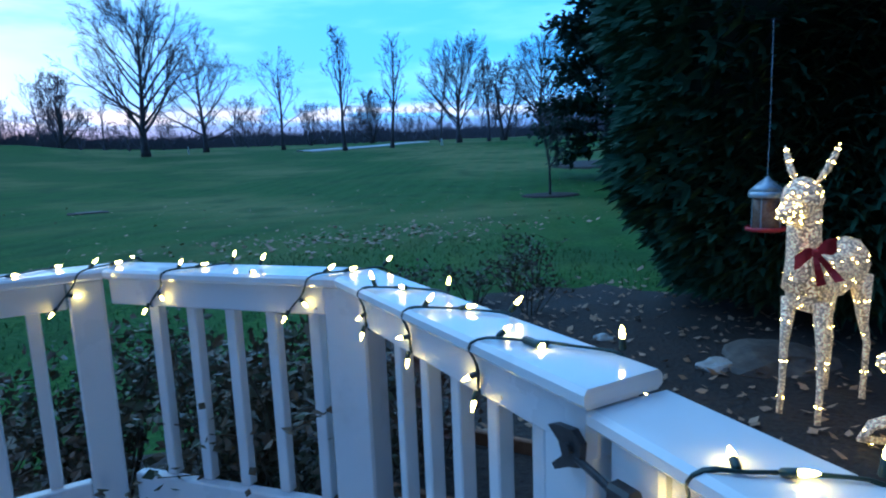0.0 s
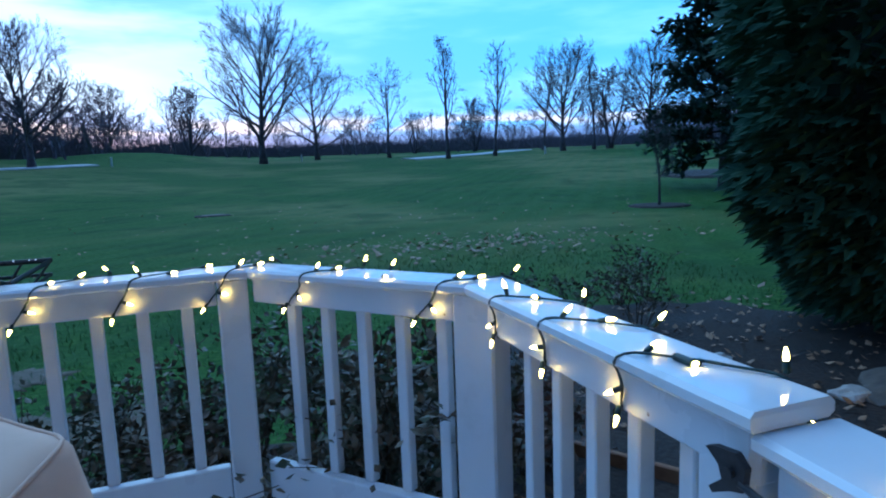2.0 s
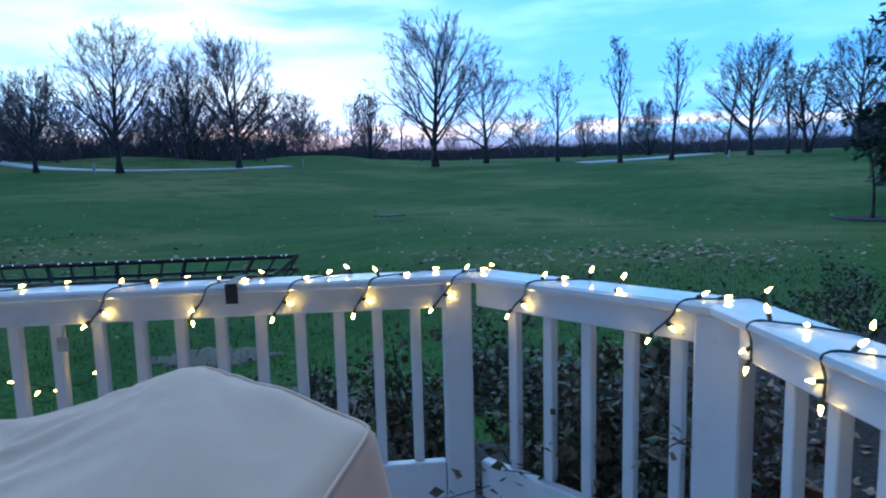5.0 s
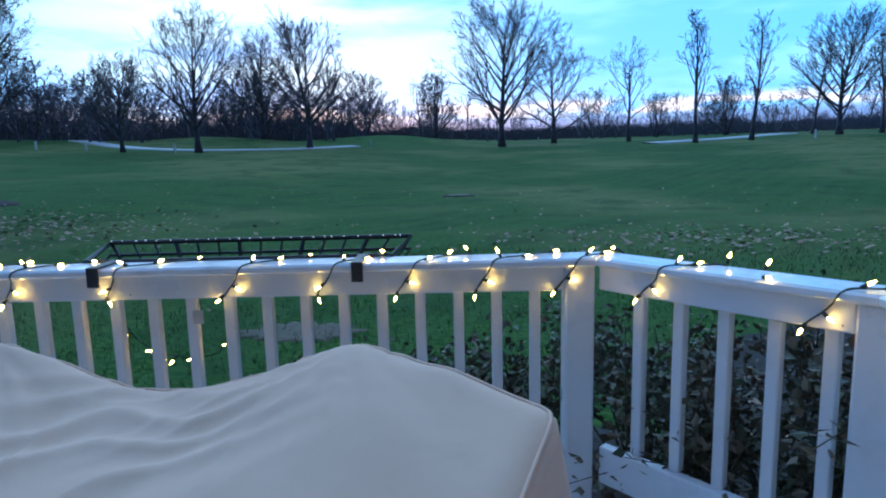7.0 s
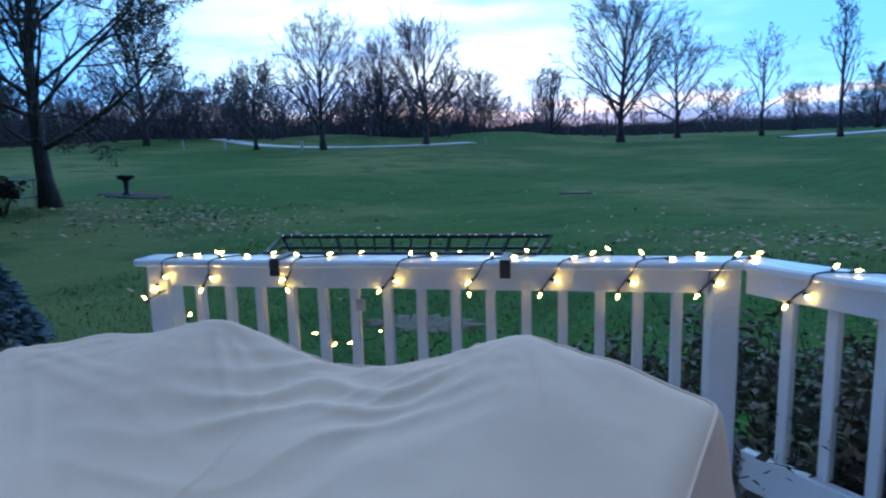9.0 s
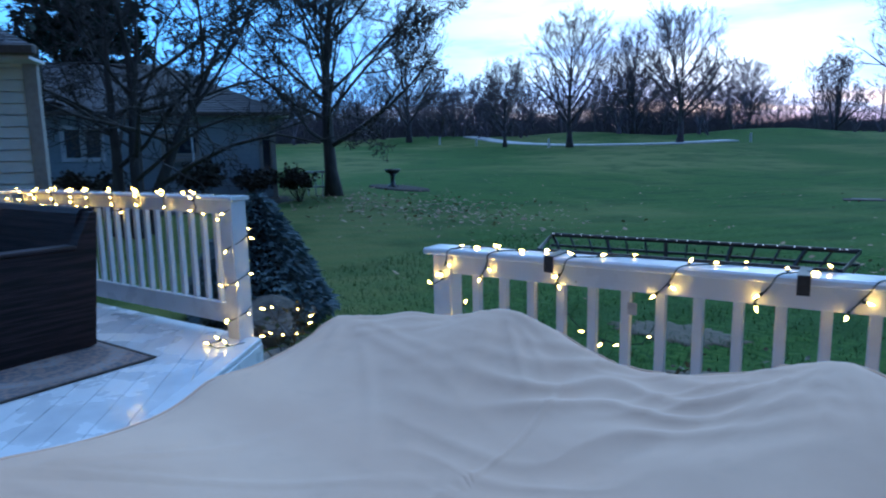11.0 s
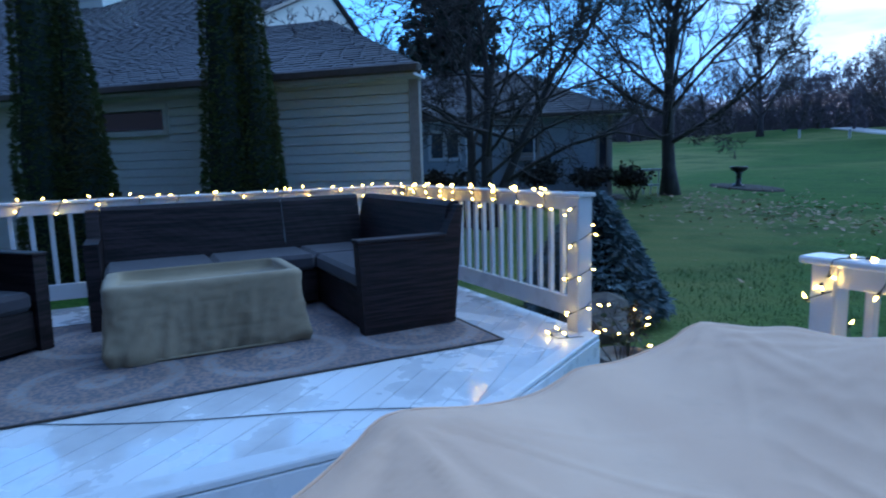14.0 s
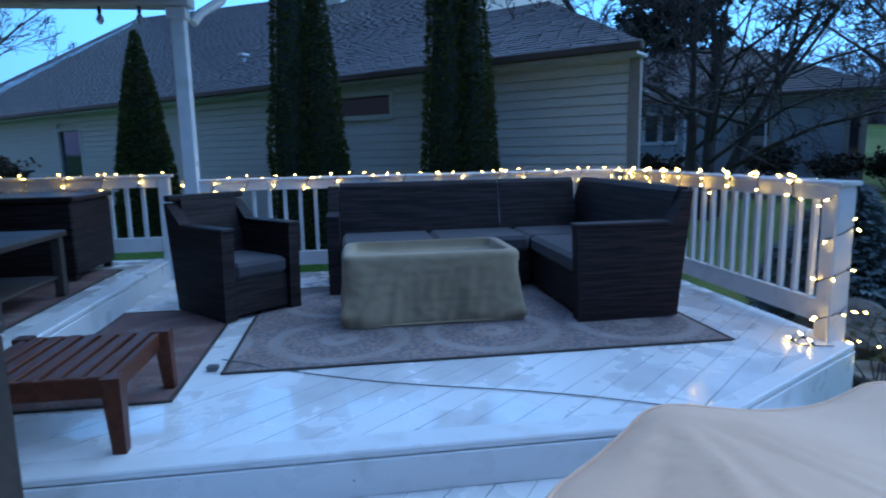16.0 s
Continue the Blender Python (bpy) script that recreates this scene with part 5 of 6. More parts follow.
def near_house():
    zb = -0.40
    m = house_frame(H0, HW, zb)
    t = thing("house", m, "neighbouring house with cream lap siding and dark shingle roof", "house")
    top, L, D = 2.462 - zb, 26.6, 13.0
    wins = [(4.24, 5.52, 1.93 - zb, 2.25 - zb), (15.1, 16.3, 0.75 - zb, 2.05 - zb)]
    body = Geo().prism([(0.0, 0.04), (L, 0.04), (L, D), (4.6, D)], 0.0, top)
    wall = part("wall", body, SIDING, t)
    lap_boards(wall, L, 0.12, top, 0.134, SIDING, [(a - 0.085, b + 0.085, lo - 0.085, hi + 0.085) for a, b, lo, hi in wins])
    part("foundation", Geo().box((-0.01, -0.01, -0.4), (L, 0.04, 0.12), 0.005), STONE, t)
    part("corner_board", Geo().box((-0.035, -0.045, 0.05), (0.11, 0.06, top), 0.006), TRIM, t, "taupe corner board")
    for a, b, lo, hi in wins:
        sash_window(t, a, b, lo, hi, SIDING if hi > 2.0 - zb else WHITE, 0 if lo > 1.9 - zb else 1, GUTTER if lo > 1.9 - zb else TRIM)
    ov, ez = 0.42, top + 0.10
    part("soffit", Geo().box((-0.10, -ov + 0.02, top - 0.02), (L + ov, 0.05, top + 0.02), 0.004), WHITE, t, "pale soffit board")
    part("gutter", Geo().box((-0.2, -ov - 0.11, ez - 0.09), (L + ov, -ov, ez + 0.03), 0.02), GUTTER, t, "brown metal gutter")
    lowr = Geo()
    pitch, yl = 0.42, 3.45
    zr = ez + pitch * (yl + ov)
    roof_plane(lowr, (-0.2, -ov, ez), (10.0, -ov, ez), (2.95, yl, zr), (10.0, yl, zr), seed=1)
    roof_plane(lowr, (2.4, 7.4, ez), (-0.2, -ov, ez), (2.95, yl, zr), (2.95, yl, zr), seed=2)
    roof_plane(lowr, (10.0, 7.4, ez), (2.4, 7.4, ez), (10.0, yl, zr), (2.95, yl, zr), seed=3)
    part("roof", lowr, SHINGLE, t, "dark grey shingle hip roof")
    main = Geo()
    slope, yr, xm = 0.57, 9.0, 5.6
    zm = ez + slope * (yr + ov)
    lift = 0.012
    z0 = ez + pitch * (yr + ov)
    roof_plane(main, (xm, -ov, ez + lift), (L + ov, -ov, ez + lift), (xm, yr, z0 + lift), (L + ov, yr, zm + lift), seed=4, under=False)
    roof_plane(main, (L + ov, 2 * yr + ov, ez), (xm, 2 * yr + ov, ez), (L + ov, yr, zm), (xm, yr, z0), 0.6, 1.2, seed=5)
    part("main_roof", main, SHINGLE, t, "dark grey shingle main roof")
    for x, peak in ((xm + 0.15, z0), (L - 0.15, zm)):
        g = Geo()
        for dx in (0.0, 0.12):
            g.add([(x + dx, 0.0, top), (x + dx, 2 * yr, top), (x + dx, yr, peak - 0.06)], [(0, 1, 2)])
        part("gable_wall", g, SIDING, t)
    part("rake_board", Geo().tube([(xm, yl, zr - 0.03), (xm, yr, z0 - 0.02)], 0.06, 4), GUTTER, t)
    part("rake_board", Geo().tube([(L + ov, -ov, ez - 0.02), (L + ov, yr, zm - 0.02)], 0.06, 4), GUTTER, t)
    d = part("dormer", Geo().box((12.1, 7.2, ez + 3.3), (13.3, 8.6, ez + 4.6), 0.01), SIDING, t, "small cream dormer on the roof")
    part("louvre", Geo().box((12.35, 7.17, ez + 3.8), (13.05, 7.2, ez + 4.4), 0.01), WHITE, d)
    vz = ez + 0.455 * (1.7 + ov)
    pipe = part("vent_pipe", Geo().tube([(10.2, 1.7, vz - 0.05), (10.2, 1.7, vz + 0.16)], 0.05, 10), PALE_METAL, t, "pale metal roof vent")
    part("cowl", Geo().box((10.1, 1.58, vz + 0.12), (10.3, 1.8, vz + 0.2), 0.02), PALE_METAL, pipe)


near_house()


def far_house():
    p, q = Vector((-17.0, 11.1)), Vector((-20.55, 5.35))
    w = (q - p).normalized()
    zb = ground_z(-16.9, 10.5)
    t = thing("house", house_frame(p, w, zb), "grey-blue single-storey house behind bare trees", "house")
    L, top = 13.0, 2.55 - zb + 0.05
    wins = [(4.78, 5.2, 1.33, 2.17), (5.3, 5.72, 1.33, 2.17), (2.25, 3.12, 1.42, 1.92), (0.12, 0.38, 0.65, 1.95)]
    wall = part("wall", Geo().box((0, 0.04, 0), (L, 8.0, top)), SIDING_B, t)
    lap_boards(wall, L, 0.1, top, 0.16, SIDING_B, [(a - 0.085, b + 0.085, lo - 0.085, hi + 0.085) for a, b, lo, hi in wins])
    for a, b, lo, hi in wins:
        sash_window(t, a, b, lo, hi, WHITE if a > 4 else TRIM, 1)
    part("corner_board", Geo().box((-0.03, -0.045, 0), (0.11, 0.05, top), 0.006), TRIM, t)
    part("gutter", Geo().box((-0.45, -0.5, top - 0.02), (L, -0.38, top + 0.1), 0.02), GUTTER, t)
    part("soffit", Geo().box((-0.45, -0.4, top - 0.03), (L, 0.05, top), 0.004), WHITE, t)
    g = Geo()
    roof_plane(g, (-0.45, -0.4, top + 0.08), (L, -0.4, top + 0.08), (3.5, 4.0, top + 2.0), (L, 4.0, top + 2.0), 0.22, 0.5, 6)
    roof_plane(g, (-0.45, 8.4, top + 0.08), (-0.45, -0.4, top + 0.08), (3.5, 4.0, top + 2.0), (3.5, 4.0, top + 2.0), 0.22, 0.5, 7)
    part("roof", g, SHINGLE, t, "dark shingle hip roof")
    g = Geo()
    roof_plane(g, (5.6, -0.9, top + 0.3), (10.5, -0.9, top + 0.3), (8.0, 2.6, top + 2.5), (8.0, 2.6, top + 2.5), 0.22, 0.5, 8)
    roof_plane(g, (5.6, 5.0, top + 0.3), (5.6, -0.9, top + 0.3), (8.0, 2.6, top + 2.5), (8.0, 2.6, top + 2.5), 0.22, 0.5, 9)
    part("porch_roof", g, SHINGLE, t, "dark shingle projecting roof")
    part("flower_box", Geo().box((2.1, -0.25, 1.18), (3.3, -0.052, 1.32), 0.01), TRIM, t)
    s = thing("arbour_frame", house_frame(p + w * 5.3 + Vector((1.1, 0.4)), w, zb), "thin white metal arbour frame by the grey house", "arbour")
    for x in (0.0, -2.1):
        part("upright", Geo().tube([(x, 0, -0.1), (x + 0.02, 0, 2.10)], 0.028, 8), WHITE, s)
    part("crossbar", Geo().tube([(0.02, 0, 2.10), (-2.08, 0, 2.10)], 0.028, 8), WHITE, s)
    b = thing("porch_rail", house_frame(p - w * 0.9 + Vector((-0.6, 0.3)), w, zb), "white porch rail at the grey house", "railing")
    part("rail", Geo().box((-0.9, -0.03, 0.75), (0.0, 0.03, 0.82), 0.01), WHITE, b)
    part("rail", Geo().box((-0.9, -0.03, 0.28), (0.0, 0.03, 0.34), 0.01), WHITE, b)
    for k in range(4):
        part("baluster", Geo().box((-0.88 + k * 0.23, -0.018, 0.0), (-0.845 + k * 0.23, 0.018, 0.76)), WHITE, b)


far_house()
for i, (x, y, r, h) in enumerate([(-14.9, 5.0, 0.75, 1.15), (-15.9, 11.15, 0.75, 1.0), (-16.4, 10.0, 0.7, 0.95), (-17.0, 8.6, 0.8, 1.2), (-16.6, -11.6, 0.9, 1.3)]):
    shrub("foundation_shrub", x, y, r, h, 1500, foliage("shrub_leaves", (0.030, 0.022, 0.016), (0.050, 0.035, 0.022), (0.022, 0.026, 0.016)) if i == 0 else bpy.data.materials["shrub_leaves"], "dark brown-green shrub beside a house", 300 + i, 0.12, 40, group="shrubs by the houses")


def own_house():
    """The house that the deck belongs to, an unseen light-blocking mass behind the camera, and its porch roof."""
    # unseen blocks, set close, tall and dark to keep sky light off the railings
    g = Geo().box((-2.2, -9.0, -0.5), (9.0, -1.95, 6.8), 0.0).box((-6.0, -9.0, -0.5), (-2.21, -5.3, 6.8), 0.0)
    solid("wall_own_house", g, BOULDER, "unseen dark brown house wall behind the deck, added to block sky light", "house wall", kind="structure")
    x, y = up_xy(BACK_A - 0.02, -2.80)
    post = thing("porch_post", pose(x, y, ZU, 0, 0, UP_TURN), "square white porch post with lights at its foot", "post")
    part("shaft", Geo().box((-0.06, -0.06, -0.2), (0.06, 0.06, 2.349), 0.008), WHITE, post)
    part("foot_trim", Geo().box((-0.075, -0.075, 0.0), (0.075, 0.075, 0.14), 0.008), WHITE, post)
    part("head_trim", Geo().box((-0.08, -0.08, 2.25), (0.08, 0.08, 2.345), 0.008), WHITE, post)
    roof = thing("porch_roof", up_pose(BACK_A, -2.8, 0), "white porch roof edge with a dark soffit and gutter", "roof", kind="structure")
    part("beam", Geo().box((-0.12, -5.0, 2.53), (0.10, 0.12, 2.74), 0.01), WHITE, roof)
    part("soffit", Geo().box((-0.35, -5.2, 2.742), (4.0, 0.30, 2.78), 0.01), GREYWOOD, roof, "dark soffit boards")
    part("gutter", Geo().box((-0.46, -5.2, 2.76), (-0.352, 0.34, 2.88), 0.02), WHITE, roof, "white gutter")
    part("gutter", Geo().box((-0.35, 0.302, 2.76), (4.0, 0.41, 2.88), 0.02), WHITE, roof)
    part("downspout", Geo().tube([(-0.38, 0.36, 2.78), (-0.34, 0.30, 2.66), (-0.16, 0.16, 2.52), (-0.10, 0.10, 2.42)], 0.04, 8), WHITE, roof)
    for k in range(2):
        x, y = up_xy(BACK_A + 0.02 - 0.02 * k, -3.10 - 0.32 * k)
        b = thing("patio_bulb", pose(x, y, 2.53), "unlit clear patio bulb hanging under the porch beam", "light bulb", "hanging patio bulbs")
        part("holder", Geo().lathe([(0.015, -0.06), (0.017, 0.0)], 8), BLACK, b)
        part("globe", Geo().lathe([(0.012, -0.06), (0.028, -0.085), (0.030, -0.11), (0.015, -0.14), (0.003, -0.145)], 10), PALE_METAL, b, smooth=True)


own_house()

# ---- seating on the upper deck ----


def cushion_box(lo, hi, bevel=0.03):
    return Geo().box(lo, hi, bevel)


def sofa():
    t = thing("corner_sofa", up_pose(0, 0), "dark woven wicker corner sofa with charcoal seat cushions", "sofa")
    H, SEAT, ARM = 0.84, 0.40, 0.62
    # side section, which ends in the arm panel facing the step
    arm = Geo()
    pr = [(0.0, 0.0), (0.66, 0.02), (0.74, ARM + 0.20), (0.70, ARM + 0.20), (0.60, ARM), (-0.02, ARM), (-0.02, ARM - 0.02)]
    vs, n = [], len(pr)
    for x in (0.0, -0.10):
        vs += [(x, b, z) for b, z in pr]
    arm.add(vs, [tuple(range(n)), tuple(range(2 * n - 1, n - 1, -1))] + [((k + 1) % n, k, k + n, (k + 1) % n + n) for k in range(n)])
    part("arm", arm, WICKER, t)
    part("arm_cap", Geo().box((-0.115, -0.03, ARM - 0.012), (0.012, 0.60, ARM + 0.014), 0.012), WICKER, t)
    part("side_base", Geo().box((-1.83, 0.02, 0.03), (-0.101, 0.63, SEAT - 0.11), 0.015), WICKER, t)
    part("back_base", Geo().box((-1.83, -1.50, 0.03), (-1.13, 0.018, SEAT - 0.11), 0.015), WICKER, t)
    part("seat_cushion", cushion_box((-1.12, 0.0, SEAT - 0.108), (-0.105, 0.56, SEAT + 0.02)), CUSHION, t)
    for k in range(2):
        part("seat_cushion", cushion_box((-1.70, -1.49 + 0.745 * k, SEAT - 0.108), (-1.09, -0.75 + 0.745 * k, SEAT + 0.02)), CUSHION, t)
    part("corner_cushion", cushion_box((-1.70, 0.0, SEAT - 0.108), (-1.122, 0.56, SEAT + 0.02)), CUSHION, t)

    def back(m, L, name):
        g = Geo()
        pr = [(0.0, 0.03), (0.0, SEAT), (0.10, H - 0.03), (0.13, H), (0.19, H), (0.20, H - 0.03), (0.12, 0.03)]
        n = len(pr)
        vs = [(0.0, y, z) for y, z in pr] + [(L, y, z) for y, z in pr]
        g.add([m @ Vector(v) for v in vs], [tuple(range(n)), tuple(range(2 * n - 1, n - 1, -1))] + [((k + 1) % n, k, k + n, (k + 1) % n + n) for k in range(n)])
        part(name, g, WICKER, t)

    back(pose(-0.10, 0.57, 0, 0, 0, 0) @ pose(-1.74, 0, 0), 1.74, "side_backrest")
    back(pose(-1.70, -1.50, 0, 0, 0, 90), 1.395, "long_backrest")
    back(pose(-1.70, -0.10, 0, 0, 0, 90), 0.70, "corner_backrest")
    end = Geo()
    pr = [(-1.13, 0.0), (-1.13, ARM), (-1.62, ARM), (-1.72, ARM + 0.2), (-1.90, ARM + 0.2), (-1.83, 0.0)]
    n = len(pr)
    vs = [(a, -1.505, z) for a, z in pr] + [(a, -1.60, z) for a, z in pr]
    end.add(vs, [tuple(range(n)), tuple(range(2 * n - 1, n - 1, -1))] + [((k + 1) % n, k, k + n, (k + 1) % n + n) for k in range(n)])
    part("end_arm", end, WICKER, t)
    part("piping", Geo().tube([(-1.718, -0.105, SEAT + 0.06), (-1.815, -0.105, H - 0.02), (-1.86, -0.105, H + 0.006)], 0.007, 6), CORD, t, "pale seam between two backrests")


sofa()


def armchair(m, label):
    """Local x to the chair's right, y to its back."""
    t = thing("armchair", m, label, "armchair")
    W, D, H, ARM, SEAT = 0.60, 0.64, 0.80, 0.60, 0.36
    part("base", Geo().box((-W / 2 + 0.09, 0.02, 0.02), (W / 2 - 0.09, D, SEAT - 0.10), 0.012), WICKER, t)
    part("seat_cushion", cushion_box((-W / 2 + 0.095, 0.0, SEAT - 0.098), (W / 2 - 0.095, D - 0.10, SEAT + 0.02)), CUSHION, t)
    for s in (-1, 1):
        g = Geo()
        pr = [(0.0, 0.0), (-0.02, ARM), (D - 0.12, ARM + 0.01), (D + 0.06, H - 0.04), (D + 0.10, H - 0.04), (D, 0.0)]
        n, x0, x1 = len(pr), s * W / 2, s * (W / 2 - 0.085)
        vs = [(x0, y, z) for y, z in pr] + [(x1, y, z) for y, z in pr]
        g.add(vs, [tuple(range(n)), tuple(range(2 * n - 1, n - 1, -1))] + [((k + 1) % n, k, k + n, (k + 1) % n + n) for k in range(n)])
        part("arm", g, WICKER, t)
        part("arm_cap", Geo().box((min(x0, x1) - 0.008, -0.03, ARM - 0.006), (max(x0, x1) + 0.008, D - 0.12, ARM + 0.02), 0.01), WICKER, t)
    g = Geo()
    pr = [(D - 0.10, SEAT - 0.1), (D + 0.02, H), (D + 0.09, H), (D + 0.01, 0.02), (D - 0.06, 0.02)]
    n = len(pr)
    vs = [(-W / 2 + 0.086, y, z) for y, z in pr] + [(W / 2 - 0.086, y, z) for y, z in pr]
    g.add(vs, [tuple(range(n)), tuple(range(2 * n - 1, n - 1, -1))] + [((k + 1) % n, k, k + n, (k + 1) % n + n) for k in range(n)])
    part("backrest", g, WICKER, t)
    part("back_cap", Geo().box((-W / 2, D + 0.03, H - 0.03), (W / 2, D + 0.10, H + 0.015), 0.012), WICKER, t)


cx, cy = up_xy(-0.65, -2.02)
armchair(pose(cx, cy, ZU + 0.012, 0, 0, UP_TURN - 40 + 180 - 9 + 0), "dark woven wicker armchair beside the corner sofa")


def table_cover():
    """A low table under a fitted khaki cover, with a sunken top and gathered corners."""
    t = thing("covered_table", up_pose(-0.47, -0.905, ZU + 0.011), "low fire table under a wrinkled khaki cover", "covered table")
    A, B, H = 0.33, 0.565, 0.455
    g, N = Geo(), 200
    sides = [(1.0, z, (1 - z / H)) for z in [i * (H - 0.02) / 22 for i in range(23)]]
    rim = [(0.985, H - 0.006, 0.0), (0.965, H, 0.0), (0.87, H + 0.004, 0.0), (0.86, H - 0.008, 0.0), (0.845, H - 0.05, 0.0), (0.0, H - 0.065, 0.0)]
    levels = sides + rim
    vs, fs = [], []
    for k, z, low in levels:
        for i in range(N):
            a = 2 * math.pi * (i + 0.5) / N
            c, s = math.cos(a), math.sin(a)
            q = 1 / max((abs(c) ** 12 + abs(s) ** 12) ** (1 / 12), 1e-6)
            corner = min(abs(c), abs(s)) / max(abs(c), abs(s))
            bunch = corner ** 5
            x, y = A * c * q * k, B * s * q * k
            push = 0.012 * low
            if low > 0:
                wide = noise.noise(Vector((x * 4, y * 4, z * 3)))
                drape = noise.noise(Vector((x * 19 + z * 4, y * 19 - z * 3, z * 3 + 4)))
                crease = 1 - abs(noise.noise(Vector((x * 6, y * 6, z * 17 + 2)))) * 6
                push += 0.030 * wide * low + 0.055 * drape * low * (0.4 + bunch) + 0.009 * max(crease, 0)
                sag = math.exp(-((z - 0.07) / 0.05) ** 2)
                push += bunch * (0.045 * sag + 0.03 * low * 1.8 * noise.noise(Vector((x * 22, y * 22, z * 14))))
                push -= 0.012 * math.exp(-(z / 0.02) ** 2)
            x, y = x + push * c * (0.6 + 0.4 * abs(c)), y + push * s * (0.6 + 0.4 * abs(s))
            vs.append((x, y, z + 0.004 * noise.noise(Vector((x * 9, y * 9, 1))) * (1 if 0 < z < H - 0.05 else 0)))
    n = len(levels)
    for j in range(n - 1):
        for i in range(N):
            p, q2 = j * N + i, j * N + (i + 1) % N
            fs.append((p, q2, q2 + N, p + N))
    g.add(vs, fs)
    part("cover", g, KHAKI, t, smooth=True)
    hem = [(A * 1.0 * math.cos(a) / max((abs(math.cos(a)) ** 9 + abs(math.sin(a)) ** 9) ** (1 / 9), 1e-6), B * 1.0 * math.sin(a) / max((abs(math.cos(a)) ** 9 + abs(math.sin(a)) ** 9) ** (1 / 9), 1e-6), 0.012) for a in [2 * math.pi * i / 64 for i in range(65)]]
    part("hem", Geo().tube(hem, 0.009, 5), KHAKI, t)


table_cover()


def rug(name, a0, a1, b0, b1, material, label, z=ZU):
    w, h = a1 - a0, b1 - b0
    t = thing(name, up_pose(a0, b0, z + 0.003), label, "rug")
    g = Geo()
    nx, ny = 16, 24
    vs = [(w * i / nx, h * j / ny, 0.006 + 0.002 * noise.noise(Vector((i * 0.7, j * 0.7, 0)))) for j in range(ny + 1) for i in range(nx + 1)]
    fs = [(j * (nx + 1) + i, j * (nx + 1) + i + 1, (j + 1) * (nx + 1) + i + 1, (j + 1) * (nx + 1) + i) for j in range(ny) for i in range(nx)]
    g.add(vs, fs)
    part("weave", g, material, t, smooth=True)
    edge = Geo()
    for lo, hi in (((-0.008, -0.008, 0), (w + 0.008, 0.012, 0.0095)), ((-0.008, h - 0.012, 0), (w + 0.008, h + 0.008, 0.0095)), ((-0.008, 0.013, 0), (0.012, h - 0.013, 0.0095)), ((w - 0.012, 0.013, 0), (w + 0.008, h - 0.013, 0.0095))):
        edge.box(lo, hi, 0.003)
    part("border", edge, GREYWOOD, t, "dark stitched border")


rug("outdoor_rug", -1.45, 0.515, -2.08, 0.72, RUG_A, "grey-beige outdoor rug with ring medallions under the sofa")
rug("outdoor_rug", -0.9, 0.84, -3.02, -2.24, RUG_B, "faded reddish outdoor rug under the slatted stool")
rug("outdoor_rug", -1.7, 0.7, -4.9, -3.3, RUG_B, "faded patterned rug on the raised deck", ZT)


def stool():
    t = thing("slatted_stool", up_pose(0.98, -2.60, ZU + 0.002), "low red-brown wooden stool with open slats", "stool")
    A, B, H = 0.34, 0.33, 0.295
    for sa in (-1, 1):
        for sb in (-1, 1):
            g = Geo()
            x, y = sa * (A - 0.03), sb * (B - 0.03)
            top, bot = 0.036, 0.024
            vs = [(x + dx * bot + sa * 0.012, y + dy * bot + sb * 0.012, 0) for dx, dy in ((-1, -1), (1, -1), (1, 1), (-1, 1))] + [(x + dx * top, y + dy * top, H) for dx, dy in ((-1, -1), (1, -1), (1, 1), (-1, 1))]
            g.add(vs, [(3, 2, 1, 0), (4, 5, 6, 7), (0, 1, 5, 4), (1, 2, 6, 5), (2, 3, 7, 6), (3, 0, 4, 7)])
            part("leg", g, TEAK, t)
    for s in (-1, 1):
        part("apron", Geo().box((-A + 0.07, s * (B - 0.045) - 0.014, H - 0.085), (A - 0.07, s * (B - 0.045) + 0.014, H - 0.004), 0.004), TEAK, t)
        part("apron", Geo().box((s * (A - 0.045) - 0.014, -B + 0.07, H - 0.085), (s * (A - 0.045) + 0.014, B - 0.07, H - 0.004), 0.004), TEAK, t)
    for k in range(7):
        y = -B + 0.10 + k * (2 * B - 0.20) / 6
        part("slat", Geo().box((-A + 0.032, y - 0.027, H - 0.022), (A - 0.032, y + 0.027, H - 0.001), 0.004), TEAK, t)


stool()


def storage_box():
    t = thing("storage_box", up_pose(-1.60, -4.25, ZT + 0.002), "dark brown wicker storage box on the raised deck", "storage box")
    part("body", Geo().box((-0.40, -0.85, 0.05), (0.34, 0.80, 0.60), 0.015), WICKER, t)
    part("lid", Geo().box((-0.42, -0.87, 0.603), (0.36, 0.82, 0.645), 0.012), WICKER, t)
    for x in (-0.36, 0.30):
        for y in (-0.8, 0.75):
            part("foot", Geo().box((x - 0.03, y - 0.03, 0.0), (x + 0.03, y + 0.03, 0.052), 0.005), BLACK, t)
    s = thing("side_table", up_pose(-0.35, -3.78, ZT + 0.012), "dark weathered wooden table on the raised deck", "table")
    part("tabletop", Geo().box((-0.45, -0.7, 0.40), (0.45, 0.48, 0.44), 0.008), GREYWOOD, s)
    part("shelf", Geo().box((-0.40, -0.65, 0.12), (0.40, 0.43, 0.14), 0.006), GREYWOOD, s)
    for x in (-0.40, 0.40):
        for y in (-0.65, 0.43):
            part("leg", Geo().box((x - 0.03, y - 0.03, 0.0), (x + 0.03, y + 0.03, 0.399), 0.005), GREYWOOD, s)


storage_box()


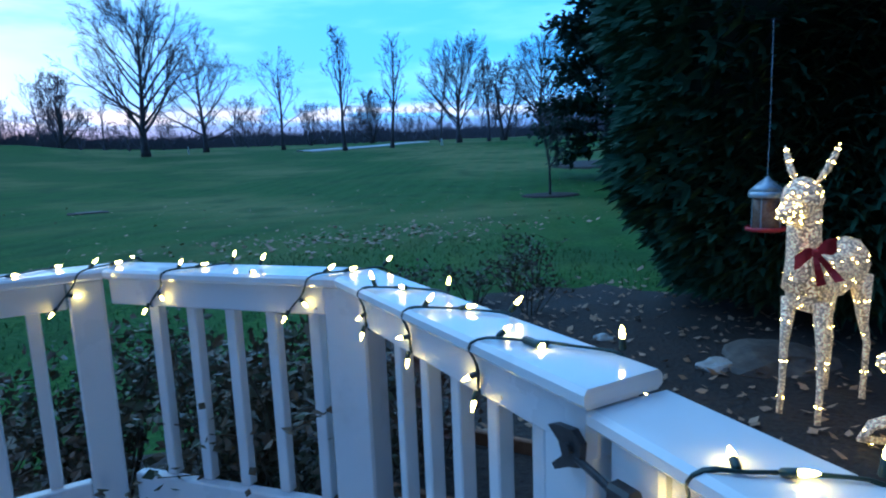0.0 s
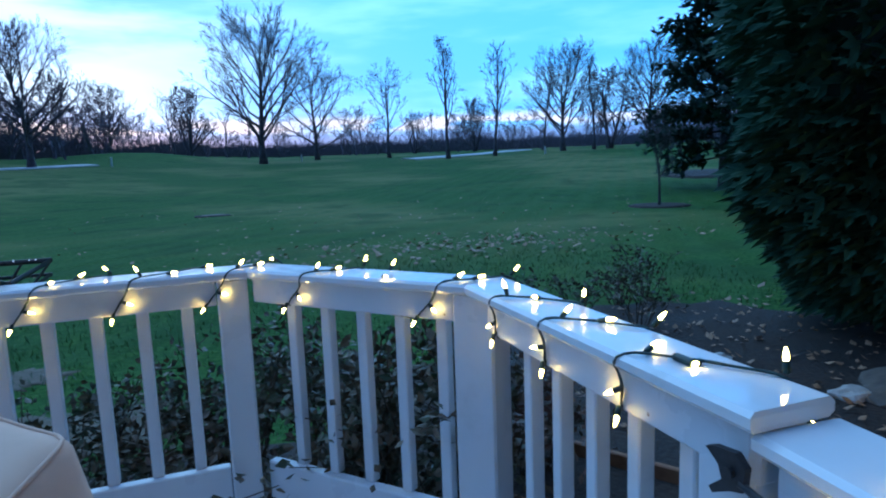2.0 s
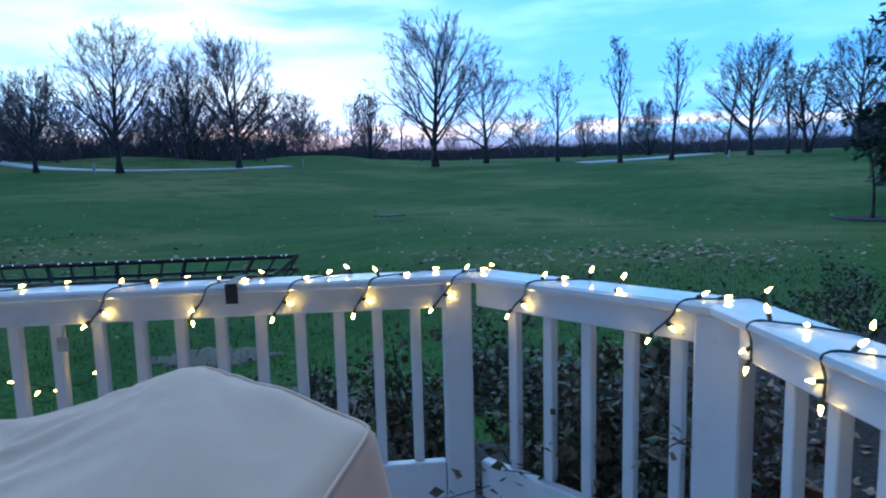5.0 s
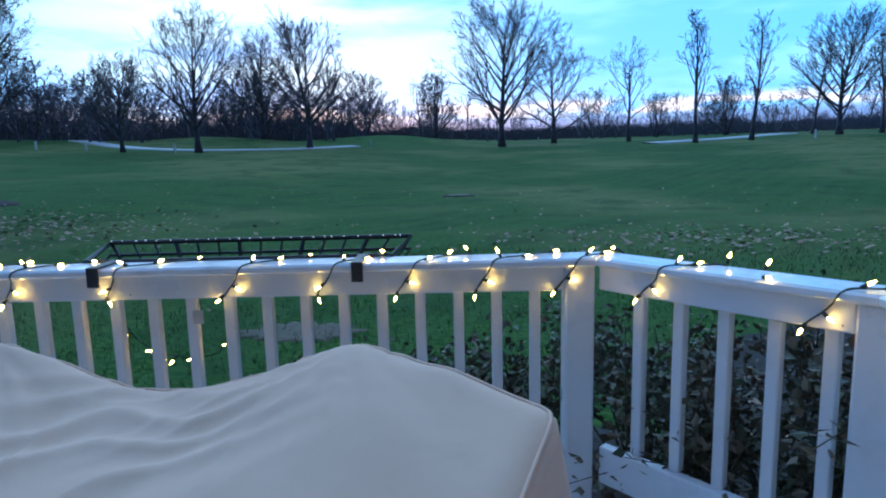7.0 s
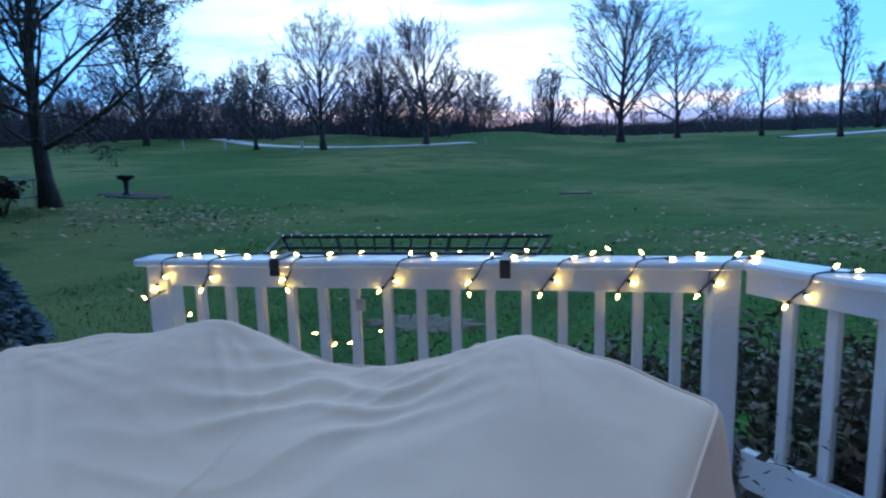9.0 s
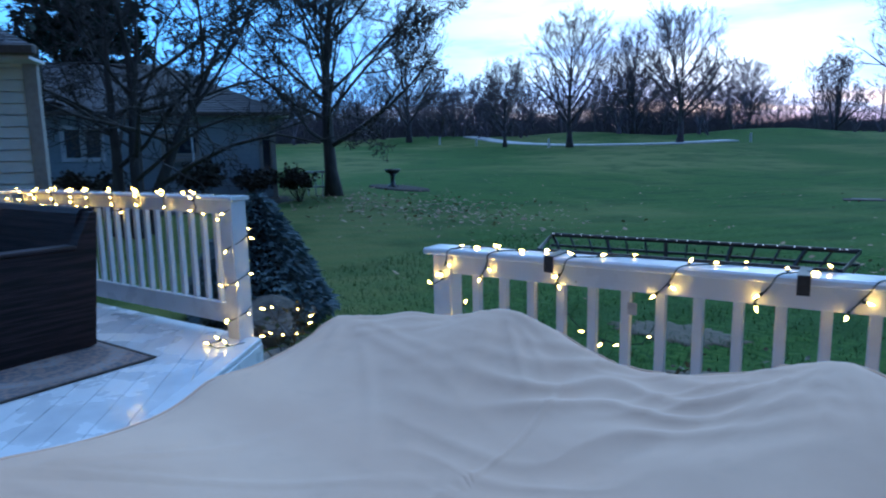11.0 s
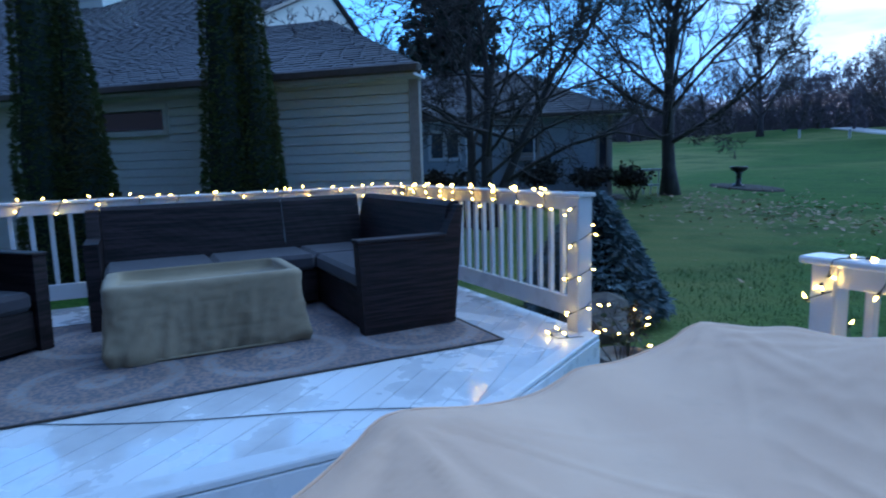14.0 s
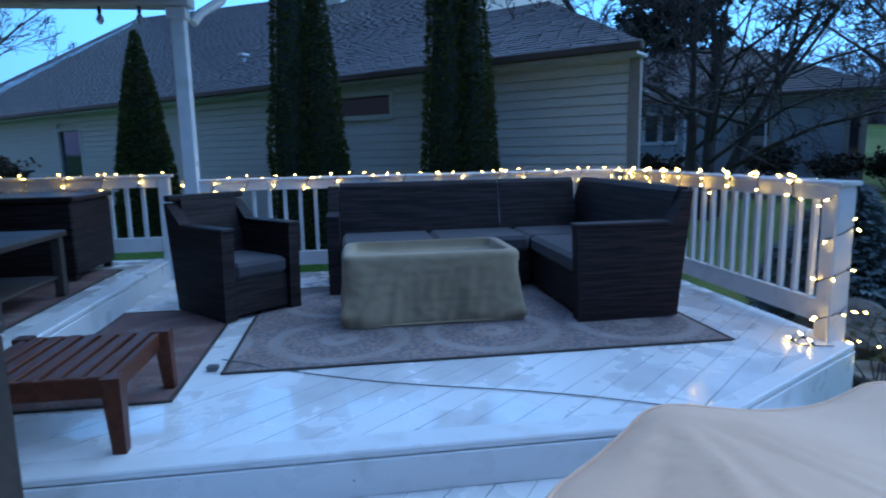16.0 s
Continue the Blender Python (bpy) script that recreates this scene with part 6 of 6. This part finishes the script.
def cabinet():
    t = thing("storage_cabinet", pose(-1.91, -1.21, 0.001), "dark upright storage cabinet standing on the lower deck", "cabinet")
    part("body", Geo().box((0.0, -0.46, 0.0), (0.40, 0.0, 0.86), 0.008), GREYWOOD, t)
    part("lid", Geo().box((0.0, -0.47, 0.861), (0.41, 0.008, 0.89), 0.006), GREYWOOD, t)


cabinet()


def deck_cord():
    pts = []
    for k in range(30):
        f = k / 29
        b = -2.12 + 2.55 * f
        a = 0.43 + 0.475 * (b + 1.95) + 0.035 * math.sin(f * 9 - 1.2)
        x, y = up_xy(a, b)
        pts.append((x, y, ZU + 0.0055 if k > 2 else ZU + 0.018))
    t = thing("extension_lead", pose(0, 0, 0), "grey power cord lying across the deck boards", "cord")
    part("cable", Geo().tube(pts, 0.003, 6), CORD, t, smooth=True)
    x, y = up_xy(0.44, -2.14)
    part("plug", Geo().box((x - 0.02, y - 0.03, ZU + 0.006), (x + 0.02, y + 0.03, ZU + 0.032), 0.006), CORD, t)


deck_cord()

# ---- furniture cover on the lower deck ----
PEAKS = [(-0.505, 1.42, 0.893), (-0.33, 1.33, 0.868), (-0.155, 1.225, 0.846), (-1.28, 1.38, 0.888), (-1.53, 1.30, 0.843), (-1.76, 1.21, 0.812),
         (-1.60, 0.72, 0.800), (-1.37, 0.22, 0.878), (-1.14, 0.00, 0.830), (-0.34, 0.66, 0.78)]
RIM = [(-0.145, 1.235), (-0.51, 1.445), (-0.84, 1.36), (-1.28, 1.405), (-1.785, 1.23), (-1.62, 0.72), (-1.385, 0.205), (-1.21, 0.02), (-1.06, -0.05), (-0.78, 0.22), (-0.30, 0.62)]


def rim_radius(a, c):
    """Distance from c to the rim polygon in the direction a."""
    dx, dy = math.cos(a), math.sin(a)
    best = 0.3
    for (x0, y0), (x1, y1) in zip(RIM, RIM[1:] + RIM[:1]):
        ex, ey = x1 - x0, y1 - y0
        det = dx * ey - dy * ex
        if abs(det) < 1e-9:
            continue
        s = ((x0 - c[0]) * ey - (y0 - c[1]) * ex) / det
        u = ((x0 - c[0]) * dy - (y0 - c[1]) * dx) / det
        if s > 0 and -1e-6 <= u <= 1 + 1e-6:
            best = max(best, s)
    return best


def cover_top(x, y):
    s = 0.0
    k = 26.0
    for px, py, pz in PEAKS:
        d = math.hypot(x - px, y - py)
        s += math.exp(k * (pz - 0.30 * math.sqrt(d * d + 0.0006) - 0.70))
    z = 0.70 + math.log(s + math.exp(k * 0.035)) / k
    v = math.exp(-((x + 0.88) / 0.28) ** 2) * math.exp(-((y - 1.15) / 0.28) ** 2)
    z += 0.0075 * v * (1 - 1.6 * abs(math.sin(30 * (y - 0.42 * x) + 3.2 * noise.noise(Vector((x * 5, y * 5, 0))))))
    z += 0.004 * math.exp(-((x + 0.955 - 0.02 * math.sin(y * 9)) / 0.006) ** 2)
    for px, py in ((-0.505, 1.42), (-1.28, 1.38), (-1.37, 0.22), (-1.74, 1.20)):
        d, a = math.hypot(x - px, y - py), math.atan2(y - py, x - px)
        z += 0.010 * min(d / 0.10, 1) * math.exp(-d / 0.32) * noise.noise(Vector((a * 4.0, px * 9, d * 1.2)))
        z += 0.010 * min(d / 0.12, 1) * math.exp(-d / 0.34) * max(1 - abs(noise.noise(Vector((a * 3.2 + d * 0.6, py * 7, d * 0.7)))) * 8, 0)
    z += 0.006 * noise.noise(Vector((x * 6, y * 6, 2))) + 0.010 * noise.noise(Vector((x * 2.2, y * 2.2, 7)))
    return z


def furniture_cover():
    t = thing("furniture_cover", pose(0, 0, 0), "tan fabric cover draped over a table and chairs", "furniture cover")
    c, N = (-0.90, 0.78), 300
    rr = [rim_radius(2 * math.pi * i / N, c) for i in range(N)]
    for it in range(2):
        rr = [(rr[i - 1] + 2 * rr[i] + rr[(i + 1) % N]) / 4 for i in range(N)]
    rows = [i / 60 for i in range(1, 61)]
    vs, fs = [(c[0], c[1], cover_top(*c))], []
    for f in rows:
        for i in range(N):
            a = 2 * math.pi * i / N
            r = rr[i] * f
            x, y = c[0] + r * math.cos(a), c[1] + r * math.sin(a)
            vs.append((x, y, cover_top(x, y) - (0.010 * ((f - 0.94) / 0.06) ** 2 if f > 0.94 else 0)))
    drops = [0.012, 0.035, 0.08, 0.15, 0.24, 0.34, 0.45, 0.55, 0.62]
    for j, d in enumerate(drops):
        for i in range(N):
            a = 2 * math.pi * i / N
            fold = 0.5 * noise.noise(Vector((math.cos(a) * 7, math.sin(a) * 7, 3 + d))) + 0.3 * math.sin(a * 23)
            r = rr[i] + 0.012 + 0.20 * d + 0.06 * d * fold
            x0, y0 = c[0] + rr[i] * math.cos(a), c[1] + rr[i] * math.sin(a)
            vs.append((c[0] + r * math.cos(a), c[1] + r * math.sin(a), max(cover_top(x0, y0) - 0.01 - d, 0.03)))
    fs += [(0, 1 + i, 1 + (i + 1) % N) for i in range(N)]
    for j in range(len(rows) + len(drops) - 1):
        for i in range(N):
            p, q = 1 + j * N + i, 1 + j * N + (i + 1) % N
            fs.append((p, p + N, q + N, q))
    g = Geo()
    g.add(vs, fs)
    part("cloth", g, TAN, t, smooth=True)
    piping, hem = [], []
    for i in range(N + 1):
        a = 2 * math.pi * (i % N) / N
        x0, y0 = c[0] + rr[i % N] * math.cos(a), c[1] + rr[i % N] * math.sin(a)
        piping.append((x0 + 0.003 * math.cos(a), y0 + 0.003 * math.sin(a), cover_top(x0, y0) - 0.010))
        hem.append(vs[1 + (len(rows) + len(drops) - 1) * N + i % N])
    part("piping", Geo().tube(piping, 0.0035, 5), TAN, t, smooth=True)
    part("hem", Geo().tube(hem, 0.005, 5), TAN, t, smooth=True)


furniture_cover()

# ---- planter hooked on the railing ----


def rail_planter():
    m = along(P_END, P1, 0) @ pose(0.965, CAP_W + 0.015, 0)
    t = thing("rail_planter", m, "black wire railing planter with small lights, hooked on the rail", "planter")
    L, D, z1, z0 = 1.02, 0.26, 0.945, 0.79
    x0, x1 = -L / 2, L / 2
    top = [(x0, 0, z1 - 0.03), (x1, 0, z1 - 0.03), (x1 + 0.05, D, z1), (x0 - 0.05, D, z1), (x0, 0, z1 - 0.03)]
    part("top_rim", Geo().tube(top, 0.009, 6), BLACK, t)
    part("mid_rim", Geo().tube([(x, y * 0.95, z - 0.045) for x, y, z in top], 0.006, 6), BLACK, t)
    part("base_rim", Geo().tube([(x0 + 0.06, 0.02, z0), (x1 - 0.06, 0.02, z0), (x1 - 0.06, D - 0.06, z0), (x0 + 0.06, D - 0.06, z0), (x0 + 0.06, 0.02, z0)], 0.007, 6), BLACK, t)
    for k in range(15):
        f = k / 14
        xt, xb = x0 - 0.05 + (L + 0.1) * f, x0 + 0.06 + (L - 0.12) * f
        part("rod", Geo().tube([(xt, D, z1), (xb, D - 0.06, z0)], 0.0045 if k % 3 else 0.008, 5), BLACK, t)
        part("rod", Geo().tube([(x0 + L * f, 0, z1 - 0.03), (xb, 0.02, z0)], 0.0045, 5), BLACK, t)
    liner = Geo()
    liner.add([(x0 + 0.07, 0.03, z0 + 0.012), (x1 - 0.07, 0.03, z0 + 0.012), (x1 - 0.07, D - 0.07, z0 + 0.012), (x0 + 0.07, D - 0.07, z0 + 0.012), (x0 + 0.02, 0.02, z1 - 0.10), (x1 - 0.02, 0.02, z1 - 0.10), (x1 - 0.0, D - 0.03, z1 - 0.10), (x0 + 0.0, D - 0.03, z1 - 0.10)],
              [(3, 2, 1, 0), (4, 5, 6, 7), (0, 1, 5, 4), (1, 2, 6, 5), (2, 3, 7, 6), (3, 0, 4, 7)])
    part("liner", liner, MULCH, t, "dark coir liner with soil")
    for x in (-0.40, 0.415):
        hook = Geo().box((x - 0.018, -CAP_W - 0.026, RAIL_TOP + 0.001), (x + 0.018, 0.0, RAIL_TOP + 0.007), 0.001)
        hook.box((x - 0.018, -CAP_W - 0.026, RAIL_TOP - 0.055), (x + 0.018, -CAP_W - 0.019, RAIL_TOP + 0.001), 0.001)
        part("hook", hook, BLACK, t)
    rng = random.Random(4)
    for k in range(26):
        f = (k + rng.random() * 0.7) / 26
        p = Vector((x0 - 0.05 + (L + 0.1) * f, D - 0.01, z1 + 0.006))
        part("pin_light", PIN_MESH, PIN, t, at=Matrix.Translation(p))


PIN = emitter("cool_pin_light", (0.75, 0.85, 1.0), 1.2)
PIN_MESH = Geo().lathe([(0.001, -0.002), (0.002, 0.0), (0.001, 0.002)], 6).mesh("pin_light")
PIN_MESH.materials.append(PIN)
rail_planter()


def price_tag():
    t = thing("plant_tag", along(P_END, P1, 0) @ pose(0.865, 0.03, RAIL_TOP - 0.165), "small pale tag hanging under the rail", "tag")
    part("card", Geo().box((-0.016, -0.002, -0.022), (0.016, 0.002, 0.022), 0.001), STONE, t)
    part("string", Geo().tube([(0, 0, 0.022), (0.004, 0.012, 0.062)], 0.001, 4), CORD, t)


price_tag()

# ---- gate latch and adaptor ----


def latch():
    dx, dy = P3[0] - P2[0], P3[1] - P2[1]
    L = math.hypot(dx, dy)
    m = along(P2, P3, 0) @ pose(L - 0.030, 0.006, 0.828) @ Matrix.Scale(0.62, 4)
    t = thing("gate_latch", m, "black metal gate latch with an open jaw", "latch")
    g = Geo()
    pr = [(-0.035, 0.045), (0.02, 0.052), (0.045, 0.03), (0.04, -0.02), (0.01, -0.03), (-0.035, -0.055), (-0.045, -0.045), (-0.012, -0.015), (-0.022, 0.012), (-0.055, 0.036)]
    n = len(pr)
    vs = [(x, 0.0, z) for x, z in pr] + [(x, -0.016, z) for x, z in pr]
    g.add(vs, [tuple(range(n)), tuple(range(2 * n - 1, n - 1, -1))] + [((k + 1) % n, k, k + n, (k + 1) % n + n) for k in range(n)])
    part("jaw", g, BLACK, t)
    part("pivot", Geo().tube([(0.01, 0.0, 0.01), (0.01, -0.026, 0.01)], 0.012, 10), BLACK, t)
    part("arm", Geo().tube([(0.03, -0.012, -0.005), (0.09, -0.012, -0.018), (0.14, -0.012, -0.035)], 0.008, 8), BLACK, t)
    part("strike_box", Geo().box((0.12, -0.03, -0.075), (0.185, 0.008, -0.005), 0.008), BLACK, t)
    part("strike_screw", Geo().tube([(0.15, -0.03, -0.04), (0.15, -0.036, -0.04)], 0.006, 8), PALE_METAL, t)
    string_of_lights("string_lights", along(P2, P3, 0) @ pose(L + 0.085, -0.004, 0.812), [(0, 0, 0), (0.02, -0.004, -0.012), (0.05, -0.006, -0.01)], 0.018, "cluster of lit bulbs beside the latch", 91, start=0.008,
                     lean=lambda b, rng: Vector((rng.uniform(-1, 1), -0.6, rng.uniform(-0.8, 0.5))))


latch()

# ---- raised bed, pot and plant by the steps ----


def raised_bed():
    t = thing("raised_bed", pose(1.35, 2.45, GROUND, 0, 0, -50), "red-brown timber raised bed beside the railing", "raised bed")
    for lo, hi in (((-0.6, -0.3, 0), (0.6, -0.27, 0.35)), ((-0.6, 0.27, 0), (0.6, 0.30, 0.35)), ((-0.63, -0.3, 0), (-0.6, 0.3, 0.35)), ((0.6, -0.3, 0), (0.63, 0.3, 0.35))):
        part("board", Geo().box(lo, hi, 0.006), TIMBER, t)
    part("soil", Geo().box((-0.599, -0.269, 0.05), (0.599, 0.269, 0.29), 0.01), MULCH, t)
    part("batten", Geo().box((-0.62, -0.335, 0.27), (0.62, -0.301, 0.31), 0.004), WHITE, t)


raised_bed()


def pot_plant():
    x, y = -4.15, 2.62
    z = ground_z(x, y)
    t = thing("plant_pot", pose(x, y, z), "dark round pot beside the deck corner", "plant pot")
    part("vessel", Geo().lathe([(0.13, 0.0), (0.19, 0.10), (0.215, 0.26), (0.225, 0.30), (0.20, 0.30), (0.19, 0.25), (0.02, 0.23)], 20), POT, t, smooth=True)
    shrub("potted_twigs", x, y, 0.20, 0.42, 60, ROSE, "bare lit twigs in the dark pot", 401, 0.05, 10, z0=z + 0.23, category="plant")
    pts = [(0.15 * math.cos(k * 1.1), 0.15 * math.sin(k * 1.1), 0.32 + 0.035 * k) for k in range(11)]
    string_of_lights("string_lights", pose(x, y, z), pts, 0.15, "warm lit fairy lights wound through the potted twigs", 71, scale=1.6, lean=lambda b, rng: Vector((b.x, b.y, 0.05)))


pot_plant()

# ---- lit deer, bow and feeder ----


def blob(g, c, r, m=None, sub=2, seed=0, rough=0.04):
    bm = bmesh.new()
    bmesh.ops.create_icosphere(bm, subdivisions=sub, radius=1.0)
    off = Vector((seed, 2 * seed, 0))
    vs = []
    for v in bm.verts:
        k = 1 + rough * noise.noise(v.co * 6 + off)
        p = Vector((v.co.x * r[0] * k, v.co.y * r[1] * k, v.co.z * r[2] * k))
        vs.append((m @ p if m is not None else p) + Vector(c))
    g.add(vs, [tuple(v.index for v in f.verts) for f in bm.faces])
    bm.free()


def deer(x, y, turn):
    """A standing lawn deer of clear thread, given a glow of its own, on a wire frame, full of small bulbs; local x is
    its side, y its front.
    """
    g, rng = Geo(), random.Random(8)
    blob(g, (0, 0.13, 0.80), (0.135, 0.17, 0.17), seed=1)
    blob(g, (0, -0.10, 0.83), (0.130, 0.24, 0.145), seed=2)
    blob(g, (0, -0.28, 0.87), (0.135, 0.15, 0.165), seed=3)
    g.tube([(0, 0.20, 0.80), (0, 0.23, 0.95), (0, 0.25, 1.10), (0, 0.26, 1.26)], [0.125, 0.095, 0.085, 0.085], 12)
    blob(g, (0, 0.29, 1.30), (0.105, 0.115, 0.125), seed=4)
    blob(g, (0, 0.42, 1.235), (0.062, 0.10, 0.062), seed=5)
    for s in (-1, 1):
        g.tube([(s * 0.055, 0.25, 1.39), (s * 0.095, 0.235, 1.46), (s * 0.125, 0.22, 1.54), (s * 0.14, 0.215, 1.59)], [0.010, 0.019, 0.016, 0.004], 8)
        g.tube([(s * 0.085, 0.20, 0.72), (s * 0.10, 0.205, 0.45), (s * 0.105, 0.20, 0.22), (s * 0.108, 0.215, 0.0)], [0.044, 0.024, 0.018, 0.017], 9)
        g.tube([(s * 0.085, -0.30, 0.80), (s * 0.10, -0.34, 0.50), (s * 0.105, -0.40, 0.36), (s * 0.108, -0.37, 0.0)], [0.066, 0.027, 0.019, 0.017], 9)
    g.tube([(0, -0.42, 0.95), (0, -0.48, 0.93), (0, -0.50, 0.86)], [0.03, 0.035, 0.01], 8)
    base_v, base_f = list(g.v), list(g.f)
    for i in range(430):
        f = base_f[rng.randrange(len(base_f))]
        p = sum((Vector(base_v[k]) for k in f), Vector()) / len(f)
        e = 0.006 * rng.uniform(0.7, 1.25)
        g.add([p + Vector(d) * e for d in ((1, 0, 0), (-1, 0, 0), (0, 1, 0), (0, -1, 0), (0, 0, 1), (0, 0, -1))], [(0, 2, 4), (2, 1, 4), (1, 3, 4), (3, 0, 4), (2, 0, 5), (1, 2, 5), (3, 1, 5), (0, 3, 5)], 1)
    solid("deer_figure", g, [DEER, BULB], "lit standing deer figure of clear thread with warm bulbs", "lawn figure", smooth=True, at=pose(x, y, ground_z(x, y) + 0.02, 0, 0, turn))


deer(3.61, 2.83, 104)


def fawn(x, y, turn):
    g, rng = Geo(), random.Random(18)
    blob(g, (0, 0, 0.20), (0.12, 0.26, 0.13), seed=6)
    g.tube([(0, 0.20, 0.24), (0, 0.28, 0.36), (0, 0.30, 0.46)], [0.08, 0.06, 0.05], 10)
    blob(g, (0, 0.34, 0.50), (0.06, 0.10, 0.065), seed=7)
    for s in (-1, 1):
        g.tube([(s * 0.08, 0.16, 0.16), (s * 0.10, 0.36, 0.12), (s * 0.10, 0.42, 0.05), (s * 0.10, 0.28, 0.02)], [0.04, 0.028, 0.024, 0.02], 8)
    base_v, base_f = list(g.v), list(g.f)
    for i in range(120):
        f = base_f[rng.randrange(len(base_f))]
        p = sum((Vector(base_v[k]) for k in f), Vector()) / len(f)
        e = 0.008
        g.add([p + Vector(d) * e for d in ((1, 0, 0), (-1, 0, 0), (0, 1, 0), (0, -1, 0), (0, 0, 1), (0, 0, -1))], [(0, 2, 4), (2, 1, 4), (1, 3, 4), (3, 0, 4), (2, 0, 5), (1, 2, 5), (3, 1, 5), (0, 3, 5)], 1)
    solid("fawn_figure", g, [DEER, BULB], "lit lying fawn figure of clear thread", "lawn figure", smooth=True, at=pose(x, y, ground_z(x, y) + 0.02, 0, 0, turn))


fawn(3.78, 2.20, 75)


def bow(m):
    t = thing("ribbon_bow", m, "red velvet bow tied at the deer's neck", "bow")
    for s in (-1, 1):
        g, vs, n = Geo(), [], 8
        for side in (-1, 1):
            for k in range(n + 1):
                f = k / n
                x, hw, y = s * 0.125 * f, 0.018 + 0.036 * math.sin(math.pi * 0.62 * f), side * 0.032 * math.sin(math.pi * f)
                up = 0.55 * x + 0.012 * math.sin(5 * f)
                vs += [(x, y, up - hw), (x, y, up + hw)]
        m2 = 2 * (n + 1)
        fs = [(o + 2 * k, o + 2 * k + 1, o + 2 * k + 3, o + 2 * k + 2) for o in (0, m2) for k in range(n)]
        g.add(vs, fs)
        part("loop", g, RED, t, smooth=True)
        tail, vs = Geo(), []
        for k in range(7):
            f = k / 6
            x, z, y = (0.10 + 0.05 * s) * f + 0.004 * s, -0.21 * f + 0.02 * f * s, -0.035 - 0.014 * math.sin(f * 6 + s)
            for d in (0.0, 0.003):
                vs += [(x - 0.014 - 0.014 * f, y + d, z - 0.006), (x + 0.014 + 0.014 * f, y + d, z + 0.012)]
        fs = []
        for k in range(6):
            b0, b1 = 4 * k, 4 * k + 4
            fs += [(b0, b0 + 1, b1 + 1, b1), (b0 + 2, b1 + 2, b1 + 3, b0 + 3), (b0, b1, b1 + 2, b0 + 2), (b0 + 1, b0 + 3, b1 + 3, b1 + 1)]
        tail.add(vs, fs)
        part("tail", tail, RED, t)
    part("knot", Geo().box((-0.022, -0.045, -0.022), (0.022, 0.03, 0.024), 0.01), RED, t)


bow(pose(3.27, 2.62, 0.60, 0, 0, -52) @ Matrix.Scale(0.76, 4))


def feeder():
    x, y = 3.75, 3.36
    t = thing("bird_feeder", pose(x, y, 0.60), "hanging bird feeder with pale metal roof and red tray", "bird feeder")
    part("tray", Geo().lathe([(0.10, 0.0), (0.125, 0.006), (0.125, 0.028), (0.11, 0.03), (0.10, 0.012)], 20), RED_METAL, t, "red tray", True)
    part("seed_tube", Geo().lathe([(0.078, 0.012), (0.082, 0.02), (0.082, 0.225), (0.078, 0.23)], 20), SEED, t, "clear tube full of seed", True)
    part("collar", Geo().lathe([(0.108, 0.225), (0.112, 0.23), (0.112, 0.262), (0.10, 0.268)], 20), PALE_METAL, t, smooth=True)
    part("roof", Geo().lathe([(0.10, 0.268), (0.105, 0.272), (0.06, 0.315), (0.022, 0.345), (0.012, 0.36)], 20), PALE_METAL, t, smooth=True)
    for k in range(4):
        a = k * 1.571 + 0.4
        part("rod", Geo().tube([(0.09 * math.cos(a), 0.09 * math.sin(a), 0.02), (0.09 * math.cos(a), 0.09 * math.sin(a), 0.24)], 0.004, 6), PALE_METAL, t)
    part("hanging_wire", Geo().tube([(0, 0, 0.355), (0.004, 0, 0.75), (0.01, 0.01, 1.35)], 0.0022, 5), PALE_METAL, t)
    b = thing("feeder_pole", pose(x + 0.01, y + 0.01, 1.95), "thin dark bracket reaching out of the cedar", "bracket")
    part("bar", Geo().tube([(0, 0, 0), (0.6, 0.35, 0.06), (1.5, 0.95, 0.05)], 0.012, 6), BLACK, b)


feeder()
string_of_lights("extension_lead", pose(0, 0, 0), [(3.45, 2.72, 0.12), (3.62, 2.62, 0.0), (3.80, 2.48, -0.25), (4.0, 2.3, -0.42)], 9.0, "thin pale cord from the lit deer to the ground", 95, start=5.0)
